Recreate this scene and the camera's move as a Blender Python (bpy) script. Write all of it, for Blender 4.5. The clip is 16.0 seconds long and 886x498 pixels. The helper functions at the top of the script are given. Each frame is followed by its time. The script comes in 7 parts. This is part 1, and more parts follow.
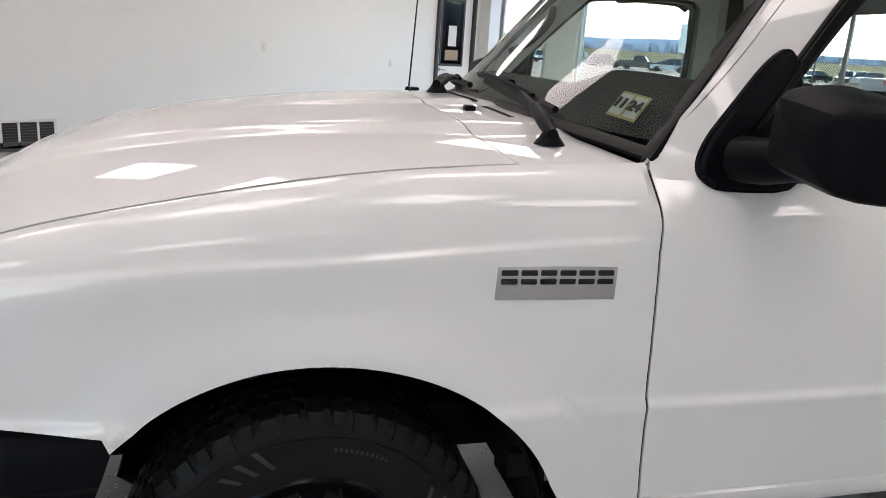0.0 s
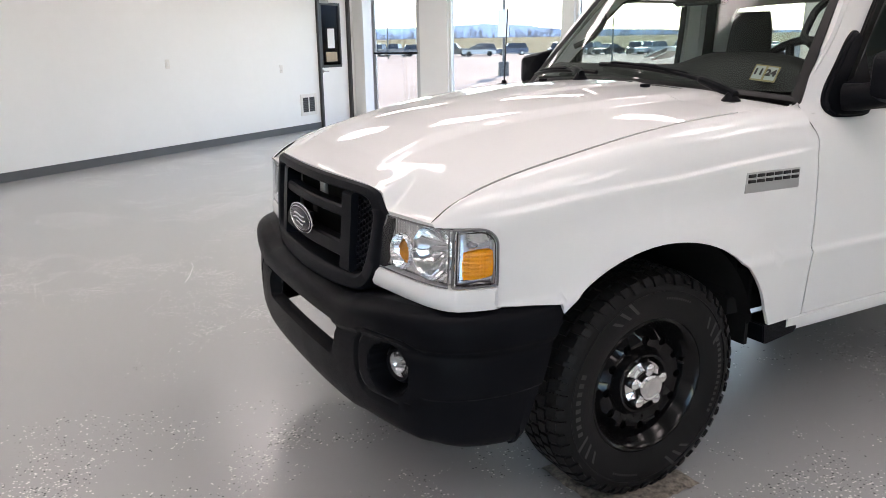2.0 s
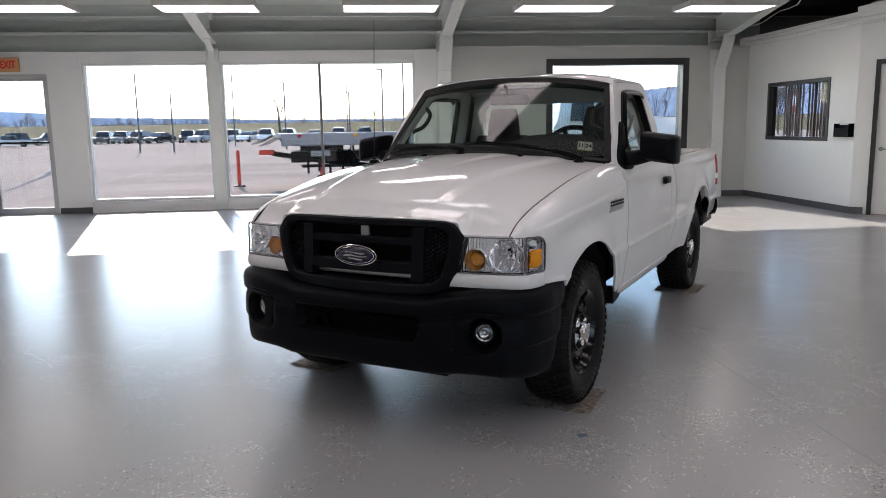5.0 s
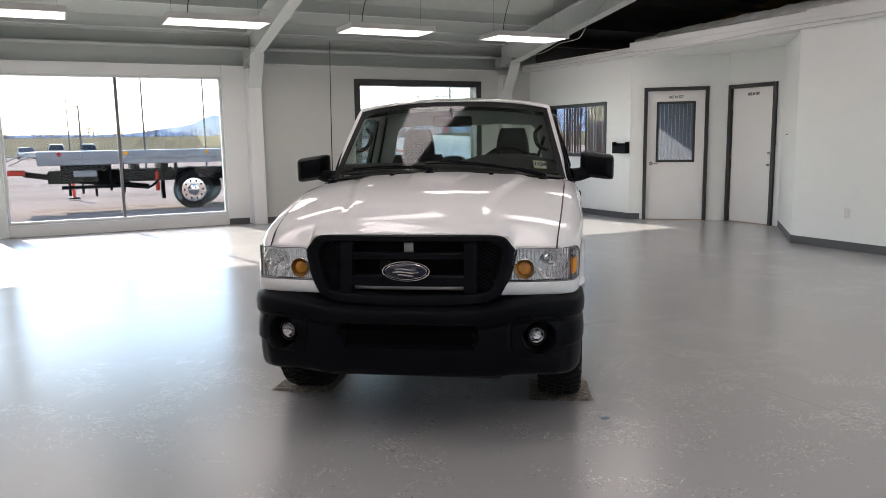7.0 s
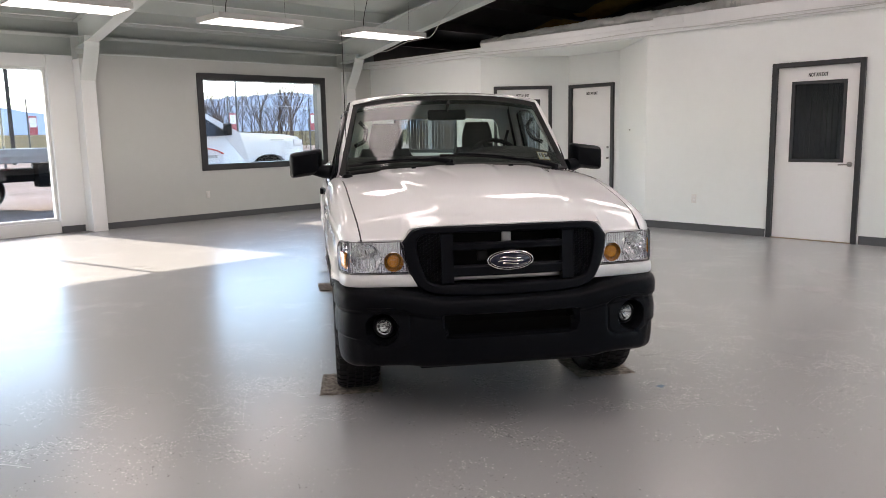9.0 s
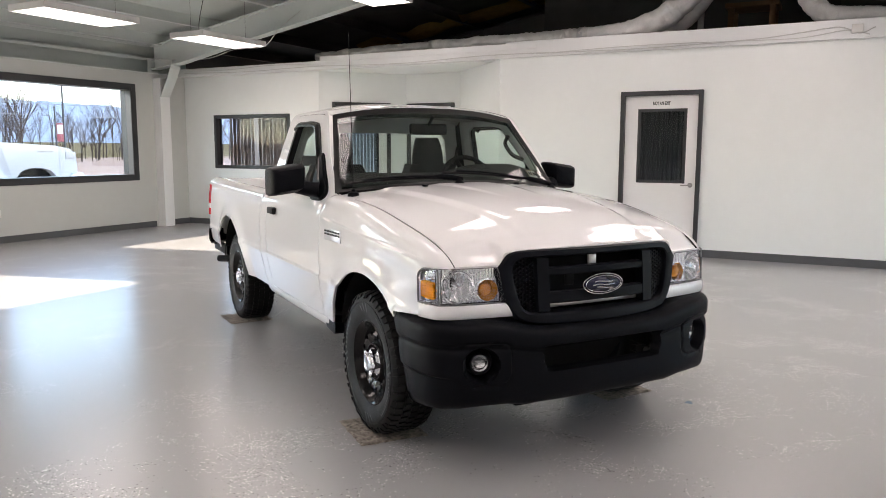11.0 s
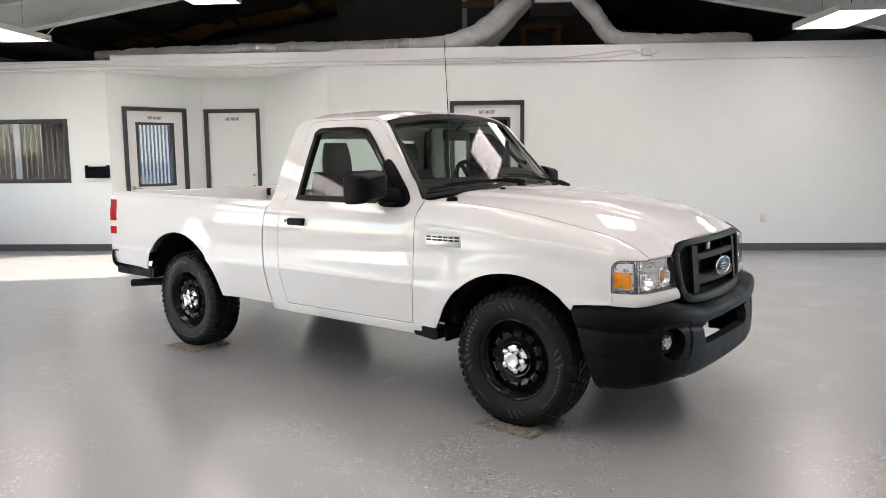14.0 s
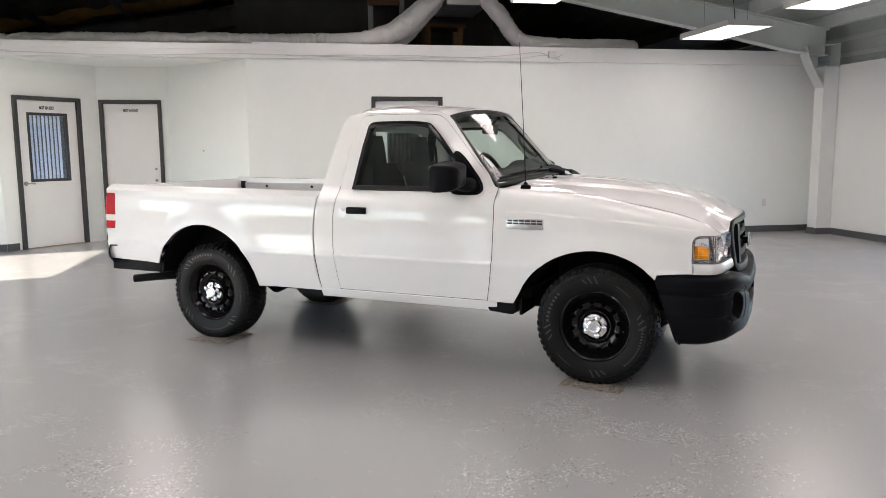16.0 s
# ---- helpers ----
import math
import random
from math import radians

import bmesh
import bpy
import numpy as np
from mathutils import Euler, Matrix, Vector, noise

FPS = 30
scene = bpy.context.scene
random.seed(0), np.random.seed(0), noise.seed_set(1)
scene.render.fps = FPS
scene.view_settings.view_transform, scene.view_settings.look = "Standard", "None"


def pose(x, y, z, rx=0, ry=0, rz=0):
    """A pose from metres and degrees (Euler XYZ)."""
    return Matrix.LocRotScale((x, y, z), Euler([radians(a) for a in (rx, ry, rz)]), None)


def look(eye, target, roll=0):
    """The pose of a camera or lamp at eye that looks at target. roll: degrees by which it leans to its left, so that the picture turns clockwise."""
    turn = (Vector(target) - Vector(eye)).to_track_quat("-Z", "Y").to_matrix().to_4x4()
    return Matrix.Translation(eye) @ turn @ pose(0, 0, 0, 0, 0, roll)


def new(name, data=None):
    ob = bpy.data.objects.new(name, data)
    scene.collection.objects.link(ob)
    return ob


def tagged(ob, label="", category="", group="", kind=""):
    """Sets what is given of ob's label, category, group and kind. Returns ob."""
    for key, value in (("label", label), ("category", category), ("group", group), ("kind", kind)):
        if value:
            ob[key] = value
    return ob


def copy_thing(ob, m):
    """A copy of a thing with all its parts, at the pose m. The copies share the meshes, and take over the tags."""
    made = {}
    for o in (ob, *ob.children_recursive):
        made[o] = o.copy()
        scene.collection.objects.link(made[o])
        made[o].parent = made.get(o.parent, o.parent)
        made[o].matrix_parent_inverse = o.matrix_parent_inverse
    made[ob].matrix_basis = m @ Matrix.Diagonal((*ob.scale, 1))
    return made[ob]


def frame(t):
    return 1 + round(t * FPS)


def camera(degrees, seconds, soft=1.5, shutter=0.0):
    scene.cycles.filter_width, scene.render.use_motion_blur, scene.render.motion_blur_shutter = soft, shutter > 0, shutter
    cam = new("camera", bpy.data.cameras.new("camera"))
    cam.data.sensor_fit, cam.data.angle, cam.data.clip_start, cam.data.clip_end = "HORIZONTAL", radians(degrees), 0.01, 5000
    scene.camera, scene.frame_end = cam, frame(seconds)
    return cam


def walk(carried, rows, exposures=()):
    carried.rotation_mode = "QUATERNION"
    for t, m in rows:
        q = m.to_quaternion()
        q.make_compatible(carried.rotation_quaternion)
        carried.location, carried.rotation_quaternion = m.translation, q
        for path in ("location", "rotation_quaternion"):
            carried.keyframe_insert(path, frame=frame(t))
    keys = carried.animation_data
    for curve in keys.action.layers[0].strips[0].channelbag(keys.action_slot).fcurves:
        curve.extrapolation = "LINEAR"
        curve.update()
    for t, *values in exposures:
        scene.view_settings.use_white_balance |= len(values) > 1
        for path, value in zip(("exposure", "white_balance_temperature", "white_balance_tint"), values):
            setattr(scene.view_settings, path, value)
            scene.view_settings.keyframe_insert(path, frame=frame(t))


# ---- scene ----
cam = camera(60.9, 16.0, soft=0.8)
PATH = [
    (0, (1.59, -1.251, 1.328), (0.354, 0.231, 0.804), 3.9),
    (0.5, (1.509, -1.581, 1.34), (0.339, -0.042, 0.828), 2.3),
    (1, (1.35, -1.919, 1.361), (0.27, -0.314, 0.852), 1.0),
    (1.5, (1.215, -2.28, 1.339), (0.236, -0.615, 0.816), -0.1),
    (2, (1.054, -2.562, 1.336), (0.181, -0.84, 0.812), -0.8),
    (2.5, (0.821, -2.848, 1.362), (0.08, -1.064, 0.845), -0.9),
    (3, (0.652, -3.196, 1.342), (0.083, -1.342, 0.851), -0.4),
    (3.5, (0.41, -3.433, 1.318), (0.045, -1.518, 0.87), 0.1),
    (4, (0.142, -3.633, 1.356), (-0.014, -1.679, 0.958), 0.1),
    (4.5, (-0.111, -3.839, 1.368), (-0.073, -1.871, 1.014), -0.3),
    (5, (-0.416, -3.932, 1.354), (-0.194, -1.97, 1.032), -1.0),
    (5.2, (-0.536, -3.928, 1.372), (-0.245, -1.974, 1.06), -1.2),
    (7.3, (-1.959, -3.66, 1.401), (-1.002, -1.928, 1.11), -1.1),
    (7.5, (-2.066, -3.575, 1.391), (-1.062, -1.87, 1.099), -1.3),
    (8, (-2.398, -3.36, 1.413), (-1.28, -1.729, 1.116), -1.6),
    (8.5, (-2.75, -3.159, 1.399), (-1.51, -1.619, 1.094), -1.6),
    (9, (-3.042, -2.926, 1.39), (-1.677, -1.497, 1.086), -1.2),
    (9.5, (-3.293, -2.625, 1.408), (-1.808, -1.318, 1.112), -0.5),
    (10, (-3.519, -2.299, 1.404), (-1.929, -1.119, 1.121), 0.1),
    (10.2, (-3.547, -2.142, 1.389), (-1.921, -1.012, 1.111), 0.1),
    (12.3, (-4.003, -0.643, 1.386), (-2.096, -0.095, 1.131), -0.2),
    (12.5, (-4.07, -0.508, 1.372), (-2.149, -0.017, 1.116), -0.4),
    (13, (-4.197, -0.165, 1.391), (-2.247, 0.198, 1.135), -0.6),
    (13.5, (-4.26, 0.216, 1.387), (-2.29, 0.455, 1.135), -0.6),
    (14, (-4.374, 0.575, 1.379), (-2.393, 0.692, 1.133), -0.6),
    (14.5, (-4.496, 0.928, 1.397), (-2.511, 0.92, 1.155), -0.6),
    (15, (-4.573, 1.31, 1.403), (-2.592, 1.186, 1.159), -0.6),
    (15.5, (-4.665, 1.691, 1.385), (-2.696, 1.453, 1.133), -0.5),
    (16, (-4.687, 2.06, 1.372), (-2.735, 1.709, 1.11), -0.4),
]
walk(cam, [(t, look(eye, target, roll)) for t, eye, target, roll in PATH], [(0, 3.16, 6800, 11), (2, 3.40, 6800, 11), (3.5, 2.98, 6850, 13), (4.2, 2.72, 6850, 14), (5.0, 2.56, 6600, 13), (7.5, 2.90, 6800, 11), (9.0, 3.12, 6950, 13), (10, 3.24, 7050, 13.5), (12.5, 3.42, 6950, 11.5), (16, 3.30, 6850, 11)])

# ---- world, sun and exposure ----
SUN = Vector((-0.245, 1.0, 0.514)).normalized()   # towards the sun
world = bpy.data.worlds.new("sky")
scene.world = world
world.use_nodes = True
wn = world.node_tree
sky = wn.nodes.new("ShaderNodeTexSky")
sky.sky_type, sky.sun_disc = "NISHITA", False
sky.sun_elevation = math.atan2(SUN.z, math.hypot(SUN.x, SUN.y))
sky.sun_rotation = math.atan2(SUN.x, SUN.y)
sky.air_density, sky.dust_density = 0.9, 0.15
sky.ozone_density = 1.6
wn.links.new(sky.outputs[0], wn.nodes["Background"].inputs[0])
wn.nodes["Background"].inputs[1].default_value = 0.15
sun = new("sun", bpy.data.lights.new("sun", "SUN"))
sun.data.energy, sun.data.angle, sun.data.color = 2.1, radians(0.6), (1.0, 0.93, 0.84)
sun.matrix_world = look(SUN * 60, (0, 0, 0))

# ---- small tools ----
def crv(xs, ys):
    """A smooth curve through a few given values."""
    xs, ys = np.array(xs, float), np.array(ys, float)
    d = np.diff(ys) / np.diff(xs)
    m = np.empty_like(ys)
    m[0], m[-1] = d[0], d[-1]
    for i in range(1, len(xs) - 1):
        m[i] = 0 if d[i - 1] * d[i] <= 0 else 2 * d[i - 1] * d[i] / (d[i - 1] + d[i])

    def f(x):
        x = np.clip(x, xs[0], xs[-1])
        i = np.clip(np.searchsorted(xs, x) - 1, 0, len(xs) - 2)
        h = xs[i + 1] - xs[i]
        t = (x - xs[i]) / h
        return ((2 * t**3 - 3 * t**2 + 1) * ys[i] + (t**3 - 2 * t**2 + t) * h * m[i]
                + (-2 * t**3 + 3 * t**2) * ys[i + 1] + (t**3 - t**2) * h * m[i + 1])
    return f


def empty(name, m=None, parent=None):
    ob = new(name)
    ob.empty_display_size = 0.2
    if parent:
        ob.parent = parent
    if m is not None:
        ob.matrix_basis = m
    return ob


def part(name, bm, material, parent=None, label="", sharp=35, smooth=True, m=None):
    """Links a bmesh as one mesh object, under a thing if one is given."""
    me = bpy.data.meshes.new(name)
    bm.to_mesh(me)
    bm.free()
    for mt in material if isinstance(material, (list, tuple)) else [material]:
        me.materials.append(mt)
    if smooth:
        me.polygons.foreach_set("use_smooth", [True] * len(me.polygons))
        me.set_sharp_from_angle(angle=radians(sharp))
    ob = new(name, me)
    if parent:
        ob.parent = parent
    if m is not None:
        ob.matrix_basis = m
    if label:
        ob["label"] = label
    return ob


def again(ob, parent, m, label=""):
    """Another object on the same mesh."""
    o = new(ob.name.split(".")[0], ob.data)
    o.parent = parent
    o.matrix_basis = m
    if label:
        o["label"] = label
    return o


def box(lo, hi, bevel=0.0, seg=2, bm=None):
    bm = bm or bmesh.new()
    lo, hi = Vector(lo), Vector(hi)
    r = bmesh.ops.create_cube(bm, size=1)
    for v in r["verts"]:
        v.co = Vector([lo[i] + (v.co[i] + 0.5) * (hi[i] - lo[i]) for i in range(3)])
    if bevel > 0:
        es = list({e for v in r["verts"] for e in v.link_edges})
        bmesh.ops.bevel(bm, geom=es, offset=min(bevel, 0.49 * min(hi - lo)), segments=seg, profile=0.5, affect="EDGES")
    return bm


def grid(P, bm=None, closed_u=False, closed_v=False):
    """A surface through an array of points (nu, nv, 3)."""
    bm = bm or bmesh.new()
    nu, nv = len(P), len(P[0])
    vs = [[bm.verts.new(P[i][j]) for j in range(nv)] for i in range(nu)]
    for i in range(nu if closed_u else nu - 1):
        for j in range(nv if closed_v else nv - 1):
            q = [vs[i][j], vs[(i + 1) % nu][j], vs[(i + 1) % nu][(j + 1) % nv], vs[i][(j + 1) % nv]]
            try:
                bm.faces.new(q)
            except ValueError:
                pass
    return bm


def weld(bm, d=0.0004):
    bmesh.ops.remove_doubles(bm, verts=bm.verts, dist=d)
    bmesh.ops.recalc_face_normals(bm, faces=bm.faces)
    return bm


def thick(bm, t):
    """Gives a sheet thickness, inwards from its faces' sides."""
    bm.normal_update()
    outer, rim = list(bm.faces), [e for e in bm.edges if e.is_boundary]
    twin = {v: bm.verts.new(v.co - v.normal * t) for v in list(bm.verts)}
    for f in outer:
        bm.faces.new([twin[v] for v in reversed(f.verts)])
    for e in rim:
        a, b = e.verts
        f = e.link_faces[0]
        vs = list(f.verts)
        if vs[(vs.index(a) + 1) % len(vs)] is not b:
            a, b = b, a
        bm.faces.new((b, a, twin[a], twin[b]))
    return bm


def flip_to(bm, centre):
    """Turns a sheet's faces away from a point."""
    c = Vector(centre)
    bmesh.ops.recalc_face_normals(bm, faces=bm.faces)
    if sum((f.calc_center_median() - c).dot(f.normal) * f.calc_area() for f in bm.faces) < 0:
        bmesh.ops.reverse_faces(bm, faces=bm.faces)
    return bm


def tube(points, r, n=10, bm=None, cap=True, smooth_path=0):
    pts = [Vector(p) for p in points]
    if smooth_path:
        t = np.arange(len(pts))
        fs = [crv(t, [p[k] for p in pts]) for k in range(3)]
        ts = np.linspace(0, len(pts) - 1, smooth_path)
        pts = [Vector([float(f(a)) for f in fs]) for a in ts]
    rs = r if isinstance(r, (list, tuple, np.ndarray)) else [r] * len(pts)
    if len(rs) != len(pts):
        rs = np.interp(np.linspace(0, 1, len(pts)), np.linspace(0, 1, len(rs)), rs)
    P, side = [], None
    for i, p in enumerate(pts):
        d = (pts[min(i + 1, len(pts) - 1)] - pts[max(i - 1, 0)]).normalized()
        if side is None:
            side = d.orthogonal().normalized()
        side = (side - d * side.dot(d)).normalized()
        up = d.cross(side)
        P.append([p + float(rs[i]) * (side * math.cos(a) + up * math.sin(a)) for a in np.linspace(0, 2 * math.pi, n, endpoint=False)])
    bm = bm or bmesh.new()
    first = len(bm.verts)
    grid(P, bm, closed_v=True)
    if cap:
        bm.verts.ensure_lookup_table()
        vs = bm.verts[first:]
        bm.faces.new(vs[:n][::-1])
        bm.faces.new(vs[-n:])
    return bm


def lathe(profile, n=48, axis="y", bm=None, closed=False):
    """Turns (radius, along) pairs about an axis."""
    P = []
    for a in np.linspace(0, 2 * math.pi, n, endpoint=False):
        c, s = math.cos(a), math.sin(a)
        P.append([{"y": (r * c, h, r * s), "z": (r * c, r * s, h), "x": (h, r * c, r * s)}[axis] for r, h in profile])
    bm = grid(P, bm, closed_u=True, closed_v=closed)
    bmesh.ops.recalc_face_normals(bm, faces=bm.faces)
    return bm


def plate(loops, depth, to3, bevel=0.0):
    """A flat plate with holes: outline and hole loops in 2D, and a map (a, b, d) -> 3D; d runs from 0 to depth."""
    bm = bmesh.new()
    for lp in loops:
        vs = [bm.verts.new((a, b, 0)) for a, b in lp]
        for i in range(len(vs)):
            bm.edges.new((vs[i], vs[(i + 1) % len(vs)]))
    bmesh.ops.triangle_fill(bm, use_beauty=True, edges=bm.edges[:])
    if depth:
        r = bmesh.ops.extrude_face_region(bm, geom=bm.faces[:])
        for v in r["geom"]:
            if isinstance(v, bmesh.types.BMVert):
                v.co.z = 1
    for v in bm.verts:
        v.co = to3(v.co.x, v.co.y, v.co.z * depth)
    bmesh.ops.recalc_face_normals(bm, faces=bm.faces)
    return bm


def circle(cx, cy, rx, ry=None, n=24):
    ry = ry or rx
    return [(cx + rx * math.cos(a), cy + ry * math.sin(a)) for a in np.linspace(0, 2 * math.pi, n, endpoint=False)]


def rounded(x0, y0, x1, y1, r, n=5):
    out = []
    for cx, cy, a0 in ((x1 - r, y1 - r, 0), (x0 + r, y1 - r, 90), (x0 + r, y0 + r, 180), (x1 - r, y0 + r, 270)):
        for k in range(n + 1):
            a = radians(a0 + 90 * k / n)
            out.append((cx + r * math.cos(a), cy + r * math.sin(a)))
    return out


def poly_at(pts, n):
    """n points along a polyline of (a, b), evenly by index."""
    pts = np.array(pts, float)
    t = np.linspace(0, len(pts) - 1, n)
    return np.stack([crv(np.arange(len(pts)), pts[:, k])(t) for k in range(pts.shape[1])], 1)


def smooth01(x, a, b):
    t = np.clip((x - a) / (b - a), 0, 1)
    return t * t * (3 - 2 * t)


def lettering(name, text, size, material, parent, m, label="", depth=.0015):
    cu = bpy.data.curves.new(name, "FONT")
    cu.body, cu.size, cu.extrude, cu.align_x, cu.align_y = text, size, depth, "CENTER", "CENTER"
    cu.offset = size * .03
    tmp = bpy.data.objects.new("tmp", cu)
    scene.collection.objects.link(tmp)
    me = bpy.data.meshes.new_from_object(tmp.evaluated_get(bpy.context.evaluated_depsgraph_get()))
    bpy.data.objects.remove(tmp)
    me.materials.clear()
    me.materials.append(material)
    ob = new(name, me)
    if parent:
        ob.parent = parent
    ob.matrix_basis = m
    if label:
        ob["label"] = label
    return ob

# ---- materials ----
def mat(name, color, rough=0.5, metal=0.0, coat=0.0, spec=0.5, bump=0.0, bump_scale=60.0, vary=0.0, vary_scale=3.0,
        rough_vary=0.0, coat_rough=0.03, island=0.0, trans=0.0, emit=0.0, ior=1.45, stretch=(1, 1, 1), thing=0.0):
    """A painted, cast or woven surface: colour with variation at two scales, gloss with wear, and fine relief."""
    m = bpy.data.materials.new(name)
    m.use_nodes = True
    nt = m.node_tree
    b = nt.nodes["Principled BSDF"]
    col = (*color, 1)
    b.inputs["Base Color"].default_value = col
    b.inputs["Roughness"].default_value = rough
    b.inputs["Metallic"].default_value = metal
    b.inputs["Coat Weight"].default_value = coat
    b.inputs["Coat Roughness"].default_value = coat_rough
    b.inputs["Specular IOR Level"].default_value = spec
    b.inputs["Transmission Weight"].default_value = trans
    b.inputs["IOR"].default_value = ior
    if emit:
        b.inputs["Emission Color"].default_value = col
        b.inputs["Emission Strength"].default_value = emit
    N, L = nt.nodes.new, nt.links.new
    tc = N("ShaderNodeTexCoord")
    mp = N("ShaderNodeMapping")
    mp.inputs["Scale"].default_value = stretch
    L(tc.outputs["Object"], mp.inputs[0])
    if vary or rough_vary:
        big, fine = N("ShaderNodeTexNoise"), N("ShaderNodeTexNoise")
        big.inputs["Scale"].default_value, big.inputs["Detail"].default_value = vary_scale, 6
        fine.inputs["Scale"].default_value, fine.inputs["Detail"].default_value = vary_scale * 14, 4
        L(mp.outputs[0], big.inputs[0])
        L(mp.outputs[0], fine.inputs[0])
        mix = N("ShaderNodeMath")
        mix.operation = "MULTIPLY_ADD"
        mix.inputs[1].default_value = 0.35
        L(fine.outputs[0], mix.inputs[0])
        L(big.outputs[0], mix.inputs[2])
        if vary:
            mr = N("ShaderNodeMapRange")
            mr.inputs[1].default_value, mr.inputs[2].default_value = 0.4, 1.0
            mr.inputs[3].default_value, mr.inputs[4].default_value = 1 - vary, 1 + vary
            L(mix.outputs[0], mr.inputs[0])
            sc = N("ShaderNodeVectorMath")
            sc.operation = "SCALE"
            sc.inputs[0].default_value = color
            last = mr.outputs[0]
            for src, amount in ((("ShaderNodeNewGeometry", "Random Per Island"), island), (("ShaderNodeObjectInfo", "Random"), thing)):
                if amount:
                    r, r2, mu = N(src[0]), N("ShaderNodeMapRange"), N("ShaderNodeMath")
                    r2.inputs[3].default_value, r2.inputs[4].default_value = 1 - amount, 1 + amount
                    mu.operation = "MULTIPLY"
                    L(r.outputs[src[1]], r2.inputs[0])
                    L(r2.outputs[0], mu.inputs[0])
                    L(last, mu.inputs[1])
                    last = mu.outputs[0]
            L(last, sc.inputs["Scale"])
            L(sc.outputs[0], b.inputs["Base Color"])
        if rough_vary:
            rr = N("ShaderNodeMapRange")
            rr.inputs[1].default_value, rr.inputs[2].default_value = 0.4, 1.0
            rr.inputs[3].default_value, rr.inputs[4].default_value = max(rough - rough_vary, 0.02), min(rough + rough_vary, 1)
            L(mix.outputs[0], rr.inputs[0])
            L(rr.outputs[0], b.inputs["Roughness"])
    if bump:
        nz, bp = N("ShaderNodeTexNoise"), N("ShaderNodeBump")
        nz.inputs["Scale"].default_value, nz.inputs["Detail"].default_value = bump_scale, 5
        bp.inputs["Strength"].default_value, bp.inputs["Distance"].default_value = bump, 0.004
        L(mp.outputs[0], nz.inputs[0])
        L(nz.outputs[0], bp.inputs["Height"])
        L(bp.outputs[0], b.inputs["Normal"])
    return m


def glass(name, tint=(1, 1, 1), rough=0.0, see=0.9, gloss=0.045):
    """A thin pane: mirrors by Fresnel and lets the rest straight through."""
    m = bpy.data.materials.new(name)
    m.use_nodes = True
    nt = m.node_tree
    nt.nodes.remove(nt.nodes["Principled BSDF"])
    N, L = nt.nodes.new, nt.links.new
    t, g, x = N("ShaderNodeBsdfTransparent"), N("ShaderNodeBsdfGlossy"), N("ShaderNodeMixShader")
    lw, pw, f = N("ShaderNodeLayerWeight"), N("ShaderNodeMath"), N("ShaderNodeMath")
    lw.inputs[0].default_value = 0.5
    pw.operation, pw.inputs[1].default_value = "POWER", 5.0
    f.operation, f.inputs[1].default_value, f.inputs[2].default_value = "MULTIPLY_ADD", 0.9, gloss
    L(lw.outputs["Facing"], pw.inputs[0])
    L(pw.outputs[0], f.inputs[0])
    t.inputs[0].default_value = (*[c * see for c in tint], 1)
    g.inputs["Roughness"].default_value = rough
    L(f.outputs[0], x.inputs[0])
    L(t.outputs[0], x.inputs[1])
    L(g.outputs[0], x.inputs[2])
    L(x.outputs[0], nt.nodes["Material Output"].inputs[0])
    return m


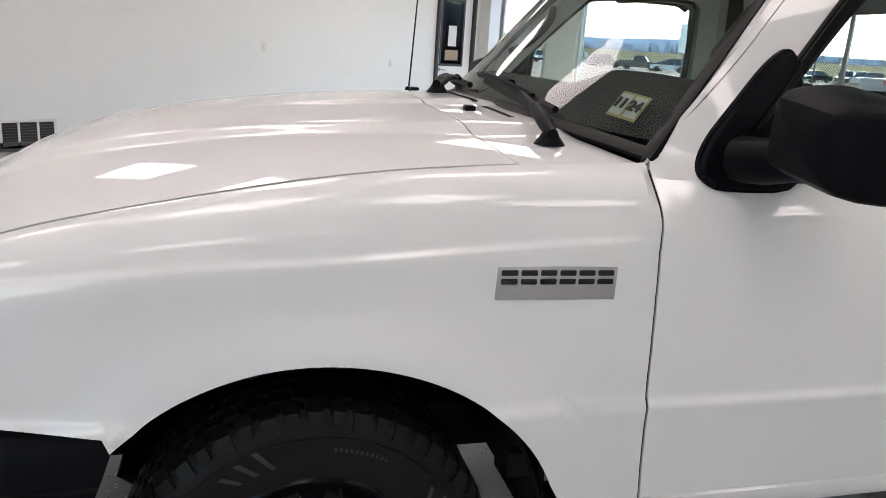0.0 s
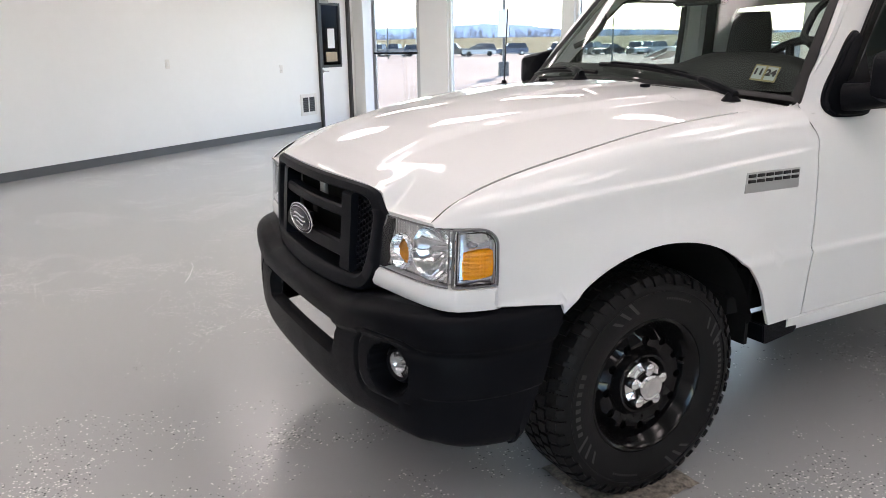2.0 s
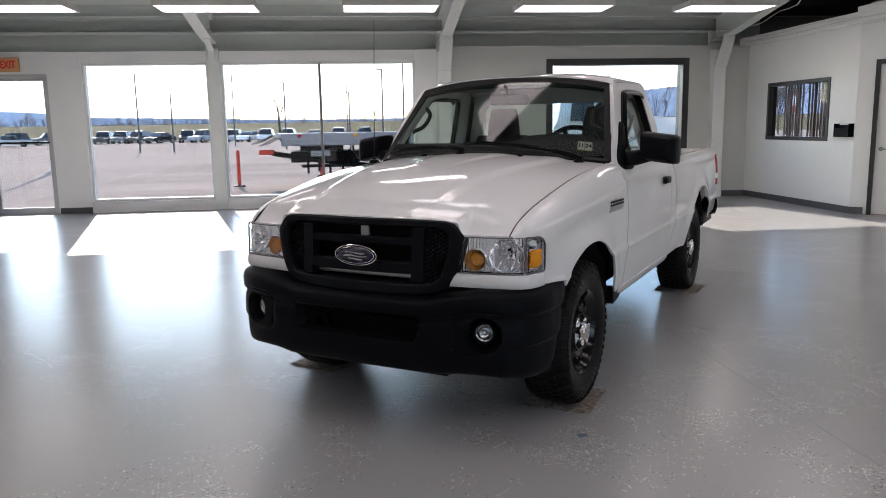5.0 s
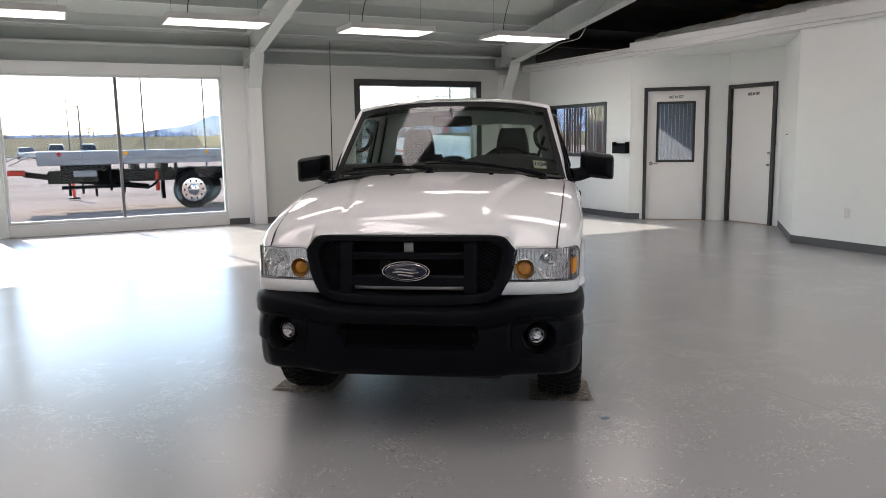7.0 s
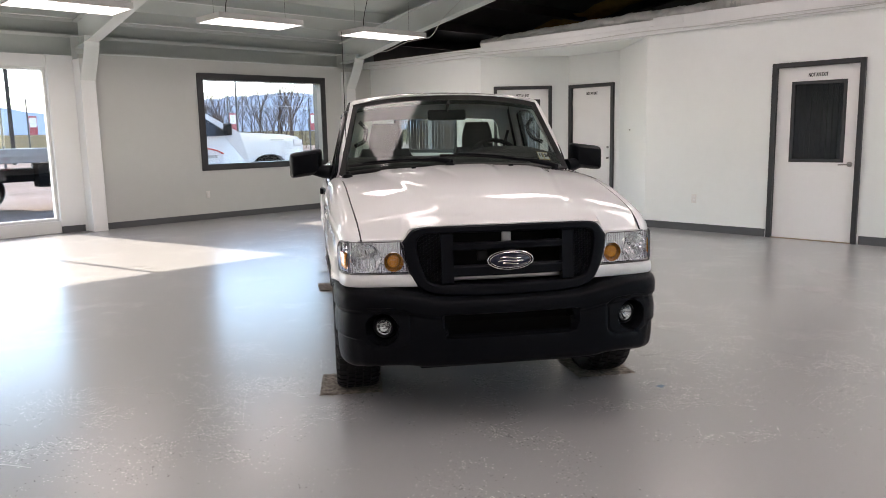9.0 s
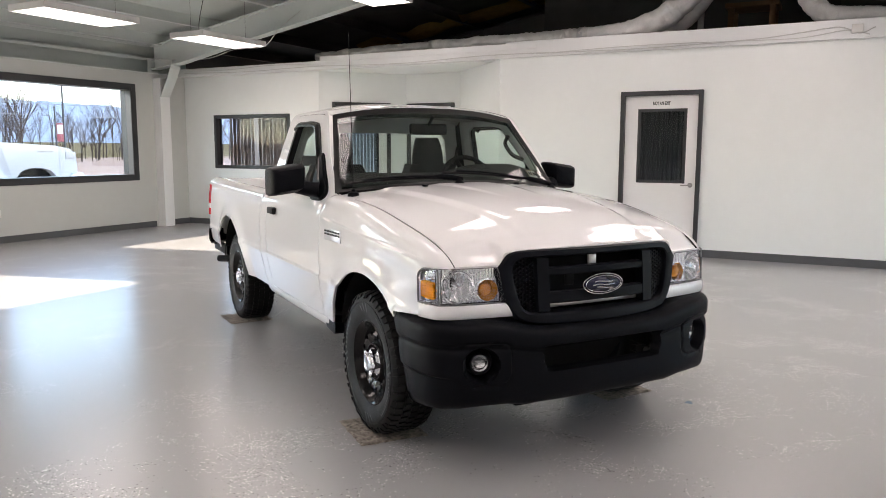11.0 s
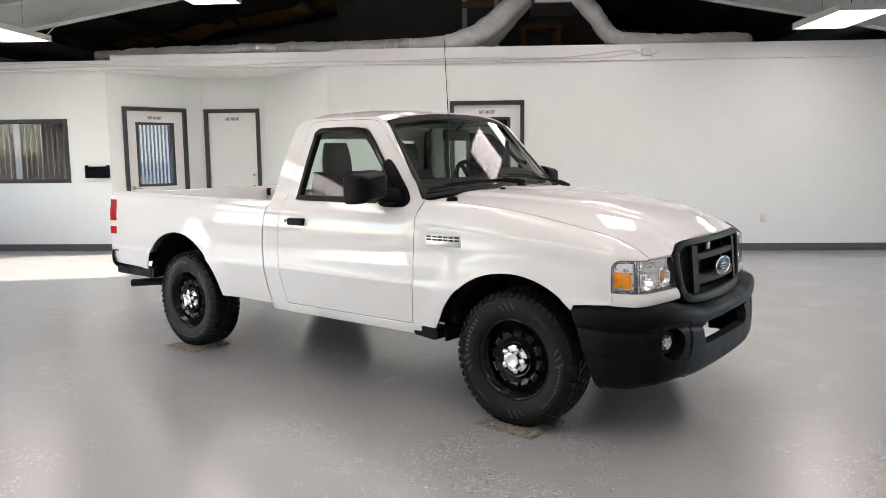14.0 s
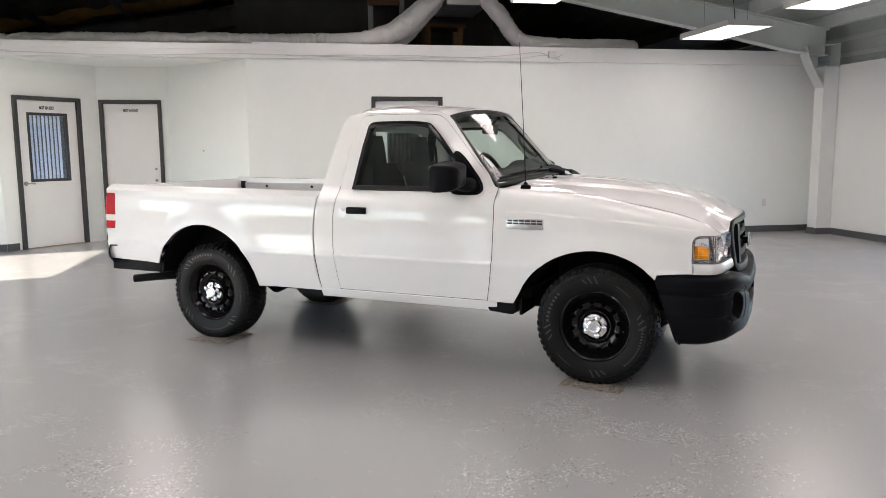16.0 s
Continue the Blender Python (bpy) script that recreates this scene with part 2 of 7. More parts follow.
def epoxy_floor():
    """Grey epoxy with worn, flaked patches, dull traffic lanes and small chips."""
    m = bpy.data.materials.new("epoxy_floor")
    m.use_nodes = True
    nt = m.node_tree
    b = nt.nodes["Principled BSDF"]
    N, L = nt.nodes.new, nt.links.new
    tc = N("ShaderNodeTexCoord")

    def noise_tex(scale, detail=5, rough=0.55):
        n = N("ShaderNodeTexNoise")
        n.inputs["Scale"].default_value, n.inputs["Detail"].default_value, n.inputs["Roughness"].default_value = scale, detail, rough
        L(tc.outputs["Object"], n.inputs[0])
        return n.outputs[0]

    def remap(s, a, b_, c, d):
        r = N("ShaderNodeMapRange")
        for i, v in enumerate((a, b_, c, d)):
            r.inputs[i + 1].default_value = v
        L(s, r.inputs[0])
        return r.outputs[0]

    def math_(op, a, b_):
        n = N("ShaderNodeMath")
        n.operation = op
        for i, v in enumerate((a, b_)):
            if isinstance(v, (int, float)):
                n.inputs[i].default_value = v
            else:
                L(v, n.inputs[i])
        return n.outputs[0]

    def mixc(f, a, b_):
        n = N("ShaderNodeMix")
        n.data_type = "RGBA"
        L(f, n.inputs["Factor"])
        for k, v in (("A", a), ("B", b_)):
            s = [i for i in n.inputs if i.name == k and i.type == "RGBA"][0]
            if isinstance(v, tuple):
                s.default_value = (*v, 1)
            else:
                L(v, s)
        return [o for o in n.outputs if o.type == "RGBA"][0]

    # flakes show where the top coat has worn
    worn = math_("MULTIPLY", remap(noise_tex(0.75, 2, 0.5), 0.43, 0.55, 0, 1), remap(noise_tex(2.4, 4, 0.62), 0.46, 0.60, 0, 1))
    vor = N("ShaderNodeTexVoronoi")
    vor.inputs["Scale"].default_value = 118
    L(tc.outputs["Object"], vor.inputs[0])
    pick = N("ShaderNodeSeparateColor")
    L(vor.outputs["Color"], pick.inputs[0])
    # thick in the worn patches, a stray chip elsewhere
    share = remap(worn, 0, 0.9, 0.996, 0.10)
    size = remap(pick.outputs[2], 0, 1, 0.16, 0.44)
    some = math_("MULTIPLY", math_("GREATER_THAN", pick.outputs[0], share), math_("LESS_THAN", vor.outputs["Distance"], size))
    flakec = mixc(remap(pick.outputs[1], 0.34, 0.42, 0, 1), (0.10, 0.10, 0.10), (0.80, 0.78, 0.755))
    c1 = mixc(some, (0.362, 0.362, 0.361), flakec)
    spots = remap(noise_tex(46, 2), 0.765, 0.785, 0, 1)
    c2 = mixc(spots, c1, (0.05, 0.05, 0.05))
    L(c2, b.inputs["Base Color"])
    b.inputs["Roughness"].default_value = 0.27
    b.inputs["Specular IOR Level"].default_value = 1.0
    b.inputs["Coat Weight"].default_value = 0.40
    b.inputs["Coat Roughness"].default_value = 0.24
    bp = N("ShaderNodeBump")
    bp.inputs["Strength"].default_value, bp.inputs["Distance"].default_value = 0.12, 0.004
    h = math_("ADD", math_("MULTIPLY", noise_tex(24, 2), 0.25), noise_tex(3.2, 2))
    L(h, bp.inputs["Height"])
    L(bp.outputs[0], b.inputs["Normal"])
    return m


M_FLOOR = epoxy_floor()
M_WALL = mat("wall_paint", (0.795, 0.808, 0.80), 0.42, vary=0.03, vary_scale=0.7, bump=0.06, bump_scale=180, rough_vary=0.06)
# darker than M_WALL: the picture-window wall's backlit shade, put into the paint
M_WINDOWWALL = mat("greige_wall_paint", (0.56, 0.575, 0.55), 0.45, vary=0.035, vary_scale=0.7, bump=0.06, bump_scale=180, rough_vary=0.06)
M_OFFICE = mat("office_wall_paint", (0.835, 0.87, 0.85), 0.42, vary=0.035, vary_scale=0.6, bump=0.06, bump_scale=170, rough_vary=0.06)
M_STEEL = mat("painted_steel", (0.66, 0.70, 0.68), 0.45, vary=0.05, vary_scale=2, bump=0.05, bump_scale=60)
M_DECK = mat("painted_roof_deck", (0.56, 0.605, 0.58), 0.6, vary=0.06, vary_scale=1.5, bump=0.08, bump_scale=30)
M_BASE = mat("rubber_base", (0.085, 0.09, 0.095), 0.5, vary=0.08, vary_scale=4, bump=0.05)
M_TRIM = mat("dark_grey_trim_paint", (0.036, 0.038, 0.041), 0.38, vary=0.07, vary_scale=5, bump=0.04, bump_scale=90)
M_DOOR = mat("white_door_paint", (0.82, 0.82, 0.81), 0.35, vary=0.03, vary_scale=1.2, bump=0.03, bump_scale=120)
M_ALU = mat("worn_aluminium", (0.52, 0.52, 0.52), 0.38, metal=0.9, vary=0.08, vary_scale=6, bump=0.03)
M_WHITEFRAME = mat("white_window_frame", (0.70, 0.71, 0.70), 0.4, vary=0.04, vary_scale=3, bump=0.03)
M_MULLION = mat("grey_mullion_paint", (0.16, 0.16, 0.165), 0.4, vary=0.06, vary_scale=4, bump=0.03)
M_ATTIC = mat("bare_dark_steel", (0.105, 0.098, 0.092), 0.7, vary=0.25, vary_scale=2, bump=0.15, bump_scale=25)
M_INSUL = mat("yellow_insulation", (0.33, 0.22, 0.06), 0.95, vary=0.3, vary_scale=5, bump=0.7, bump_scale=30)
M_DUCT = mat("silver_duct_wrap", (0.74, 0.73, 0.72), 0.45, metal=0.0, vary=0.12, vary_scale=4, bump=0.9, bump_scale=22)
M_FOIL = mat("crinkled_foil", (0.66, 0.65, 0.63), 0.36, metal=0.25, vary=0.15, vary_scale=6, bump=1.0, bump_scale=28)
M_WOOD = mat("raw_timber", (0.17, 0.09, 0.042), 0.7, vary=0.2, vary_scale=3, bump=0.2, bump_scale=20, stretch=(1, 1, 8))
M_CABLE = mat("white_cable", (0.62, 0.62, 0.60), 0.5, vary=0.05)
M_BLACKCABLE = mat("black_cable", (0.02, 0.02, 0.02), 0.5, vary=0.05)
M_LAMPBODY = mat("lamp_housing", (0.62, 0.62, 0.60), 0.4, vary=0.03)
M_LAMP = mat("lamp_diffuser", (1.0, 0.905, 0.925), 0.5, emit=0.78)
M_PLASTICW = mat("white_plastic", (0.72, 0.71, 0.68), 0.35, vary=0.03)
M_PLATE = mat("shadow_gap", (0.03, 0.03, 0.03), 0.7, vary=0.05)
M_EXIT = mat("exit_sign_face", (0.62, 0.33, 0.16), 0.5, vary=0.06, vary_scale=8)
M_RED = mat("red_letters", (0.75, 0.03, 0.02), 0.4, vary=0.05)
M_INK = mat("black_letters", (0.009, 0.009, 0.0095), 0.5, vary=0.05)
M_PAPER = mat("paper", (0.75, 0.75, 0.74), 0.7, vary=0.03)
M_BLIND = mat("vertical_blind_fabric", (0.74, 0.75, 0.78), 0.75, vary=0.08, vary_scale=10, bump=0.1, bump_scale=200, thing=0.1)
M_BLINDWARM = mat("brown_blind_fabric", (0.30, 0.235, 0.20), 0.75, vary=0.10, vary_scale=10, bump=0.1, bump_scale=200, thing=0.2)
M_BLINDDARK = mat("dark_blind_fabric", (0.045, 0.045, 0.048), 0.75, vary=0.10, vary_scale=10, bump=0.1, bump_scale=200, thing=0.35)
# dark grey stands in for the lack of light in the back rooms
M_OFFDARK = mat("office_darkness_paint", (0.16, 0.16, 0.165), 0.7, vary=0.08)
M_PANE = glass("window_pane", (0.99, 1.0, 1.0), see=0.72)
M_PANEDOOR = glass("door_pane_glass", (0.90, 0.94, 1.0), see=0.95, gloss=0.02)
M_PANEDARK = glass("office_pane", (0.84, 0.85, 0.86), see=0.9, gloss=0.02)
M_CHROME = mat("chrome", (0.80, 0.80, 0.81), 0.06, metal=1.0, vary=0.03, vary_scale=8, rough_vary=0.03)
M_BRUSHED = mat("brushed_nickel", (0.36, 0.35, 0.34), 0.3, metal=1.0, vary=0.05)

M_PAINT = mat("white_car_paint", (0.785, 0.785, 0.785), 0.5, coat=1.0, spec=0.08, coat_rough=0.012, vary=0.012, vary_scale=1.5, rough_vary=0.04)
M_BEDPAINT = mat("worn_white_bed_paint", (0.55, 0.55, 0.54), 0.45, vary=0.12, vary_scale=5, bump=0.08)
M_BLACK = mat("textured_black_plastic", (0.0036, 0.0042, 0.006), 0.40, spec=0.085, vary=0.12, vary_scale=6, bump=0.16, bump_scale=700, rough_vary=0.08)
M_GRILLE = mat("satin_black_plastic", (0.0036, 0.0044, 0.007), 0.42, spec=0.13, vary=0.10, vary_scale=6, bump=0.10, bump_scale=600)
M_GLOSS = mat("gloss_black_steel", (0.0035, 0.0035, 0.004), 0.16, spec=0.32, vary=0.1, vary_scale=8, rough_vary=0.08)
M_RUBBER = mat("tyre_rubber", (0.0055, 0.0055, 0.006), 0.52, spec=0.22, vary=0.18, vary_scale=12, bump=0.18, bump_scale=220, rough_vary=0.10)
M_TYRETEXT = mat("raised_tyre_bars", (0.030, 0.030, 0.031), 0.42, vary=0.1)
M_DARK = mat("underbody_black", (0.006, 0.006, 0.0065), 0.8, spec=0.2, vary=0.25, vary_scale=5, bump=0.3, bump_scale=30)
M_SEAL = mat("black_rubber_seal", (0.006, 0.006, 0.0065), 0.45, spec=0.3, vary=0.1)
M_CABIN = mat("grey_cabin_plastic", (0.013, 0.0135, 0.014), 0.6, spec=0.3, vary=0.1, vary_scale=8, bump=0.15, bump_scale=300)
M_CLOTH = mat("grey_seat_cloth", (0.045, 0.045, 0.047), 0.9, vary=0.12, vary_scale=20, bump=0.4, bump_scale=260)
M_CARGLASS = glass("car_glass", (0.86, 0.94, 0.90), see=0.92)
M_LENS = glass("clear_lamp_lens", (0.98, 0.99, 1.0), see=0.95)
M_REFLECT = mat("lamp_reflector", (0.94, 0.95, 0.96), 0.10, metal=1.0, bump=0.14, bump_scale=45, vary=0.05)
M_AMBER = mat("amber_lens", (1.0, 0.37, 0.003), 0.18, spec=0.4, coat=0.3, vary=0.22, vary_scale=26, bump=0.5, bump_scale=70, stretch=(1, 1, 2.2))
M_LAMPRIM = mat("lamp_housing_edge", (0.13, 0.132, 0.135), 0.3, spec=0.5, vary=0.1)
M_AMBERDIM = mat("amber_bulb_lens", (0.62, 0.24, 0.025), 0.2, vary=0.3, vary_scale=40, bump=0.3, bump_scale=120)
M_REDLENS = mat("red_lamp_lens", (0.40, 0.006, 0.014), 0.25, spec=0.12, vary=0.10, vary_scale=30, bump=0.2, bump_scale=90)
M_WHITELENS = mat("white_lamp_lens", (0.80, 0.76, 0.74), 0.15, coat=0.5, vary=0.05)
M_NAVY = mat("dark_blue_enamel", (0.010, 0.014, 0.035), 0.25, coat=0.2, vary=0.05)
M_BADGE = mat("satin_silver_badge", (0.50, 0.50, 0.50), 0.3, metal=0.8, vary=0.05)
M_FOG = mat("fog_reflector", (0.52, 0.53, 0.54), 0.12, metal=1.0, bump=0.2, bump_scale=60, vary=0.1)
M_CARPET = mat("brown_carpet", (0.215, 0.190, 0.160), 0.97, vary=0.80, vary_scale=60, bump=0.9, bump_scale=420)
M_STICKER = mat("sticker_paper", (0.42, 0.44, 0.42), 0.5, vary=0.05)
M_GOLD = mat("sticker_border", (0.30, 0.24, 0.11), 0.5, vary=0.05)

# ---- the showroom: x along the window wall, y towards the windows ----
XL, XR, YF, YB = -6.577, 6.50, 9.49, -6.10


def struct(name, bm, material, label, category="wall", smooth=False, parent=None):
    return tagged(part(name, bm, material, parent, smooth=smooth), label, category, kind="structure")


def boxes(*bs, bevel=0.0):
    bm = bmesh.new()
    for lo, hi in bs:
        box(lo, hi, bevel, 1, bm)
    return bm


struct("floor", box((XL - .2, YB - .32, -.12), (8.6, YF + .15, 0)), M_FLOOR, "glossy grey epoxy floor with worn flaked patches", "floor")

# left wall, with a door at its window end
struct("wall_left", boxes(((XL - .18, YB - .2, 0), (XL, 8.03, 3.6)), ((XL - .18, 8.93, 0), (XL, YF + .15, 3.6)), ((XL - .18, 8.03, 2.19), (XL, 8.93, 3.6)), ((XL - .18, YB, 3.6), (XL, 5.0, 5.0))),
       M_WALL, "smooth white painted side wall")
# the opening belongs to window_5, added out of view
struct("wall_end", boxes(((XL - .2, YB - .2, 0), (1.50, YB, 2.62)), ((4.0, YB - .2, 0), (7.0, YB, 2.62)), ((1.50, YB - .2, 0), (4.0, YB, .185)), ((1.50, YB - .2, 2.48), (4.0, YB, 2.62))),
       M_WALL, "white painted end wall with one shop window")
# window wall in piers, curbs and heads
struct("wall_windows", boxes(
    ((XL - .18, 9.38, 0), (-6.44, 9.64, 2.66)), ((-5.40, 9.38, 0), (-4.86, 9.64, 2.66)), ((.66, 9.36, 0), (1.10, 9.64, 2.66)),
    ((-6.44, 9.38, 2.31), (-5.40, 9.64, 2.66)), ((-4.86, 9.40, 2.48), (.66, 9.64, 2.66))), M_WALL, "white wall around the shop windows")
struct("window_curb", boxes(((-4.86, 9.36, 0), (-2.83, 9.62, .185)), ((-2.63, 9.36, 0), (.66, 9.62, .185)), bevel=.006), M_WHITEFRAME, "low white curb under the shop windows", "curb")
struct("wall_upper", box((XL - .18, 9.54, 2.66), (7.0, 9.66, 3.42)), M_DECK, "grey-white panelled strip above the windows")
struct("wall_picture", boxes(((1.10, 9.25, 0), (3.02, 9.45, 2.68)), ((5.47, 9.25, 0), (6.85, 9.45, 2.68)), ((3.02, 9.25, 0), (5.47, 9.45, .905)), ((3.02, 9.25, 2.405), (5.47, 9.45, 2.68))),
       M_WINDOWWALL, "wall round the picture window, its backlit shade painted in")
struct("wall_ledge", box((1.10, 9.25, 2.68), (6.85, 9.56, 2.70)), M_STEEL, "ledge on top of the wall", "ledge")

# office wall with a door, the slanted entrance walls, and the office window
struct("wall_office", boxes(((XR, YB - .2, 0), (XR + .14, .07, 2.68)), ((XR, 1.07, 0), (XR + .14, 2.86, 2.68)), ((XR, .07, 2.13), (XR + .14, 1.07, 2.68))), M_OFFICE, "pale office wall")
struct("wall_office_window", boxes(((6.67, 6.20, 0), (6.81, 6.86, 2.68)), ((6.67, 8.51, 0), (6.81, 9.40, 2.68)), ((6.67, 6.86, 0), (6.81, 8.51, 1.07)), ((6.67, 6.86, 1.94), (6.81, 8.51, 2.68))),
       M_OFFICE, "pale office wall with an inner window")


def slab(a, b, z0, z1, t, bm):
    """An upright slab from a to b in plan; t: thickness to its left."""
    a, b = Vector((*a, 0)), Vector((*b, 0))
    d = (b - a).normalized()
    n = Vector((-d.y, d.x, 0)) * t
    lo = [a, b, b + n, a + n]
    vs = [bm.verts.new((p.x, p.y, z)) for z in (z0, z1) for p in lo]
    for f in ((0, 1, 2, 3), (4, 5, 6, 7), (0, 1, 5, 4), (1, 2, 6, 5), (2, 3, 7, 6), (3, 0, 4, 7)):
        bm.faces.new([vs[i] for i in f])
    bmesh.ops.recalc_face_normals(bm, faces=bm.faces)
    return bm


D2A, D2B = Vector((6.67, 6.20)), Vector((7.80, 5.183))
d2dir = (D2B - D2A).normalized()


def d2at(k):
    p = D2A + d2dir * k
    return (p.x, p.y)


bm = slab(D2A, d2at(.22), 0, 2.68, .14, bmesh.new())
slab(d2at(1.22), D2B, 0, 2.68, .14, bm)
slab(d2at(.22), d2at(1.22), 2.15, 2.68, .14, bm)
struct("wall_slanted_door", bm, M_OFFICE, "slanted pale wall holding a glazed door")
struct("wall_recess", boxes(((7.80, 5.14, 0), (7.94, 5.40, 2.68)), ((7.80, 4.10, 0), (7.94, 4.26, 2.68)), ((7.80, 4.26, 2.15), (7.94, 5.14, 2.68))), M_OFFICE, "pale wall at the back of the recess")
struct("wall_slanted", slab((7.80, 4.15), (6.50, 2.86), 0, 2.68, .14, bmesh.new()), M_OFFICE, "slanted pale wall")
struct("ceiling_recess", box((6.662, 2.80, 2.660), (8.0, 6.3, 2.70)), M_OFFICE, "flat white ceiling over the recess", "ceiling")
# boxed beam on top of the office wall
struct("beam_office", boxes(((6.455, YB, 2.665), (6.66, 2.76, 2.885)), ((6.465, 2.76, 2.665), (6.66, 9.22, 2.795)), bevel=.004), M_WALL, "white boxed beam along the office wall top", "beam")
struct("beam_board", box((6.452, 2.30, 2.775), (6.60, 6.0, 2.86), .004), M_WALL, "white board on the beam", "beam")
# closed rooms behind; their darkness is put into the wall paint
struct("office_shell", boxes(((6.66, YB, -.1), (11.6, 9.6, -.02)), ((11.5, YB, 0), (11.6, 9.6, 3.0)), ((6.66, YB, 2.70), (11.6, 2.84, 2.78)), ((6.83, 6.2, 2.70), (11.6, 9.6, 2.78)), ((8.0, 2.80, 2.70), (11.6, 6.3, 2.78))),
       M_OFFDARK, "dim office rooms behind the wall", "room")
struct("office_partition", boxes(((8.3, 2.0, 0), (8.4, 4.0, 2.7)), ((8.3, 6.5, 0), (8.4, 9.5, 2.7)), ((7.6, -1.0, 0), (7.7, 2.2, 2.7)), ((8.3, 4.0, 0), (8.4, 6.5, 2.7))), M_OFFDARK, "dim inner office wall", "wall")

# baseboards
bb = [((XL, YB, 0), (XL + .012, 8.0, .10)), ((XL, 8.97, 0), (XL + .012, 9.38, .10)), ((XL, 9.368, 0), (-6.46, 9.38, .10)), ((-5.38, 9.368, 0), (-4.86, 9.38, .10)),
      ((.66, 9.348, 0), (1.00, 9.36, .10)), ((1.28, 9.238, 0), (5.88, 9.25, .10)), ((6.25, 9.238, 0), (6.67, 9.25, .10)), ((6.658, 6.20, 0), (6.67, 9.24, .10)),
      ((XR - .012, YB, 0), (XR, .02, .10)), ((XR - .012, 1.12, 0), (XR, 2.86, .10)), ((XL, YB, 0), (6.5, YB + .012, .10)), ((5.925, YB, 0), (6.165, -5.828, .10))]
bm = boxes(*bb)
slab((7.80 - .008, 4.15 - .008), (6.50 - .010, 2.86), 0, .10, .010, bm)
slab(D2A + Vector((-.008, -.010)), Vector(d2at(.17)) + Vector((-.008, -.010)), 0, .10, .010, bm)
struct("baseboard", bm, M_BASE, "dark grey rubber baseboard", "baseboard")


# ---- steel frame and roof ----
def roof_z(y):
    yr = (YF + YB) / 2
    return 3.34 + .165 * (YF - yr - abs(y - yr))


def deck(x0, x1, name, material, label):
    yr = (YF + YB) / 2
    P = []
    for y in (YF + .2, yr, YB - .2):
        P.append([(x, y, roof_z(y)) for x in (x0, x1)])
    return struct(name, thick(grid(P), .04), material, label, "ceiling")


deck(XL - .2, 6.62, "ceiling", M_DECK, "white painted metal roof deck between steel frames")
deck(6.62, 12.0, "ceiling_attic", M_ATTIC, "dark bare roof over the offices")
struct("attic_end", boxes(((11.55, YB, 2.7), (11.65, YF, 5.0)), ((6.6, YB - .2, 2.9), (12, YB - .1, 5.0)), ((6.6, YF + .16, 2.9), (12, YF + .26, 5.0))), M_ATTIC, "dark attic wall", "wall")


def rafter(x, material, name="steel_frame", label="white painted tapered steel roof frame", legs=((9.08, 9.36), (-6.095, -5.84))):
    yr = (YF + YB) / 2
    bm = bmesh.new()
    f = .09
    for sgn in (1, -1):
        ys = [YF - .2, 8.6, 7.0, 5.0, 3.0, yr]
        bot = [2.76, 2.84, 3.15, 3.50, 3.83, 4.15]
        rows = []
        for y, zb in zip(ys, bot):
            yy = y if sgn > 0 else 2 * yr - y
            zt = roof_z(yy) - .21
            rows.append([(yy, zb), (yy, zt)])
        # web and two flanges
        P = [[(x - .006, y, z) for y, z in r] + [(x + .006, y, z) for y, z in r[::-1]] for r in rows]
        grid(P, bm, closed_v=True)
        for k, d in ((0, .016), (1, -.016)):
            P = [[(x - f, r[k][0], r[k][1]), (x + f, r[k][0], r[k][1]), (x + f, r[k][0], r[k][1] + d), (x - f, r[k][0], r[k][1] + d)] for r in rows]
            grid(P, bm, closed_v=True)
    bmesh.ops.recalc_face_normals(bm, faces=bm.faces)
    fr = tagged(empty(name), label, "roof frame", kind="structure")
    part("rafter", bm, material, fr, smooth=False)
    for y0, y1 in legs:
        w = .108
        part("column", box((x - w, y0, 0), (x + w, y1, 2.60), .006), M_WALL if material is M_STEEL else material, fr, smooth=False)
        # haunch leaning into the rafter
        s = 1 if y0 > 0 else -1
        ya, yb = (y0, y1) if s > 0 else (y1, y0)
        P = [[(x + dx, y, z) for dx in (-w, w)] for y, z in ((ya, 2.28), (ya - .19 * s, 2.58), (ya - .28 * s, 2.76), (ya - .32 * s, 2.90), (yb, 2.95), (yb, 2.60))]
        bm = grid(P)
        weld(bm)
        for side in (0, 1):
            bm.verts.ensure_lookup_table()
        part("haunch", thick(bm, .01), M_STEEL if material is M_STEEL else material, fr, smooth=False)
    return fr


for x in (-6.46, 1.14, 6.045):
    rafter(x, M_STEEL)
rafter(-2.73, M_STEEL, label="white painted steel roof frame on a slim window post", legs=((-6.095, -5.84),))
struct("window_post", box((-2.83, 9.33, 0), (-2.63, 9.60, 2.70), .006), M_STEEL, "slim white steel post between the windows", "post")
part("post_bracket", thick(grid([[(-2.73 + dx, y, z) for dx in (-.05, .05)] for y, z in ((9.33, 2.50), (9.25, 2.66), (8.9, 2.80), (8.9, 2.95), (9.5, 2.95))]), .01), M_STEEL, bpy.data.objects["window_post"], smooth=False)
rafter(10.9, M_ATTIC, "attic_frame", "dark bare steel frame in the attic", legs=())
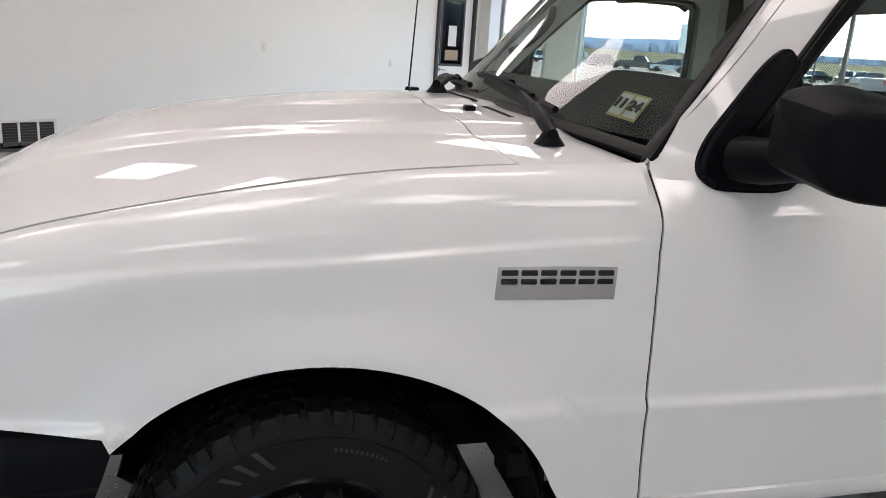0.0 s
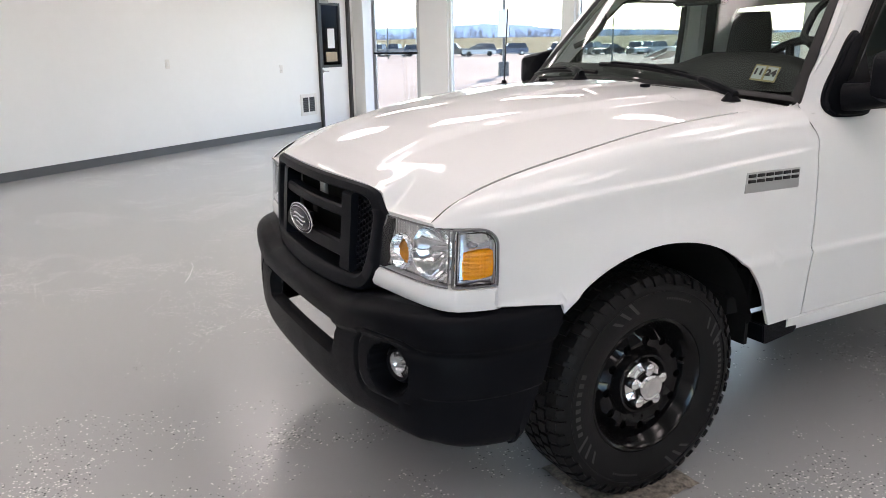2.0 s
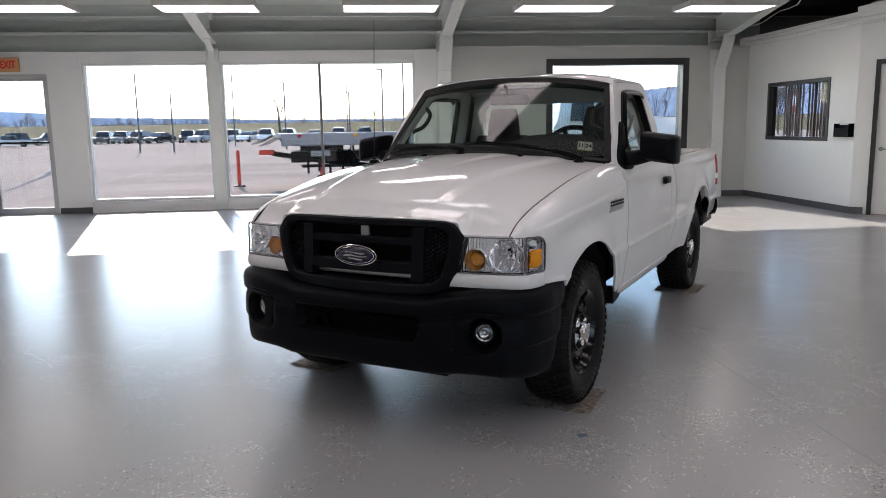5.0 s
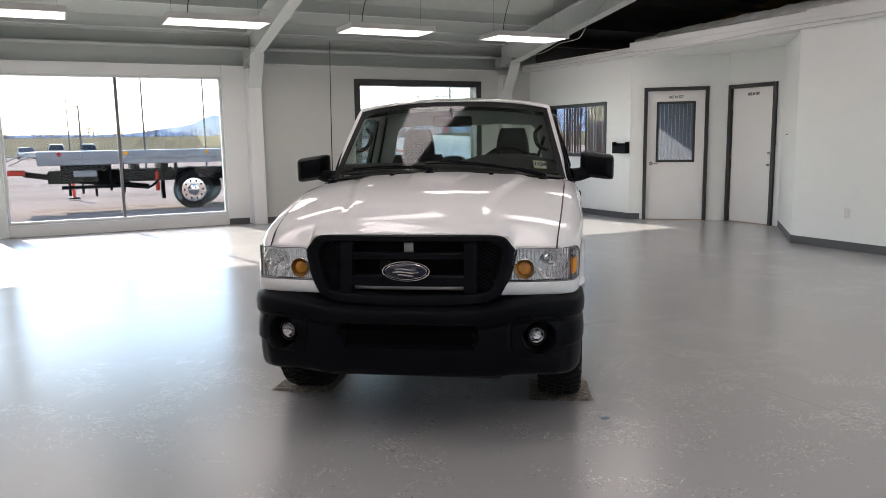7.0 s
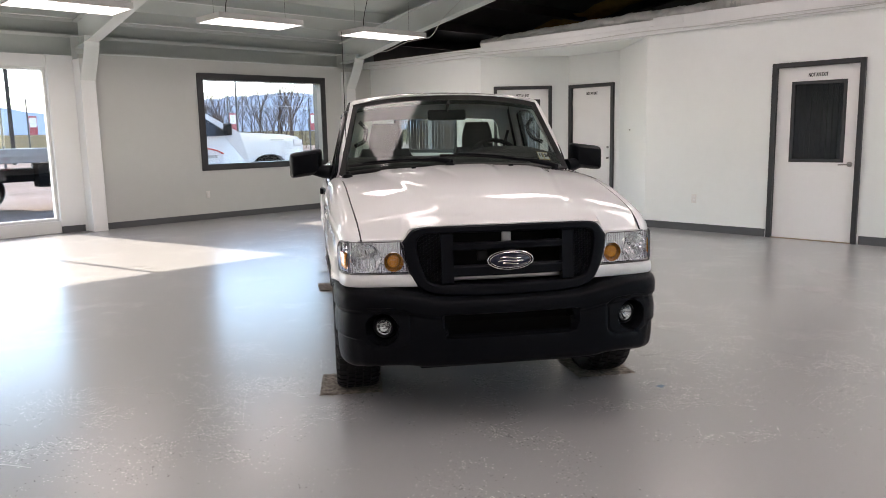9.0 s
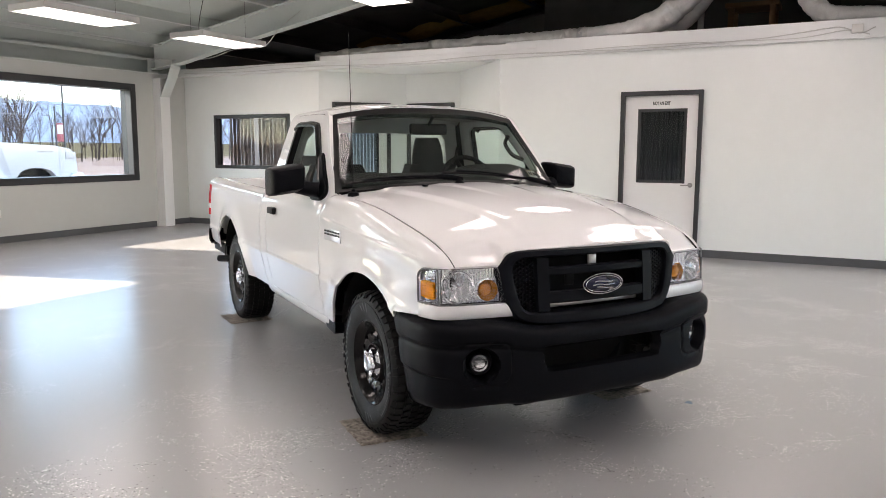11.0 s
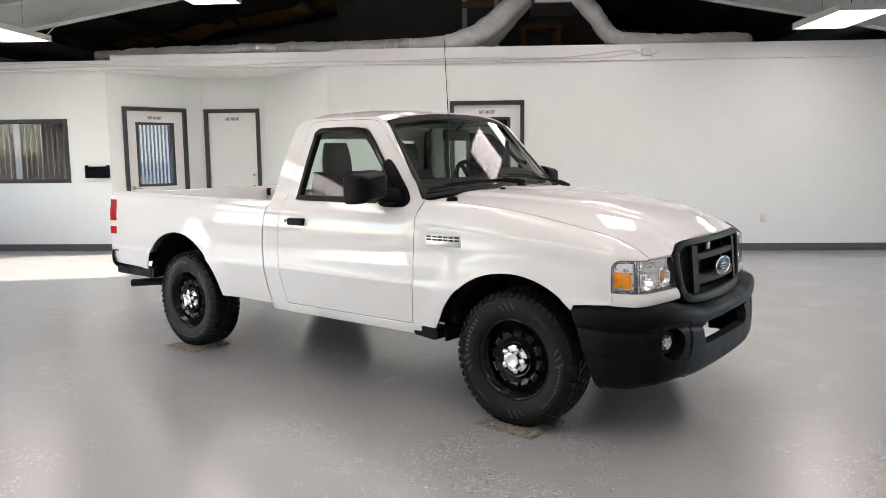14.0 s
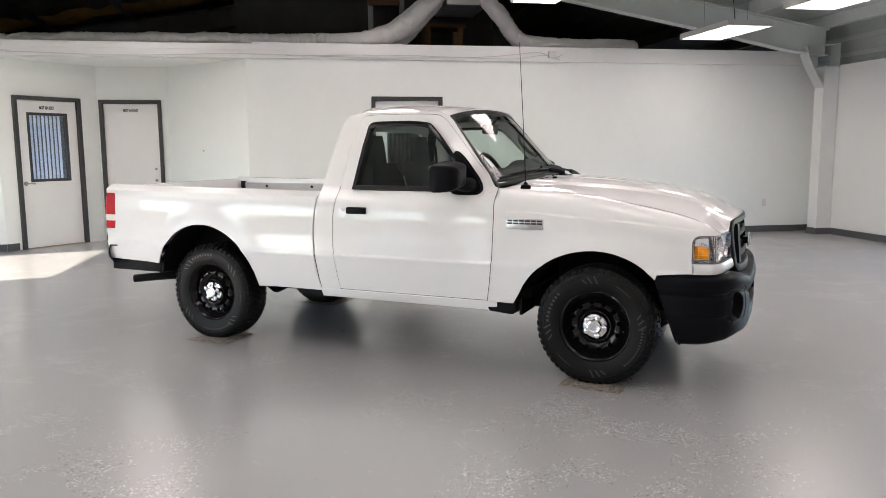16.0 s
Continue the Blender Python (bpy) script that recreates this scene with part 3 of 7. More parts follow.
# purlins along the roof
bm, bm2 = bmesh.new(), bmesh.new()
for y in [9.15, 8.0, 6.6, 5.2, 3.8, 2.4, 1.0, -.4, -1.8, -3.2, -4.6, -5.8]:
    z = roof_z(y)
    for b_, x0, x1 in ((bm, XL, 6.6), (bm2, 6.65, 11.5)):
        box((x0, y - .005, z - .215), (x1, y + .005, z - .01), bm=b_)
        box((x0, y - .07, z - .225), (x1, y + .005, z - .212), bm=b_)
        box((x0, y - .005, z - .022), (x1, y + .07, z - .010), bm=b_)
struct("purlins", bm, M_STEEL, "white painted steel roof purlins", "purlin")
struct("purlins_attic", bm2, M_ATTIC, "dark bare purlins in the attic", "purlin")
bm = bmesh.new()
for z, d in ((2.98, .10), (3.22, .06)):
    box((XL, 9.54 - d, z), (6.6, 9.54, z + .012), bm=bm)
    box((XL, 9.54 - d, z - .05), (6.6, 9.54 - d + .008, z + .012), bm=bm)
for z, d in ((2.80, .07), (3.05, .07)):
    box((XL, YB - .20, z), (6.6, YB - .20 + d, z + .012), bm=bm)
    box((XL, YB - .20 + d - .008, z - .05), (6.6, YB - .20 + d, z + .012), bm=bm)
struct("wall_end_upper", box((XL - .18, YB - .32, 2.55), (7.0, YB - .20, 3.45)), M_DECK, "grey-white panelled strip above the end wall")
struct("wall_girts", bm, M_STEEL, "white steel girts above the windows", "girt")
# insulation hanging in the attic roof
bm = bmesh.new()
rng = random.Random(3)
P = []
for i in range(30):
    y = 7.6 - i * .26
    P.append([(x, y + rng.uniform(-.05, .05), roof_z(y) - .06 - .10 * rng.random() - (.06 if j in (1, 3) else 0)) for j, x in enumerate(np.linspace(9.8, 10.6, 5))])
grid(P, bm)
struct("roof_insulation", bm, M_INSUL, "sagging yellow insulation under the attic roof", "insulation", smooth=True)
# attic back wall of dark boards
bm = bmesh.new()
for k in range(10):
    box((11.48, 8.5 - k * 1.5, 2.8), (11.52, 8.5 - k * 1.5 + .05, 4.4), bm=bm)
box((9.2, -1.4, 2.79), (9.25, 3.2, 4.4), bm=bm)
struct("attic_studs", bm, mat("grey_attic_board", (.085, .083, .08), .8, vary=.2, bump=.2), "grey attic partition", "partition")

# ---- doors and windows of the room ----
def frame_boxes(w, h, f, d):
    return boxes(((-w / 2 - f, -d, 0), (-w / 2, d, h + f)), ((w / 2, -d, 0), (w / 2 + f, d, h + f)), ((-w / 2, -d, h), (w / 2, d, h + f)), bevel=.003)


def lever(parent, x, s, z, material):
    """Lever handle on the face towards -y."""
    h = part("door_handle", lathe([(0, -.012), (.030, -.012), (.032, 0)], 24), material, parent, "metal lever handle", m=Matrix.Translation((x, -.022, z)))
    part("lever", tube([(0, -.012, 0), (0, -.045, 0), (s * .02, -.052, 0), (s * .11, -.050, -.004)], .009, 8), material, h)


def office_door(name, m, w, h, glazed, label, knob="lever", blind=None, text=True, swing=1, turn=91):
    """A flush white leaf in a dark frame; its face looks along -y."""
    d = tagged(empty(name, m), label, "door", kind="structure")
    part("door_frame", frame_boxes(w, h, .055, .075), M_TRIM, d, "dark grey steel frame", smooth=False)
    if glazed:
        x0, x1, z0, z1 = glazed
        leaf = boxes(((-w / 2 + .003, -.02, .008), (x0, .02, h - .003)), ((x1, -.02, .008), (w / 2 - .003, .02, h - .003)), ((x0, -.02, .008), (x1, .02, z0)), ((x0, -.02, z1), (x1, .02, h - .003)))
        part("door_leaf", leaf, M_DOOR, d, "white door leaf", smooth=False)
        t = .035
        part("glazing_bead", boxes(((x0 - t, -.028, z0 - t), (x0 + .004, .028, z1 + t)), ((x1 - .004, -.028, z0 - t), (x1 + t, .028, z1 + t)), ((x0, -.028, z0 - t), (x1, .028, z0 + .004)), ((x0, -.028, z1 - .004), (x1, .028, z1 + t)), bevel=.003), M_TRIM, d, "dark glazing frame", smooth=False)
        p = part("door_pane", boxes(((x0, -.003, z0), (x1, .003, z1))), M_PANEDARK if blind is not M_BLIND else M_PANEDOOR, d, "door glass", smooth=False)
        p.visible_shadow = False
        if blind:
            n = 9
            one = None
            for k in range(n):
                xx = x0 + (x1 - x0) * (k + .5) / n
                mm = Matrix.Translation((xx, .10, 0)) @ Matrix.Rotation(radians(turn), 4, "Z")
                if one is None:
                    one = part("blind_slat", boxes(((-.035, -.001, z0 - .05), (.035, .001, z1 + .05))), blind, d, "grey vertical blind slat", smooth=False, m=mm)
                else:
                    again(one, d, mm)
    else:
        part("door_leaf", box((-w / 2 + .003, -.02, .008), (w / 2 - .003, .02, h - .003), .002), M_DOOR, d, "white flush door leaf", smooth=False)
        for z in (.25, 1.05, 1.85):
            part("hinge", box((-w / 2 - .006, -.034, z - .05), (-w / 2 + .010, -.02, z + .05), .002), M_BRUSHED, d)
    if knob == "lever":
        lever(d, swing * (w / 2 - .07), -swing, .93, M_BRUSHED)
    elif knob == "knob":
        for z in (.92, 1.10):
            part("door_knob", lathe([(0, -.05), (.018, -.046), (.026, -.030), (.020, -.016), (.022, 0)], 20), M_BRUSHED, d, "round metal knob", m=Matrix.Translation((swing * (w / 2 - .07), -.02, z)) @ Matrix.Diagonal((.8, .6 if z > 1 else 1, .8, 1)))
    part("threshold", box((-w / 2, -.05, 0), (w / 2, .06, .010), .002), mat("timber_threshold", (.28, .20, .13), .5, vary=.15, vary_scale=8), d, "worn wooden threshold")
    if text:
        lettering("door_sign", "NOT AN EXIT", .054, M_INK, d, Matrix.Translation((0, -.0225, h - .105)) @ Matrix.Rotation(radians(90), 4, "X") @ Matrix.Diagonal((.66, 1.15, 1, 1)), "black NOT AN EXIT lettering")
    return d


# world pose of a door: its face looks into the room
office_door("door_1", pose(XR + .03, .57, 0, 0, 0, -90), .94, 2.088, (-.265, .295, .985, 1.880), "white office door with dark blinds behind its glass and black lettering", blind=M_BLINDDARK, swing=1, turn=118)
office_door("door_2", pose(7.83, 4.70, 0, 0, 0, -90), .80, 2.105, None, "plain white flush door with black lettering", knob="knob", swing=1)
ang = math.degrees(math.atan2(d2dir.y, d2dir.x))
mid = Vector(d2at(.72))
nrm = Vector((-d2dir.y, d2dir.x))
office_door("door_3", pose(mid.x + nrm.x * .03, mid.y + nrm.y * .03, 0, 0, 0, ang), .90, 2.108, (-.27, .27, .985, 1.900), "white office door with blinds behind its glass", blind=M_BLIND, swing=-1, turn=87)
office_door("door_4", pose(XL - .03, 8.48, 0, 0, 0, 90), .84, 2.125, (-.32, .20, 1.02, 2.0), "white side door with a dark window and a paper notice", swing=-1, text=False)
d4 = bpy.data.objects["door_4"]
part("notice", box((-.16, -.026, 1.30), (.04, -.022, 1.62)), M_PAPER, d4, "white paper notice", smooth=False)
part("notice", box((-.22, -.026, 1.08), (.10, -.022, 1.24)), mat("brown_notice", (.35, .28, .2), .7, vary=.1), d4, "brown paper notice", smooth=False)
part("closer_arm", box((-.40, -.05, 2.02), (-.12, -.022, 2.07), .006), M_BRUSHED, d4)
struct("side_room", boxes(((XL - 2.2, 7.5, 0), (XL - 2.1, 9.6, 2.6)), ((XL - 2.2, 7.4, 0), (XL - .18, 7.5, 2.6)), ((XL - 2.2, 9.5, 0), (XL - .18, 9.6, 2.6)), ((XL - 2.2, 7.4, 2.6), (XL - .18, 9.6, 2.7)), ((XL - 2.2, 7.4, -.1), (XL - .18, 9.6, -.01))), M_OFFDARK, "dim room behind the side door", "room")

# glass entrance door in aluminium
e = tagged(empty("door_5", pose(-5.92, 9.47, 0)), "glass entrance door in a grey aluminium frame with push bar", "door", kind="structure")
part("door_frame", frame_boxes(.96, 2.27, .045, .06), M_ALU, e, "grey aluminium frame", smooth=False)
part("door_stile", boxes(((-.48, -.022, .01), (-.42, .022, 2.265)), ((.42, -.022, .01), (.48, .022, 2.265)), ((-.42, -.022, .01), (.42, .022, .11)), ((-.42, -.022, 2.20), (.42, .022, 2.265)), bevel=.003), M_ALU, e, smooth=False)
p = part("door_pane", box((-.42, -.004, .11), (.42, .004, 2.20)), M_PANE, e, "clear glass", smooth=False)
p.visible_shadow = False
part("push_bar", tube([(-.44, -.03, 1.20), (-.40, -.07, 1.20), (.40, -.07, 1.20), (.44, -.03, 1.20)], .016, 10), M_BLACK, e, "dark push bar")
part("door_sill", box((-.5, -.07, 0), (.5, .07, .012), .002), M_ALU, e)


def shop_window(name, x0, x1, y, z0, z1, bars, material, f, label, d=.06):
    w = tagged(empty(name), label, "window", kind="structure")
    part("window_frame", boxes(((x0, y - d, z0), (x0 + f, y + d, z1)), ((x1 - f, y - d, z0), (x1, y + d, z1)), ((x0 + f, y - d, z0), (x1 - f, y + d, z0 + f)), ((x0 + f, y - d, z1 - f), (x1 - f, y + d, z1)), bevel=.004), material, w, smooth=False)
    xs = [x0 + f] + bars + [x1 - f]
    for b_ in bars:
        part("mullion", box((b_ - .022, y - d * .8, z0 + f), (b_ + .022, y + d * .8, z1 - f), .004), M_MULLION, w, smooth=False)
    for a, b_ in zip(xs, xs[1:]):
        p_ = part("pane", box((a, y - .004, z0 + f), (b_, y + .004, z1 - f)), M_PANE, w, smooth=False)
        p_.visible_shadow = False
    return w


shop_window("window_1", -4.86, -2.83, 9.50, .185, 2.48, [], M_WHITEFRAME, .040, "tall clear shop window in a white frame")
shop_window("window_2", -2.63, .66, 9.50, .185, 2.48, [-.98], M_WHITEFRAME, .040, "wide two-pane shop window in a white frame")
# window_5 is out of view, guessed from fender reflections to let fill daylight in
shop_window("window_5", 1.50, 4.0, YB - .10, .185, 2.48, [], M_WHITEFRAME, .040, "clear shop window in the end wall, unseen, added for daylight")
w3 = shop_window("window_3", 3.022, 5.468, 9.36, .907, 2.403, [], M_TRIM, .035, "picture window in a dark grey frame", .13)
part("window_trim", boxes(((2.945, 9.230, .835), (3.025, 9.249, 2.475)), ((5.465, 9.230, .835), (5.545, 9.249, 2.475)), ((3.025, 9.230, .835), (5.465, 9.249, .915)), ((3.025, 9.230, 2.395), (5.465, 9.249, 2.475)), bevel=.002), M_TRIM, w3, smooth=False)
iw = tagged(empty("window_4"), "dark-framed inner office window with brown blinds", "window", kind="structure")
part("window_frame", boxes(((6.655, 6.82, 1.03), (6.80, 6.88, 1.98)), ((6.655, 8.49, 1.03), (6.80, 8.55, 1.98)), ((6.655, 6.88, 1.03), (6.80, 8.49, 1.09)), ((6.655, 6.88, 1.92), (6.80, 8.49, 1.98)), bevel=.003), M_TRIM, iw, "dark grey frame", smooth=False)
p = part("pane", box((6.735, 6.88, 1.09), (6.741, 8.49, 1.92)), M_PANEDARK, iw, smooth=False)
p.visible_shadow = False
one = None
for k in range(17):
    yy = 6.98 + k * .085
    if k in (9,):
        continue
    mm = Matrix.Translation((6.87, yy, 0)) @ Matrix.Rotation(radians(79 + 7 * math.sin(k * 2.3)), 4, "Z")
    if one is None:
        one = part("blind_slat", boxes(((-.046, -.001, 1.02), (.043, .001, 2.0))), M_BLINDWARM, iw, "brown vertical blind slat", smooth=False, m=mm)
    else:
        again(one, iw, mm)

# ---- fittings ----
def outlet(m, label="white wall outlet above the baseboard", slots=2):
    o = tagged(empty("wall_outlet", m), label, "outlet", "wall outlets")
    part("cover_plate", box((-.036, -.006, -.058), (.036, 0, .058), .004), M_PLASTICW, o)
    if slots == 2:
        for z in (-.022, .022):
            part("socket", box((-.016, -.008, z - .014), (.016, -.004, z + .014), .003), M_PAPER, o)
    else:
        part("switch_rocker", box((-.012, -.011, -.024), (.012, -.004, .024), .003), M_PAPER, o, "white switch")
    return o


outlet(pose(XR, 2.10, .44, 0, 0, -90))
outlet(pose(XR, -3.32, .46, 0, 0, -90))
outlet(pose(XR, -5.29, .48, 0, 0, -90))
outlet(pose(3.02, 9.25, .43))
outlet(pose(XL, 4.74, 1.14, 0, 0, 90), "white light switch on the side wall", 1)
outlet(pose(XL, 7.03, 1.0, 0, 0, 90), "white light switch by the door", 1)
# wall vents
def vent(m, w, h, n, label, f=.03):
    v = tagged(empty("wall_vent", m), label, "vent", "wall vents")
    part("vent_frame", boxes(((-w / 2, -.012, 0), (-w / 2 + f, 0, h)), ((w / 2 - f, -.012, 0), (w / 2, 0, h)), ((-w / 2 + f, -.012, 0), (w / 2 - f, 0, f)), ((-w / 2 + f, -.012, h - f), (w / 2 - f, 0, h)), *[((-w / 2 + (k + 1) * w / n - .012, -.012, f), (-w / 2 + (k + 1) * w / n + .012, 0, h - f)) for k in range(n - 1)], bevel=.002), M_PLASTICW, v, "white vent frame", smooth=False)
    # near-black sheet painted for the shade behind the louvres
    part("vent_back", box((-w / 2 + .01, -.004, .01), (w / 2 - .01, -.001, h - .01)), M_PLATE, v)
    for k in range(int(h / .028)):
        part("vent_slat", box((-w / 2 + .02, -.009, .03 + k * .028), (w / 2 - .02, -.006, .036 + k * .028)), M_BASE, v, smooth=False)


vent(pose(XL, 7.68, .24, 0, 0, 90), .43, .345, 2, "white wall vent with dark louvres by the side door", .055)
vent(pose(XL, 1.86, .03, 0, 0, 90), .56, .29, 3, "low wall vent with dark louvres")
# emergency light
el = tagged(empty("emergency_light", pose(XL, 7.52, 2.30, 0, 0, 90)), "white twin-head emergency light on the wall", "emergency light")
part("housing", box((-.11, -.06, -.05), (.11, 0, .05), .012), M_PLASTICW, el)
for x in (-.075, .075):
    part("lamp_head", lathe([(0, -.02), (.035, -.02), (.040, .0), (.030, .03), (0, .04)], 20), M_PLASTICW, el, m=Matrix.Translation((x, -.085, .035)))
# exit sign
ex = tagged(empty("exit_sign", pose(-5.96, 9.372, 2.455)), "orange-lit exit sign with red letters above the door", "exit sign")
part("sign_box", box((-.17, -.05, -.115), (.17, 0, .115), .008), M_EXIT, ex)
lettering("sign_letters", "EXIT", .135, M_RED, ex, Matrix.Translation((0, -.054, -.003)) @ Matrix.Rotation(radians(90), 4, "X") @ Matrix.Diagonal((.85, 1.25, 1, 1)), "red EXIT letters", .003)
# brochure pocket on the office wall
bx = tagged(empty("wall_pocket", pose(6.67, 6.385, 1.10, 0, 0, -90)), "black plastic pocket on the office wall", "wall pocket")
part("pocket", boxes(((-.17, -.09, 0), (.17, -.082, .13)), ((-.17, -.09, 0), (.17, 0, .01)), ((-.17, -.09, 0), (-.16, 0, .19)), ((.16, -.09, 0), (.17, 0, .19)), ((-.17, -.012, 0), (.17, 0, .17)), bevel=.003), M_BLACK, bx, smooth=False)
# thin mark on the slanted wall
part("door_stop_mark", boxes(((7.2, 3.56, 1.37), (7.22, 3.58, 1.385))), M_BASE, bpy.data.objects["wall_slanted"])

# ceiling lamps, hung at one length from the sloping roof
def lamp_z(y):
    return 2.92 + .168 * (5.11 - abs(y - 1.49))


def panel_lamp(x, y):
    p_ = tagged(empty("panel_lamp", pose(x, y, lamp_z(y))), "hanging flat white panel lamp, lit", "lamp", "panel lamps")
    part("housing", boxes(((-.64, -.32, 0), (.64, -.30, .075)), ((-.64, .30, 0), (.64, .32, .075)), ((-.64, -.30, 0), (-.62, .30, .075)), ((.62, -.30, 0), (.64, .30, .075)), ((-.62, -.30, .06), (.62, .30, .075)), bevel=.002), M_LAMPBODY, p_, "white metal housing", smooth=False)
    part("diffuser", box((-.622, -.302, .006), (.622, .302, .014)), M_LAMP, p_, "glowing diffuser", smooth=False)
    h = roof_z(y) - lamp_z(y) - .068
    for dx in (-.55, .55):
        part("hanger_wire", tube([(dx, 0, .075), (dx, 0, .075 + h)], .002, 5), M_BLACKCABLE, p_)
    part("lamp_cable", tube([(-.35, .05, .075), (-.33, .06, .25), (-.22, .05, .075 + h * .7), (-.15, .05, .075 + h)], .006, 6, smooth_path=10), M_BLACKCABLE, p_)
    return p_


for y, xs in ((6.60, (-4.62, -2.27, .12, 2.50, 4.84)), (4.05, (-4.66, -2.30, .08, 2.48, 4.86)), (1.155, (-4.75, -2.40, -.05, 2.42, 4.90)),
              (-1.07, (-4.60, -2.20, .18, 2.56, 4.96)), (-3.62, (-4.55, -2.15, .25, 2.65, 5.06))):
    for x in xs:
        panel_lamp(x, y)

# ducts over the offices
dk = tagged(empty("air_duct"), "silver-wrapped air ducts leading to a metal plenum", "duct")


def flexi(pts, r, n):
    """A soft duct whose wrap is pinched and wrinkled along its length."""
    bm = tube(pts, r, 30, smooth_path=n * 2)
    bm.normal_update()
    for v in bm.verts:
        c = v.co
        k = noise.noise(c * 5) * .020 + noise.noise(Vector((c.x * 6, c.y * 26, c.z * 20))) * .011 + noise.noise(c * 48) * .005
        v.co = c + v.normal * k
    return bm


part("duct_left", flexi([(7.05, 6.5, 2.93), (7.0, 5.0, 2.97), (7.0, 3.5, 2.98), (6.98, 2.2, 2.98), (6.95, 1.6, 2.98)], [.075, .09, .095, .10, .11], 160), M_FOIL, dk, "silver-wrapped flexible duct")
part("duct_left_rise", flexi([(6.95, 1.7, 2.98), (6.93, 1.25, 2.99), (6.93, .87, 3.06), (6.94, .64, 3.17), (6.95, .41, 3.34), (6.95, .05, 3.68), (7.0, -.08, 3.82)], [.11, .125, .15, .155, .15, .145, .14], 60), M_DUCT, dk)
part("duct_left_second", flexi([(7.28, .98, 2.98), (7.28, .75, 3.02), (7.28, .50, 3.16), (7.26, .25, 3.42), (7.22, .0, 3.70)], [.12, .15, .15, .145, .14], 44), M_DUCT, dk)
part("duct_right", flexi([(7.05, -.66, 3.78), (6.98, -.78, 3.61), (6.95, -1.03, 3.31), (6.95, -1.17, 3.12), (6.95, -1.36, 3.01), (6.95, -1.89, 2.99), (6.96, -2.6, 2.99), (6.97, -3.15, 2.985), (6.97, -3.22, 2.98)], [.125, .125, .13, .13, .12, .10, .105, .10, .04], 80), M_DUCT, dk)
part("plenum", box((6.97, -.77, 3.56), (8.05, -.12, 4.30), .01), M_ALU, dk, "sheet-metal plenum box")
part("duct_collar", lathe([(.118, 0), (.122, .01), (.122, .10), (.118, .11)], 24), M_ALU, dk, m=Matrix.Translation((6.98, 1.75, 2.98)))
tf = tagged(empty("timber_stand"), "raw timber stand behind the plenum", "stand")
for x, y in ((8.15, -.57), (8.15, -.02), (8.6, -.57), (8.6, -.02)):
    part("leg", box((x - .04, y - .04, 2.78), (x + .04, y + .04, 3.40), .003), M_WOOD, tf)
part("stand_top", box((8.08, -.65, 3.40), (8.68, .06, 3.46), .003), M_WOOD, tf)
po = tagged(empty("attic_post"), "pair of grey posts joined by a timber rail in the attic", "post")
for y in (.93, .41):
    part("post", box((8.2, y - .04, 2.78), (8.28, y + .04, 4.5), .003), mat("grey_steel", (.42, .42, .42), .5, vary=.1), po)
part("cross_rail", box((8.17, .45, 3.74), (8.20, .97, 3.84), .003), M_WOOD, po, "raw timber rail")
cl = tagged(empty("attic_cart"), "dark boxes stored in the attic", "box")
part("stored_box", box((8.9, -1.3, 2.78), (9.3, -.75, 3.12), .02), M_ATTIC, cl)

# cables along the beam and over the ceiling
def cable(name, pts, r, material, label, n=60):
    return tagged(part(name, tube(pts, r, 6, smooth_path=n), material), label, "cable")


cable("beam_cable", [(6.445, 9.0, 2.72), (6.45, 7.5, 2.69), (6.45, 6.2, 2.71), (6.45, 4.5, 2.68), (6.45, 2.9, 2.72), (6.44, 1.0, 2.69), (6.44, -.5, 2.72), (6.44, -1.4, 2.80), (6.44, -1.65, 2.72), (6.44, -1.8, 2.78)], .006, M_CABLE, "white cable stapled along the beam", 90)
cable("beam_cable", [(6.44, 2.3, 2.70), (6.44, .8, 2.73), (6.44, -.9, 2.70), (6.44, -1.5, 2.76), (6.44, -1.75, 2.70)], .005, M_CABLE, "thin white cable along the beam", 60)
cable("beam_cable", [(6.44, 9.1, 2.80), (6.45, 8.0, 2.74), (6.45, 7.0, 2.77), (6.45, 5.9, 2.72)], .005, M_CABLE, "thin white cable along the beam", 40)
cable("ceiling_cable", [(6.1, 8.9, 2.95), (6.25, 8.3, 2.92), (6.3, 7.6, 3.05), (6.1, 6.9, 3.02), (6.0, 6.4, 3.3), (6.05, 6.0, 3.55)], .007, M_CABLE, "loose white cable beside the roof frame", 50)
cb = tagged(empty("junction_box"), "white junction box on the beam", "junction box")
part("box_body", box((6.40, -1.68, 2.72), (6.452, -1.56, 2.82), .006), M_PLASTICW, cb)

# carpet squares under the wheels
def carpet(x, y, turn, w=.36, d=.34):
    c, s = math.cos(radians(55.3)), math.sin(radians(55.3))
    bm = bmesh.new()
    P = []
    rng_ = random.Random(int(x * 100) + int(y * 10) + 50)
    for u in np.linspace(-1, 1, 25):
        P.append([(u * w / 2 + rng_.uniform(-.003, .003), v * d / 2 + rng_.uniform(-.003, .003), .010 + rng_.uniform(-.002, .002) - (.008 if abs(u) == 1 or abs(v) == 1 else 0)) for v in np.linspace(-1, 1, 23)])
    grid(P, bm)
    tagged(part("carpet_square", bm, M_CARPET, m=pose(x * c - y * s, x * s + y * c, .001, 0, 0, 55.3 + turn)), "square of brown carpet under a tyre", "carpet", "carpet squares")


carpet(-.01, -.715, 3)
carpet(-.005, .72, -3)
carpet(2.82, -.73, -2)
carpet(2.80, .74, 3)
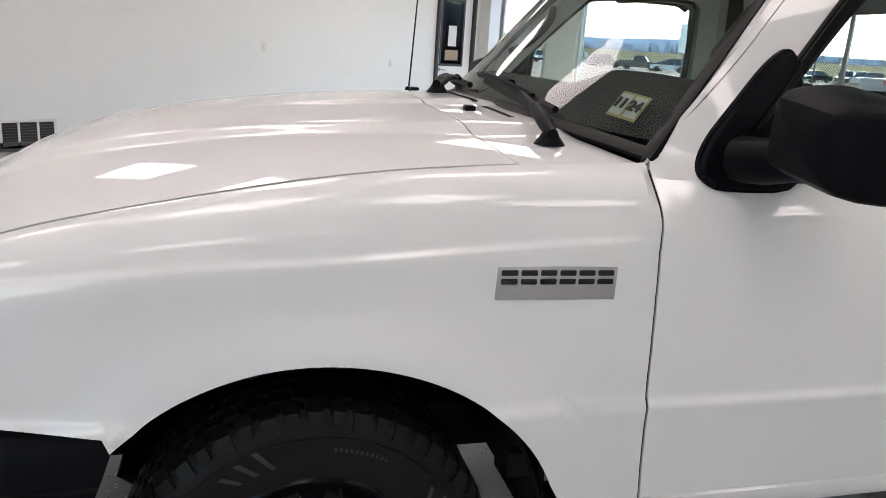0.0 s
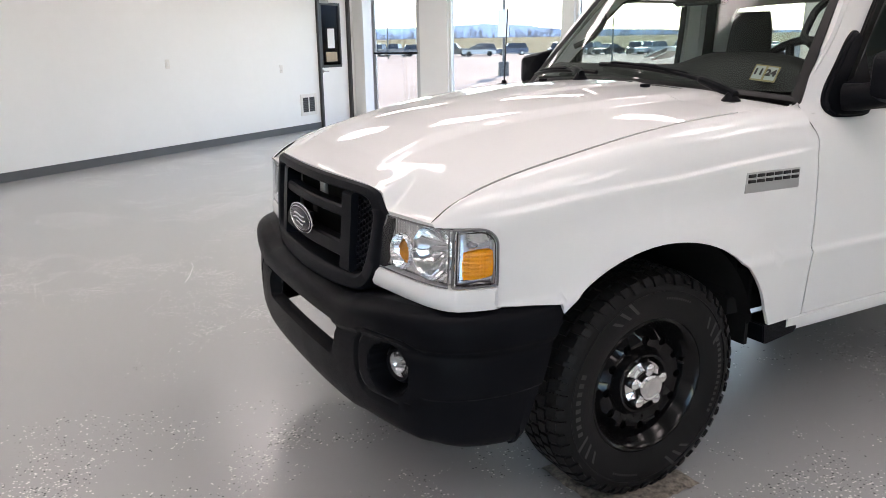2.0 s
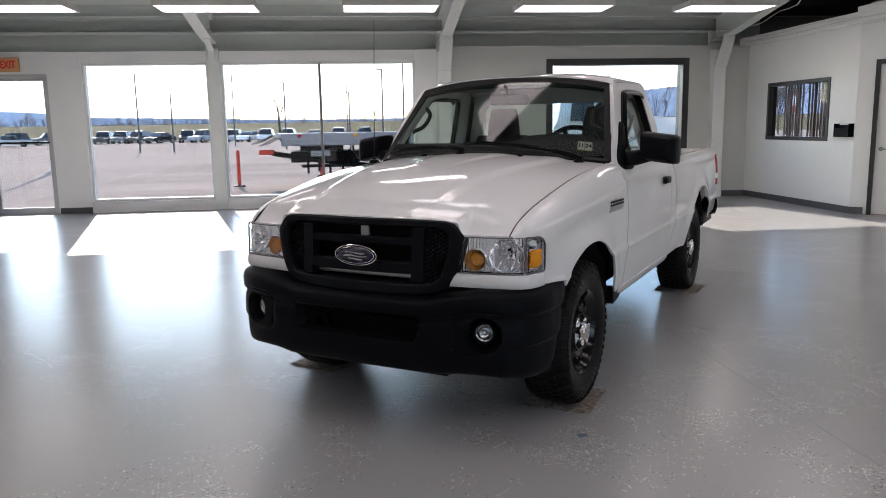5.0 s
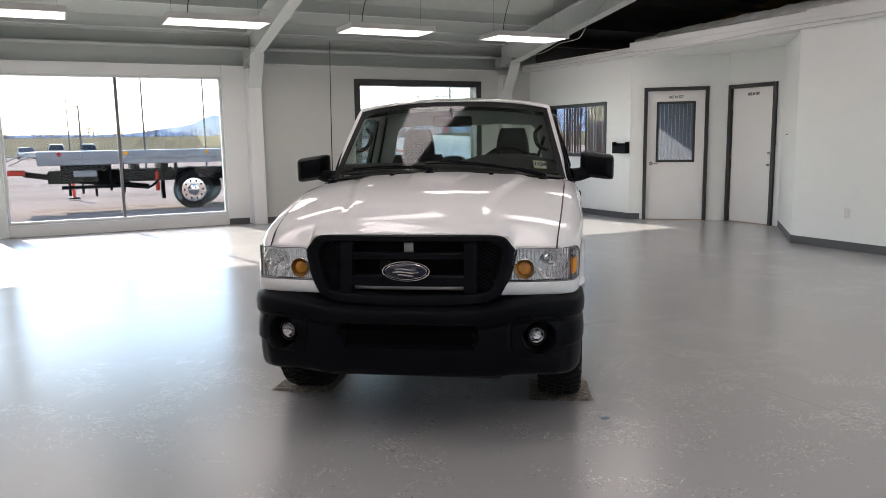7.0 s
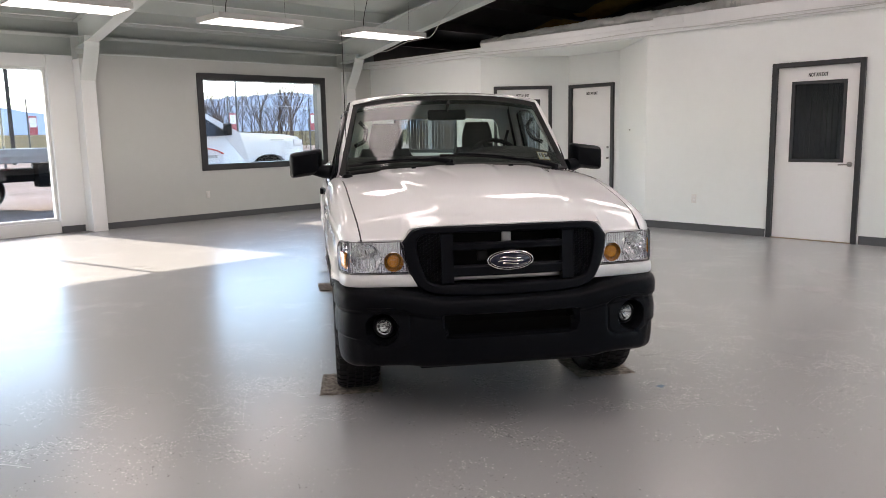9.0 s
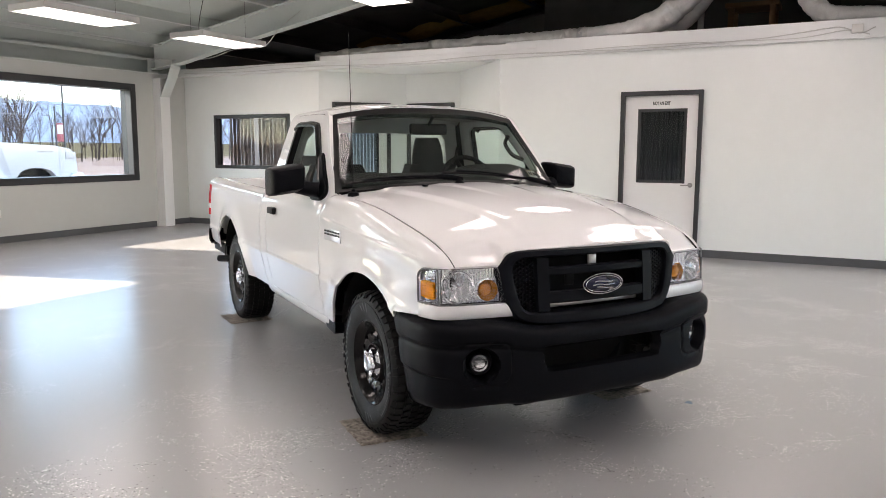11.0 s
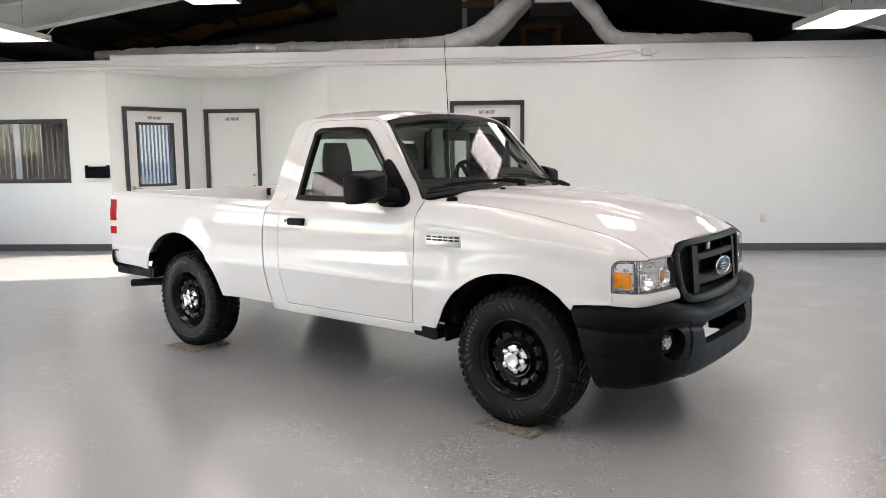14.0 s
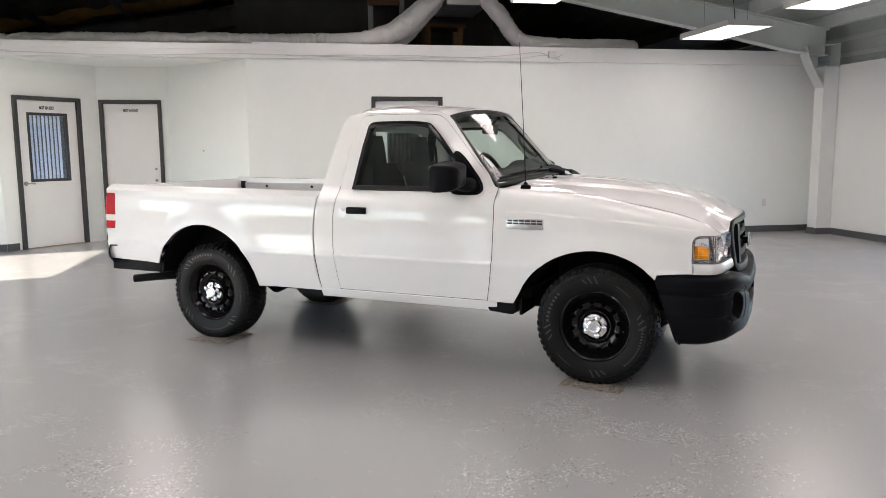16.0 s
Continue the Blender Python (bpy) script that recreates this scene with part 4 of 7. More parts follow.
# marks on the floor
def smear(name, pts, w, label, material=None):
    bm = bmesh.new()
    rng_ = random.Random(len(pts))
    for k, (x, y) in enumerate(pts):
        P = [[(x + dx + rng_.uniform(-.006, .006), y + dy + rng_.uniform(-.006, .006), .0015) for dy in np.linspace(-w[1] / 2, w[1] / 2, 4)] for dx in np.linspace(-w[0] / 2, w[0] / 2, 4)]
        grid(P, bm)
    tagged(part(name, bm, material or M_BASE), label, "floor mark")


smear("floor_debris", [(.533, -.882)], (.05, .035), "small dark scrap on the floor", mat("blue_scrap", (.05, .09, .14), .5, vary=.2))
smear("floor_debris", [(1.28, 3.49), (1.34, 3.42), (1.40, 3.35)], (.09, .02), "thin dark rubber scuff on the floor")
bm = bmesh.new()
for (x0, y0), (x1, y1), w in (((1.79, .81), (1.85, .56), .016), ((1.83, .78), (1.875, .60), .010), ((1.87, .78), (1.92, .65), .008)):
    grid([[(x0 + (x1 - x0) * k - w * math.sin(3.14 * k) / 2, y0 + (y1 - y0) * k, .0016), (x0 + (x1 - x0) * k + w * math.sin(3.14 * k) / 2 + .001, y0 + (y1 - y0) * k, .0016)] for k in np.linspace(0, 1, 10)], bm)
tagged(part("floor_scuff", bm, M_BASE), "dark rubber scuff streaks on the floor", "floor mark")
bm = bmesh.new()
rng = random.Random(8)
P = [[(1.60 + .012 * noise.noise(Vector((y * 2.3, 0, 0))) + dx, y, .0008) for dx in (-.0012 - .0012 * rng.random(), .0012)] for y in np.arange(-3.2, 2.4, .07)]
tagged(part("floor_joint", grid(P, bm), mat("joint_dirt", (.16, .155, .15), .8, vary=.5, vary_scale=3)), "hairline joint in the epoxy floor", "floor joint", kind="structure")
tagged(part("thread", tube([(-2.51, .87, .004), (-2.42, .80, .005), (-2.35, .71, .004), (-2.29, .64, .006), (-2.22, .53, .004)], .0012, 5, smooth_path=16), M_CABLE), "white thread lying on the floor", "thread")
smear("floor_drain", [(1.0, 1.82)], (.10, .05), "small dark floor drain")

# ---- the pickup; its own axes: front axle at 0, nose towards -x ----
truck = tagged(empty("pickup_truck", pose(0.011, -0.007, 0, 0, 0, 55.3)),
               "white regular-cab pickup with black bumper and steel wheels", "pickup truck")

f_base = crv([.30, .36, .44, .56, .66, .684, .700, .80, .92, 1.00, 1.06, 1.10, 1.14, 1.20],
             [.760, .775, .800, .826, .845, .850, .843, .848, .846, .838, .823, .803, .775, .755])
f_taper = crv([-.75, -.64, -.52, -.32, 0, .4, .65, 1.8, 3.3, 3.80], [.165, .105, .062, .045, .028, .018, .004, 0, 0, .014])
f_hood_z = crv([-.68, -.655, -.62, -.58, -.45, -.23, 0, .17, .45, .64], [.893, .908, .935, .957, 1.002, 1.050, 1.092, 1.113, 1.132, 1.139])
f_hood_y = crv([-.68, -.45, -.23, 0, .17, .45, .64], [.684, .703, .714, .722, .728, .736, .742])
ARCH_F, ARCH_R = (0.0, .345, .450, .450), (2.835, .360, .470, .490)


f_door_front = crv([.44, .555, .677, .815, .985, 1.10], [.662, .640, .622, .611, .606, .608])


def flare(x, z):
    out = 0
    for (cx, cz, a, b), amp in ((ARCH_F, .020), (ARCH_R, .024)):
        a = a * 1.085 if x > cx and cx == 0 else a
        q = math.hypot((x - cx) / a, (z - cz) / b)
        dist = (q - 1) * a
        if dist > -.05:
            out += amp * math.exp(-(max(dist, 0) / .085) ** 2) * (1 if z > cz else max(0, 1 - (cz - z) / .25))
    return out


f_crease = crv([-.66, -.45, -.15, .03, .226, .607], [.905, .928, .958, .968, .984, 1.011])


def crease(x, z):
    """A sharp shoulder line along the fender."""
    zc = float(f_crease(x))
    k = smooth01(x, -.62, -.42) * (1 - smooth01(x, .48, .60))
    return .0075 * k * smooth01(z, zc - .10, zc) * (1 - smooth01(z, zc, zc + .014))


def lower_y(x, z):
    return shell_y(x, z) + float(crease(x, z))


def shell_y(x, z):
    y = float(f_base(z)) - float(f_taper(x))
    if x < .66:
        zh, yh = float(f_hood_z(x)), float(f_hood_y(x))
        zs = zh - .15
        if z > zs:
            u = min((z - zs) / .15, 1)
            y0 = float(f_base(zs)) - float(f_taper(x)) + flare(x, zs)
            return yh + (y0 - yh) * (1 - u ** 2.3) ** (1 / 2.3)
    return y + flare(x, z)


def side_y(x, z):
    """Half width of the body; the cab leans in above the belt line."""
    w = float(smooth01(z, 1.03, 1.17)) if x > .595 else float(z > 1.14)
    up = .768 - (z - 1.14) * .28 - .030 * (1 - float(smooth01(x, .62, .82)))
    return up if w >= 1 else lower_y(x, z) * (1 - w) + up * w


def arch_z(x, arch):
    cx, cz, a, b = arch
    a = a * 1.085 if x > cx and arch is ARCH_F else a
    q = 1 - ((x - cx) / a) ** 2
    return cz + b * math.sqrt(q) if q > 0 else -1


def both(build):
    for s in (-1, 1):
        build(s)


def arch_columns(x0, x1, arch, n):
    """Columns close together where the arch is steep."""
    cx, _, a, _ = arch
    inner = [cx - a * math.cos(k) for k in np.linspace(0.03, math.pi - 0.03, n)]
    xs = sorted([x for x in inner if x0 < x < x1] + list(np.linspace(x0, x1, 24)))
    return [xs[0]] + [b for a_, b in zip(xs, xs[1:]) if b - a_ > 1e-4]


# fenders
def lamp_round(x, r=.042):
    """How far the lamp opening's outer upper corner drops at x."""
    d = min(max(x + .5242 + r, 0), r)
    return r - math.sqrt(r * r - d * d)


def fender(s):
    def low(x):
        z = .897 - lamp_round(x) if x < -.5242 else (.690 if x < -.515 else .690 - (x + .515) * .09)
        a = arch_z(x, ARCH_F)
        if x > -.345 and x < .485:
            z = max(a, .40 if x > 0 else 0)
        if x >= .46:
            z = max(.45, a)
        return z
    xs = [-.66, -.64, -.62, -.60, -.58, -.566, -.556, -.548, -.541, -.536, -.532, -.529, -.527, -.5255, -.5245, -.5240, -.516, -.50, -.47, -.44, -.41, -.38, -.36]
    xs += [x for x in arch_columns(-.345, .487, ARCH_F, 80)] + [.50, .52, .55, .58, .607]
    # rows keep to one height above the lamps, so that the skin stays smooth where the front edge drops
    P = []
    for x in xs:
        z0, z1 = low(x), float(f_hood_z(x))
        zc = min(float(f_crease(x)), z1 - .03)
        zc = max(zc, .899)
        up = np.array(list(np.linspace(.897, zc, 7)[:-1]) + [zc + .014 * k / 5 for k in range(5)] + list(np.linspace(zc + .014, z1, 18)))
        w = float(smooth01(x, -.645, -.56))
        zs = list(np.linspace(min(z0, .897), .897, 26)[:-1]) + list(w * up + (1 - w) * np.linspace(.897, z1, len(up)))
        P.append([(x, s * side_y(x, z), z) for z in zs])
    bm = weld(grid(P))
    for v in bm.verts:
        if v.co.x > .46:
            v.co.x += (float(f_door_front(v.co.z)) + .0005 - .607) * smooth01(v.co.x, .46, .607)
    thick(flip_to(bm, (0, 0, .7)), 0.012)
    part("fender", bm, M_PAINT, truck)
    # black splash flap behind the wheel
    bm = bmesh.new()
    P = [[(x, s * (side_y(x, .47) - .012 - d), z) for x, z in ((.480, .449), (.660, .447), (.662, .402), (.648, .388), (.502, .378), (.486, .386))] for d in (0, .10)]
    grid(P, bm, closed_v=True)
    bm.verts.ensure_lookup_table()
    bm.faces.new(bm.verts[:6])
    bm.faces.new(bm.verts[6:][::-1])
    weld(bm)
    bmesh.ops.bevel(bm, geom=bm.edges[:], offset=.004, segments=2, affect="EDGES")
    part("splash_flap", bm, M_BLACK, truck, "black plastic splash flap")
    part("inner_fender", box((.455, min(s * .50, s * .752), .37), (.470, max(s * .50, s * .752), .62)), M_DARK, truck)
    # wheel-well liner
    P = []
    for k in np.linspace(4, 166, 30):
        a = radians(k)
        P.append([(.47 * math.cos(a), s * y, .345 + .47 * math.sin(a)) for y in (.775 if 14 < k < 160 else .74, .70, .55, .42)])
    part("wheel_liner", grid(P), M_DARK, truck, "black wheel-well liner")


both(fender)

# hood
def hood_z(x, y):
    zh, yh = float(f_hood_z(x)), float(f_hood_y(x))
    zc = float(crv([-.75, -.72, -.65, -.446, -.164, .09, .35, .56], [.962, .978, 1.012, 1.083, 1.136, 1.162, 1.177, 1.184])(x))
    u = abs(y) / yh
    z = zh + (zc - zh) * (1 - u ** 2.4)
    # two ridges that open towards the screen, and the raised dome between them
    yr = .33 + .17 * smooth01(x, -.7, .55)
    z += .012 * (1 - smooth01(abs(y), yr - .03, yr + .035)) * smooth01(x, -.72, -.45)
    yc = .10 + .07 * smooth01(x, -.3, .5)
    z += .007 * (1 - smooth01(abs(y), yc - .012, yc + .03)) * smooth01(x, -.2, .25)
    return z


def hood_front(y):
    """The hood's front edge: along the grille's top, then over the headlights."""
    a = abs(y)
    return -.730 + .18 * a * a if a < .44 else -.730 + .18 * .44 ** 2 + (a - .44) * .14


def front_drop(y):
    return .970 - .010 * (abs(y) / .45) ** 3 if abs(y) < .45 else .960 - .056 * smooth01(abs(y), .455, .490)


P = []
for i, u in enumerate(np.linspace(-1, 1, 161)):
    row = []
    for v in np.concatenate([[0, .004, .012, .025], np.linspace(.05, 1, 44)]):
        # the rear edge bows forward at its middle
        xr = .302 + .056 * abs(u) ** 2
        yh0 = float(f_hood_y(-.66)) - .003
        x = hood_front(u * yh0) * (1 - v) + xr * v
        y = u * (float(f_hood_y(x)) - .007)
        z = hood_z(x, y)
        zf = front_drop(y)
        k = smooth01(v, 0, .11)
        z = min(z, zf + (z - zf) * k + .020 * math.sin(math.pi * min(k, 1)) * (1 - k)) if v < .11 else z
        row.append((x, y, z))
    P.append(row)
part("hood", thick(flip_to(grid(P), (0, 0, .5)), .012), M_PAINT, truck)

# cowl between hood and screen
P = []
for u in np.linspace(-1, 1, 49):
    row = []
    for v in np.linspace(0, 1, 12):
        xr = .307 + .056 * abs(u) ** 2
        xw = .500 + .113 * abs(u) ** 2.325
        x = xr + (xw - xr) * v
        y = u * (float(f_hood_y(x)) - .004)
        row.append((x, y, hood_z(min(x, .56), y) - .001 - .006 * smooth01(v, .8, 1)))
    P.append(row)
part("cowl", thick(flip_to(grid(P), (.5, 0, .5)), .01), M_PAINT, truck, "white cowl panel with air slots")
P = [[(.3045 + .056 * abs(u) ** 2 + dx, u * .735, hood_z(.33, u * .735) - .004) for dx in (-.008, .008)] for u in np.linspace(-1, 1, 49)]
part("hood_rear_seal", grid(P), M_SEAL, truck)
slots = bmesh.new()
for y in np.linspace(-.40, .40, 70):
    if abs(abs(y) - .20) > .03:
        for x0 in (.430 + .12 * y * y,):
            box((x0, y - .0014, hood_z(x0, y) - .003), (x0 + .016, y + .0014, hood_z(x0, y) + .0008), bm=slots)
tagged(part("air_slot_rows", slots, M_SEAL, truck, "rows of fine dark air slots"), kind="stuff")
for y in (-.30, .30):
    part("washer_nozzle", box((.375, y - .014, hood_z(.38, y) - .004), (.402, y + .014, hood_z(.38, y) + .011), .005), M_BLACK, truck)


# doors
DOOR_UP = [(.6125, 1.137), (.724, 1.26), (.821, 1.370), (.915, 1.477), (1.005, 1.566), (1.06, 1.592), (1.20, 1.600), (1.45, 1.602), (1.57, 1.598),
           (1.618, 1.565), (1.645, 1.46), (1.668, 1.376), (1.698, 1.228), (1.712, 1.137)]
f_door_rear = crv([.44, .55, .75, .90, 1.10, 1.137], [1.712, 1.722, 1.738, 1.735, 1.715, 1.712])
WINDOW = [(.715, 1.122), (.80, 1.205), (.87, 1.285), (.945, 1.372), (1.05, 1.487), (1.115, 1.538), (1.28, 1.553), (1.48, 1.552), (1.540, 1.530),
          (1.557, 1.46), (1.572, 1.39), (1.598, 1.22), (1.612, 1.122)]


def strip(outer, inner, n, rows, s, inset=0.0):
    A, B = poly_at(outer, n), poly_at(inner, n)
    P = []
    for a, b in zip(A, B):
        row = []
        for k in np.linspace(0, 1, rows):
            x, z = a + (b - a) * k
            row.append((x, s * (side_y(x, z) - inset), z))
        P.append(row)
    return grid(P)


def loop_points(pts, n):
    """A closed loop with its straight bottom edge."""
    A = poly_at(pts, n)
    x1, z1 = A[-1]
    x0, z0 = A[0]
    k = np.linspace(0, 1, 16)[1:-1]
    return np.concatenate([A, np.stack([x1 + (x0 - x1) * k, z1 + (z0 - z1) * k], 1)])


def door(s):
    d = empty("door", parent=truck)
    d["label"] = "white cab door with window and black mirror"
    g = .0025
    P = []
    for z in np.concatenate([np.linspace(.455, .66, 10), np.linspace(.67, .71, 9), np.linspace(.73, 1.112, 26)]):
        x0, x1 = float(f_door_front(z)) + .0055, float(f_door_rear(z)) - .0025
        P.append([(x, s * side_y(x, z), z) for x in np.linspace(x0, x1, 40)])
    # the upper frame joins the panel below the glass
    bm = thick(flip_to(grid(P), (1.1, 0, .8)), .02)
    part("door_skin", bm, M_PAINT, d)
    up = [(x + (g if i < 6 else (-g if i > 8 else 0)), z - (g if 4 < i < 9 else 0)) for i, (x, z) in enumerate(DOOR_UP)]
    up = [(.6135, 1.112)] + up + [(1.710, 1.112)]
    N = 90
    # sample both lines by the same share of their length
    def even(pts):
        A = poly_at(pts, 400)
        L = np.concatenate([[0], np.cumsum(np.hypot(*np.diff(A, axis=0).T))])
        t = np.linspace(0, L[-1], N)
        return np.stack([np.interp(t, L, A[:, 0]), np.interp(t, L, A[:, 1])], 1)
    A, B = even(up), even(WINDOW)
    B[:, 1] = np.where(B[:, 1] < 1.1225, 1.112, B[:, 1])
    P = [[(x, s * side_y(x, z), z) for x, z in (a + (b - a) * k for k in np.linspace(0, 1, 6))] for a, b in zip(A, B)]
    part("window_frame", thick(flip_to(grid(P), (1.15, 0, 1.2)), .03), M_PAINT, d)
    # black surround of the glass
    lp = loop_points(WINDOW, 70)
    c = lp.mean(0)
    inner = c + (lp - c) * np.array([.945, .905])
    outer = c + (lp - c) * np.array([1.012, 1.02])
    P = [[(x, s * (side_y(x, z) + o), z) for (x, z), o in ((a, .003), (a, .012), (b, .010), (b, -.03))] for a, b in zip(outer, inner)]
    part("window_seal", weld(grid(P, closed_u=True)), M_SEAL, d, "black rubber window surround")
    # rain visor along the front and top of the glass
    arc = poly_at(WINDOW[1:9], 50)
    ins = c + (arc - c) * np.array([.93, .86])
    P = [[(x, s * (side_y(x, z) + o), z) for (x, z), o in ((a, .010), (a, .022), (a + (b - a) * .5, .032), (b, .030), (b, .024), (a, .008))] for a, b in zip(arc, ins)]
    part("rain_visor", weld(grid(P)), M_GLOSS, d, "dark smoked rain visor")
    bm = bmesh.new()
    f = bm.faces.new([bm.verts.new((x, s * (side_y(x, z) - .022), z)) for x, z in inner + (lp - inner) * .3])
    pane = part("window_glass", bm, M_CARGLASS, d, smooth=False)
    pane.visible_shadow = False
    # handle
    y0 = side_y(1.56, .98)
    part("handle_recess", box((1.478, min(s * (y0 - .02), s * (y0 + .002)), .940), (1.628, max(s * (y0 - .02), s * (y0 + .002)), 1.008), .012), M_SEAL, d)
    bm = box((1.475, -.0125, .962), (1.622, .0125, 1.006), .011, 3)
    part("door_handle", bm, M_BLACK, d, "black pull handle", m=Matrix.Translation((0, s * (y0 + .014), 0)))
    bm = lathe([(0, .006), (.010, .006), (.012, 0)], 20)
    part("key_lock", bm, M_CHROME, d, "chrome key lock", m=Matrix.Translation((1.655, s * side_y(1.655, .985), .985)) @ Matrix.Diagonal((1, s, 1, 1)))
    # mirror
    mi = empty("mirror", parent=d)
    P = []
    for u in np.linspace(0, 2 * math.pi, 36, endpoint=False):
        cu, su = math.cos(u), math.sin(u)
        e = .24
        px, pz = math.copysign(abs(cu) ** e, cu), math.copysign(abs(su) ** e, su)
        row = []
        for k, (d_, w) in enumerate(((0, .80), (.012, .94), (.03, 1.0), (.075, .99), (.115, .95), (.150, .86), (.172, .70), (.180, .45), (.182, 0))):
            # d_ runs forward from the glass
            yy = .946 + px * .106 * w - (1 - w) * .012
            row.append((.942 - d_, s * yy, 1.212 + pz * .082 * w - .012 * (yy - .946) / .09))
        P.append(row)
    bm = weld(grid(P, closed_u=True), .002)
    part("mirror_housing", bm, M_BLACK, mi)
    bm = plate([rounded(-.078, -.066, .078, .066, .02)], .004, lambda a, b, d_: Vector((.940 + d_, s * (.946 + a), 1.212 + b)))
    part("mirror_glass", bm, M_CHROME, mi, "mirror glass")
    bm = tube([(.78, s * .78, 1.155), (.80, s * .83, 1.160), (.84, s * .90, 1.178)], [.052, .050, .044], 16)
    for v in bm.verts:
        v.co.z = 1.16 + (v.co.z - 1.16) * .85
    part("mirror_arm", bm, M_BLACK, mi)
    tri = [(.700, 1.128), (.716, 1.105), (.742, 1.094), (.925, 1.096), (.932, 1.20), (.928, 1.33), (.905, 1.368), (.870, 1.352), (.825, 1.312), (.765, 1.240), (.722, 1.185)]
    for _ in range(2):
        # corners cut twice into soft curves
        tri = [(a[0] * q + b[0] * (1 - q), a[1] * q + b[1] * (1 - q)) for a, b in zip(tri, tri[1:] + tri[:1]) for q in (.75, .25)]
    P = [[(x, s * (side_y(x, max(z, 1.1)) + o), z) for x, z in tri] for o in (-.01, .020)]
    bm = grid(P, closed_v=True)
    bm.verts.ensure_lookup_table()
    bm.faces.new(bm.verts[len(tri):])
    weld(bm)
    bmesh.ops.bevel(bm, geom=[e for e in bm.edges if len(e.link_faces) == 2 and e.calc_face_angle() > .6 and all(abs(v.co.y) > side_y(v.co.x, max(v.co.z, 1.1)) + .01 for v in e.verts)], offset=.010, segments=3, affect="EDGES")
    part("mirror_base", bm, M_BLACK, mi)


both(door)

# cab: pillars, roof, back wall
CAB_OUT = [(.606, 1.137), (.706, 1.253), (.798, 1.368), (.888, 1.478), (.975, 1.578), (1.04, 1.606), (1.20, 1.614), (1.45, 1.616), (1.62, 1.613),
           (1.722, 1.585), (1.768, 1.48), (1.797, 1.376), (1.832, 1.228), (1.850, 1.137)]


def cab_side(s):
    part("cab_pillar", thick(flip_to(strip(CAB_OUT, DOOR_UP, 120, 5, s), (1.2, 0, 1.2)), .03), M_PAINT, truck)
    P = []
    for z in np.linspace(.43, 1.137, 40):
        x0, x1 = float(f_door_rear(max(z, .44))) + .002, float(crv([.43, .56, .80, .95, 1.137], [1.853, 1.872, 1.882, 1.872, 1.850])(z))
        P.append([(x, s * side_y(x, z), z) for x in np.linspace(x0, x1, 8)])
    part("cab_corner", thick(flip_to(grid(P), (1.2, 0, .8)), .03), M_PAINT, truck)
    P = []
    for x in np.linspace(.60, 1.86, 30):
        zt = .452
        P.append([(x, s * (side_y(x, .455) + o), z) for o, z in ((-.006, zt), (.0, zt - .006), (-.004, .420), (-.022, .392), (-.08, .385))])
    part("rocker_panel", thick(flip_to(grid(P), (1.2, 0, .6)), .01), M_PAINT, truck)
    # fine dark line in the door gap
    A = poly_at(DOOR_UP, 90)
    for name, pts in (("door_gap_seal", [(x, s * (side_y(x, z) - .012), z) for x, z in A]),
                      ("door_gap_seal", [(float(f_door_front(z)) + .002, s * (side_y(float(f_door_front(z)) + .002, z) - .012), z) for z in np.linspace(.45, 1.12, 30)]),
                      ("door_gap_seal", [(float(f_door_rear(z)), s * (side_y(1.72, z) - .012), z) for z in np.linspace(.45, 1.137, 30)]),
                      ("door_gap_seal", [(x, s * (side_y(x, .452) - .012), .4545) for x in np.linspace(.66, 1.715, 20)])):
        part(name, tube(pts, .009, 6), M_SEAL, truck)


both(cab_side)

P = []
for u in np.linspace(-1, 1, 41):
    row = []
    x0 = .925 + .058 * u * u
    for v in np.linspace(0, 1, 30):
        x = x0 + (1.728 - .035 * u * u - x0) * v
        edge = .630 - .012 * smooth01(v, .9, 1)
        zc = 1.640 + .042 * math.sin(math.pi * min(v * 1.15 + .08, 1) * .62) - .045 * smooth01(v, .93, 1)
        ze = 1.585 + .028 * smooth01(v, 0, .10) - .026 * smooth01(v, .90, 1)
        z = ze + (zc - ze) * (1 - abs(u) ** 3.0)
        row.append((x, edge * u, z))
    P.append(row)
part("roof", thick(flip_to(grid(P), (1.3, 0, 1.2)), .03), M_PAINT, truck)


def back_x(z):
    return float(crv([.43, .95, 1.137, 1.228, 1.376, 1.48, 1.60], [1.86, 1.872, 1.850, 1.832, 1.797, 1.768, 1.722])(z))


out = [(-.77, 1.0), (-.775, 1.12), (-.735, 1.25), (-.66, 1.52), (-.60, 1.59), (-.3, 1.615), (.3, 1.615), (.60, 1.59), (.66, 1.52), (.735, 1.25), (.775, 1.12), (.77, 1.0), (.4, .96), (-.4, .96)]
inn = [(-.58, 1.17), (-.60, 1.19), (-.585, 1.25), (-.535, 1.46), (-.50, 1.50), (-.3, 1.51), (.3, 1.51), (.50, 1.50), (.535, 1.46), (.585, 1.25), (.60, 1.19), (.58, 1.17), (.4, 1.16), (-.4, 1.16)]
P = [[(back_x(z), y, z) for y, z in ((a[0] + (b[0] - a[0]) * k, a[1] + (b[1] - a[1]) * k) for k in (0, .5, 1))] for a, b in zip(out, inn)]
part("cab_back", thick(flip_to(grid(P, closed_u=True), (1.2, 0, 1.2)), .03), M_PAINT, truck)
part("cab_back_lower", box((1.83, -.76, .45), (1.855, .76, .98)), M_PAINT, truck)
bm = bmesh.new()
bm.faces.new([bm.verts.new((back_x(z) - .02, y * 1.02, z)) for y, z in inn])
pane = part("rear_window", bm, M_CARGLASS, truck, smooth=False)
pane.visible_shadow = False

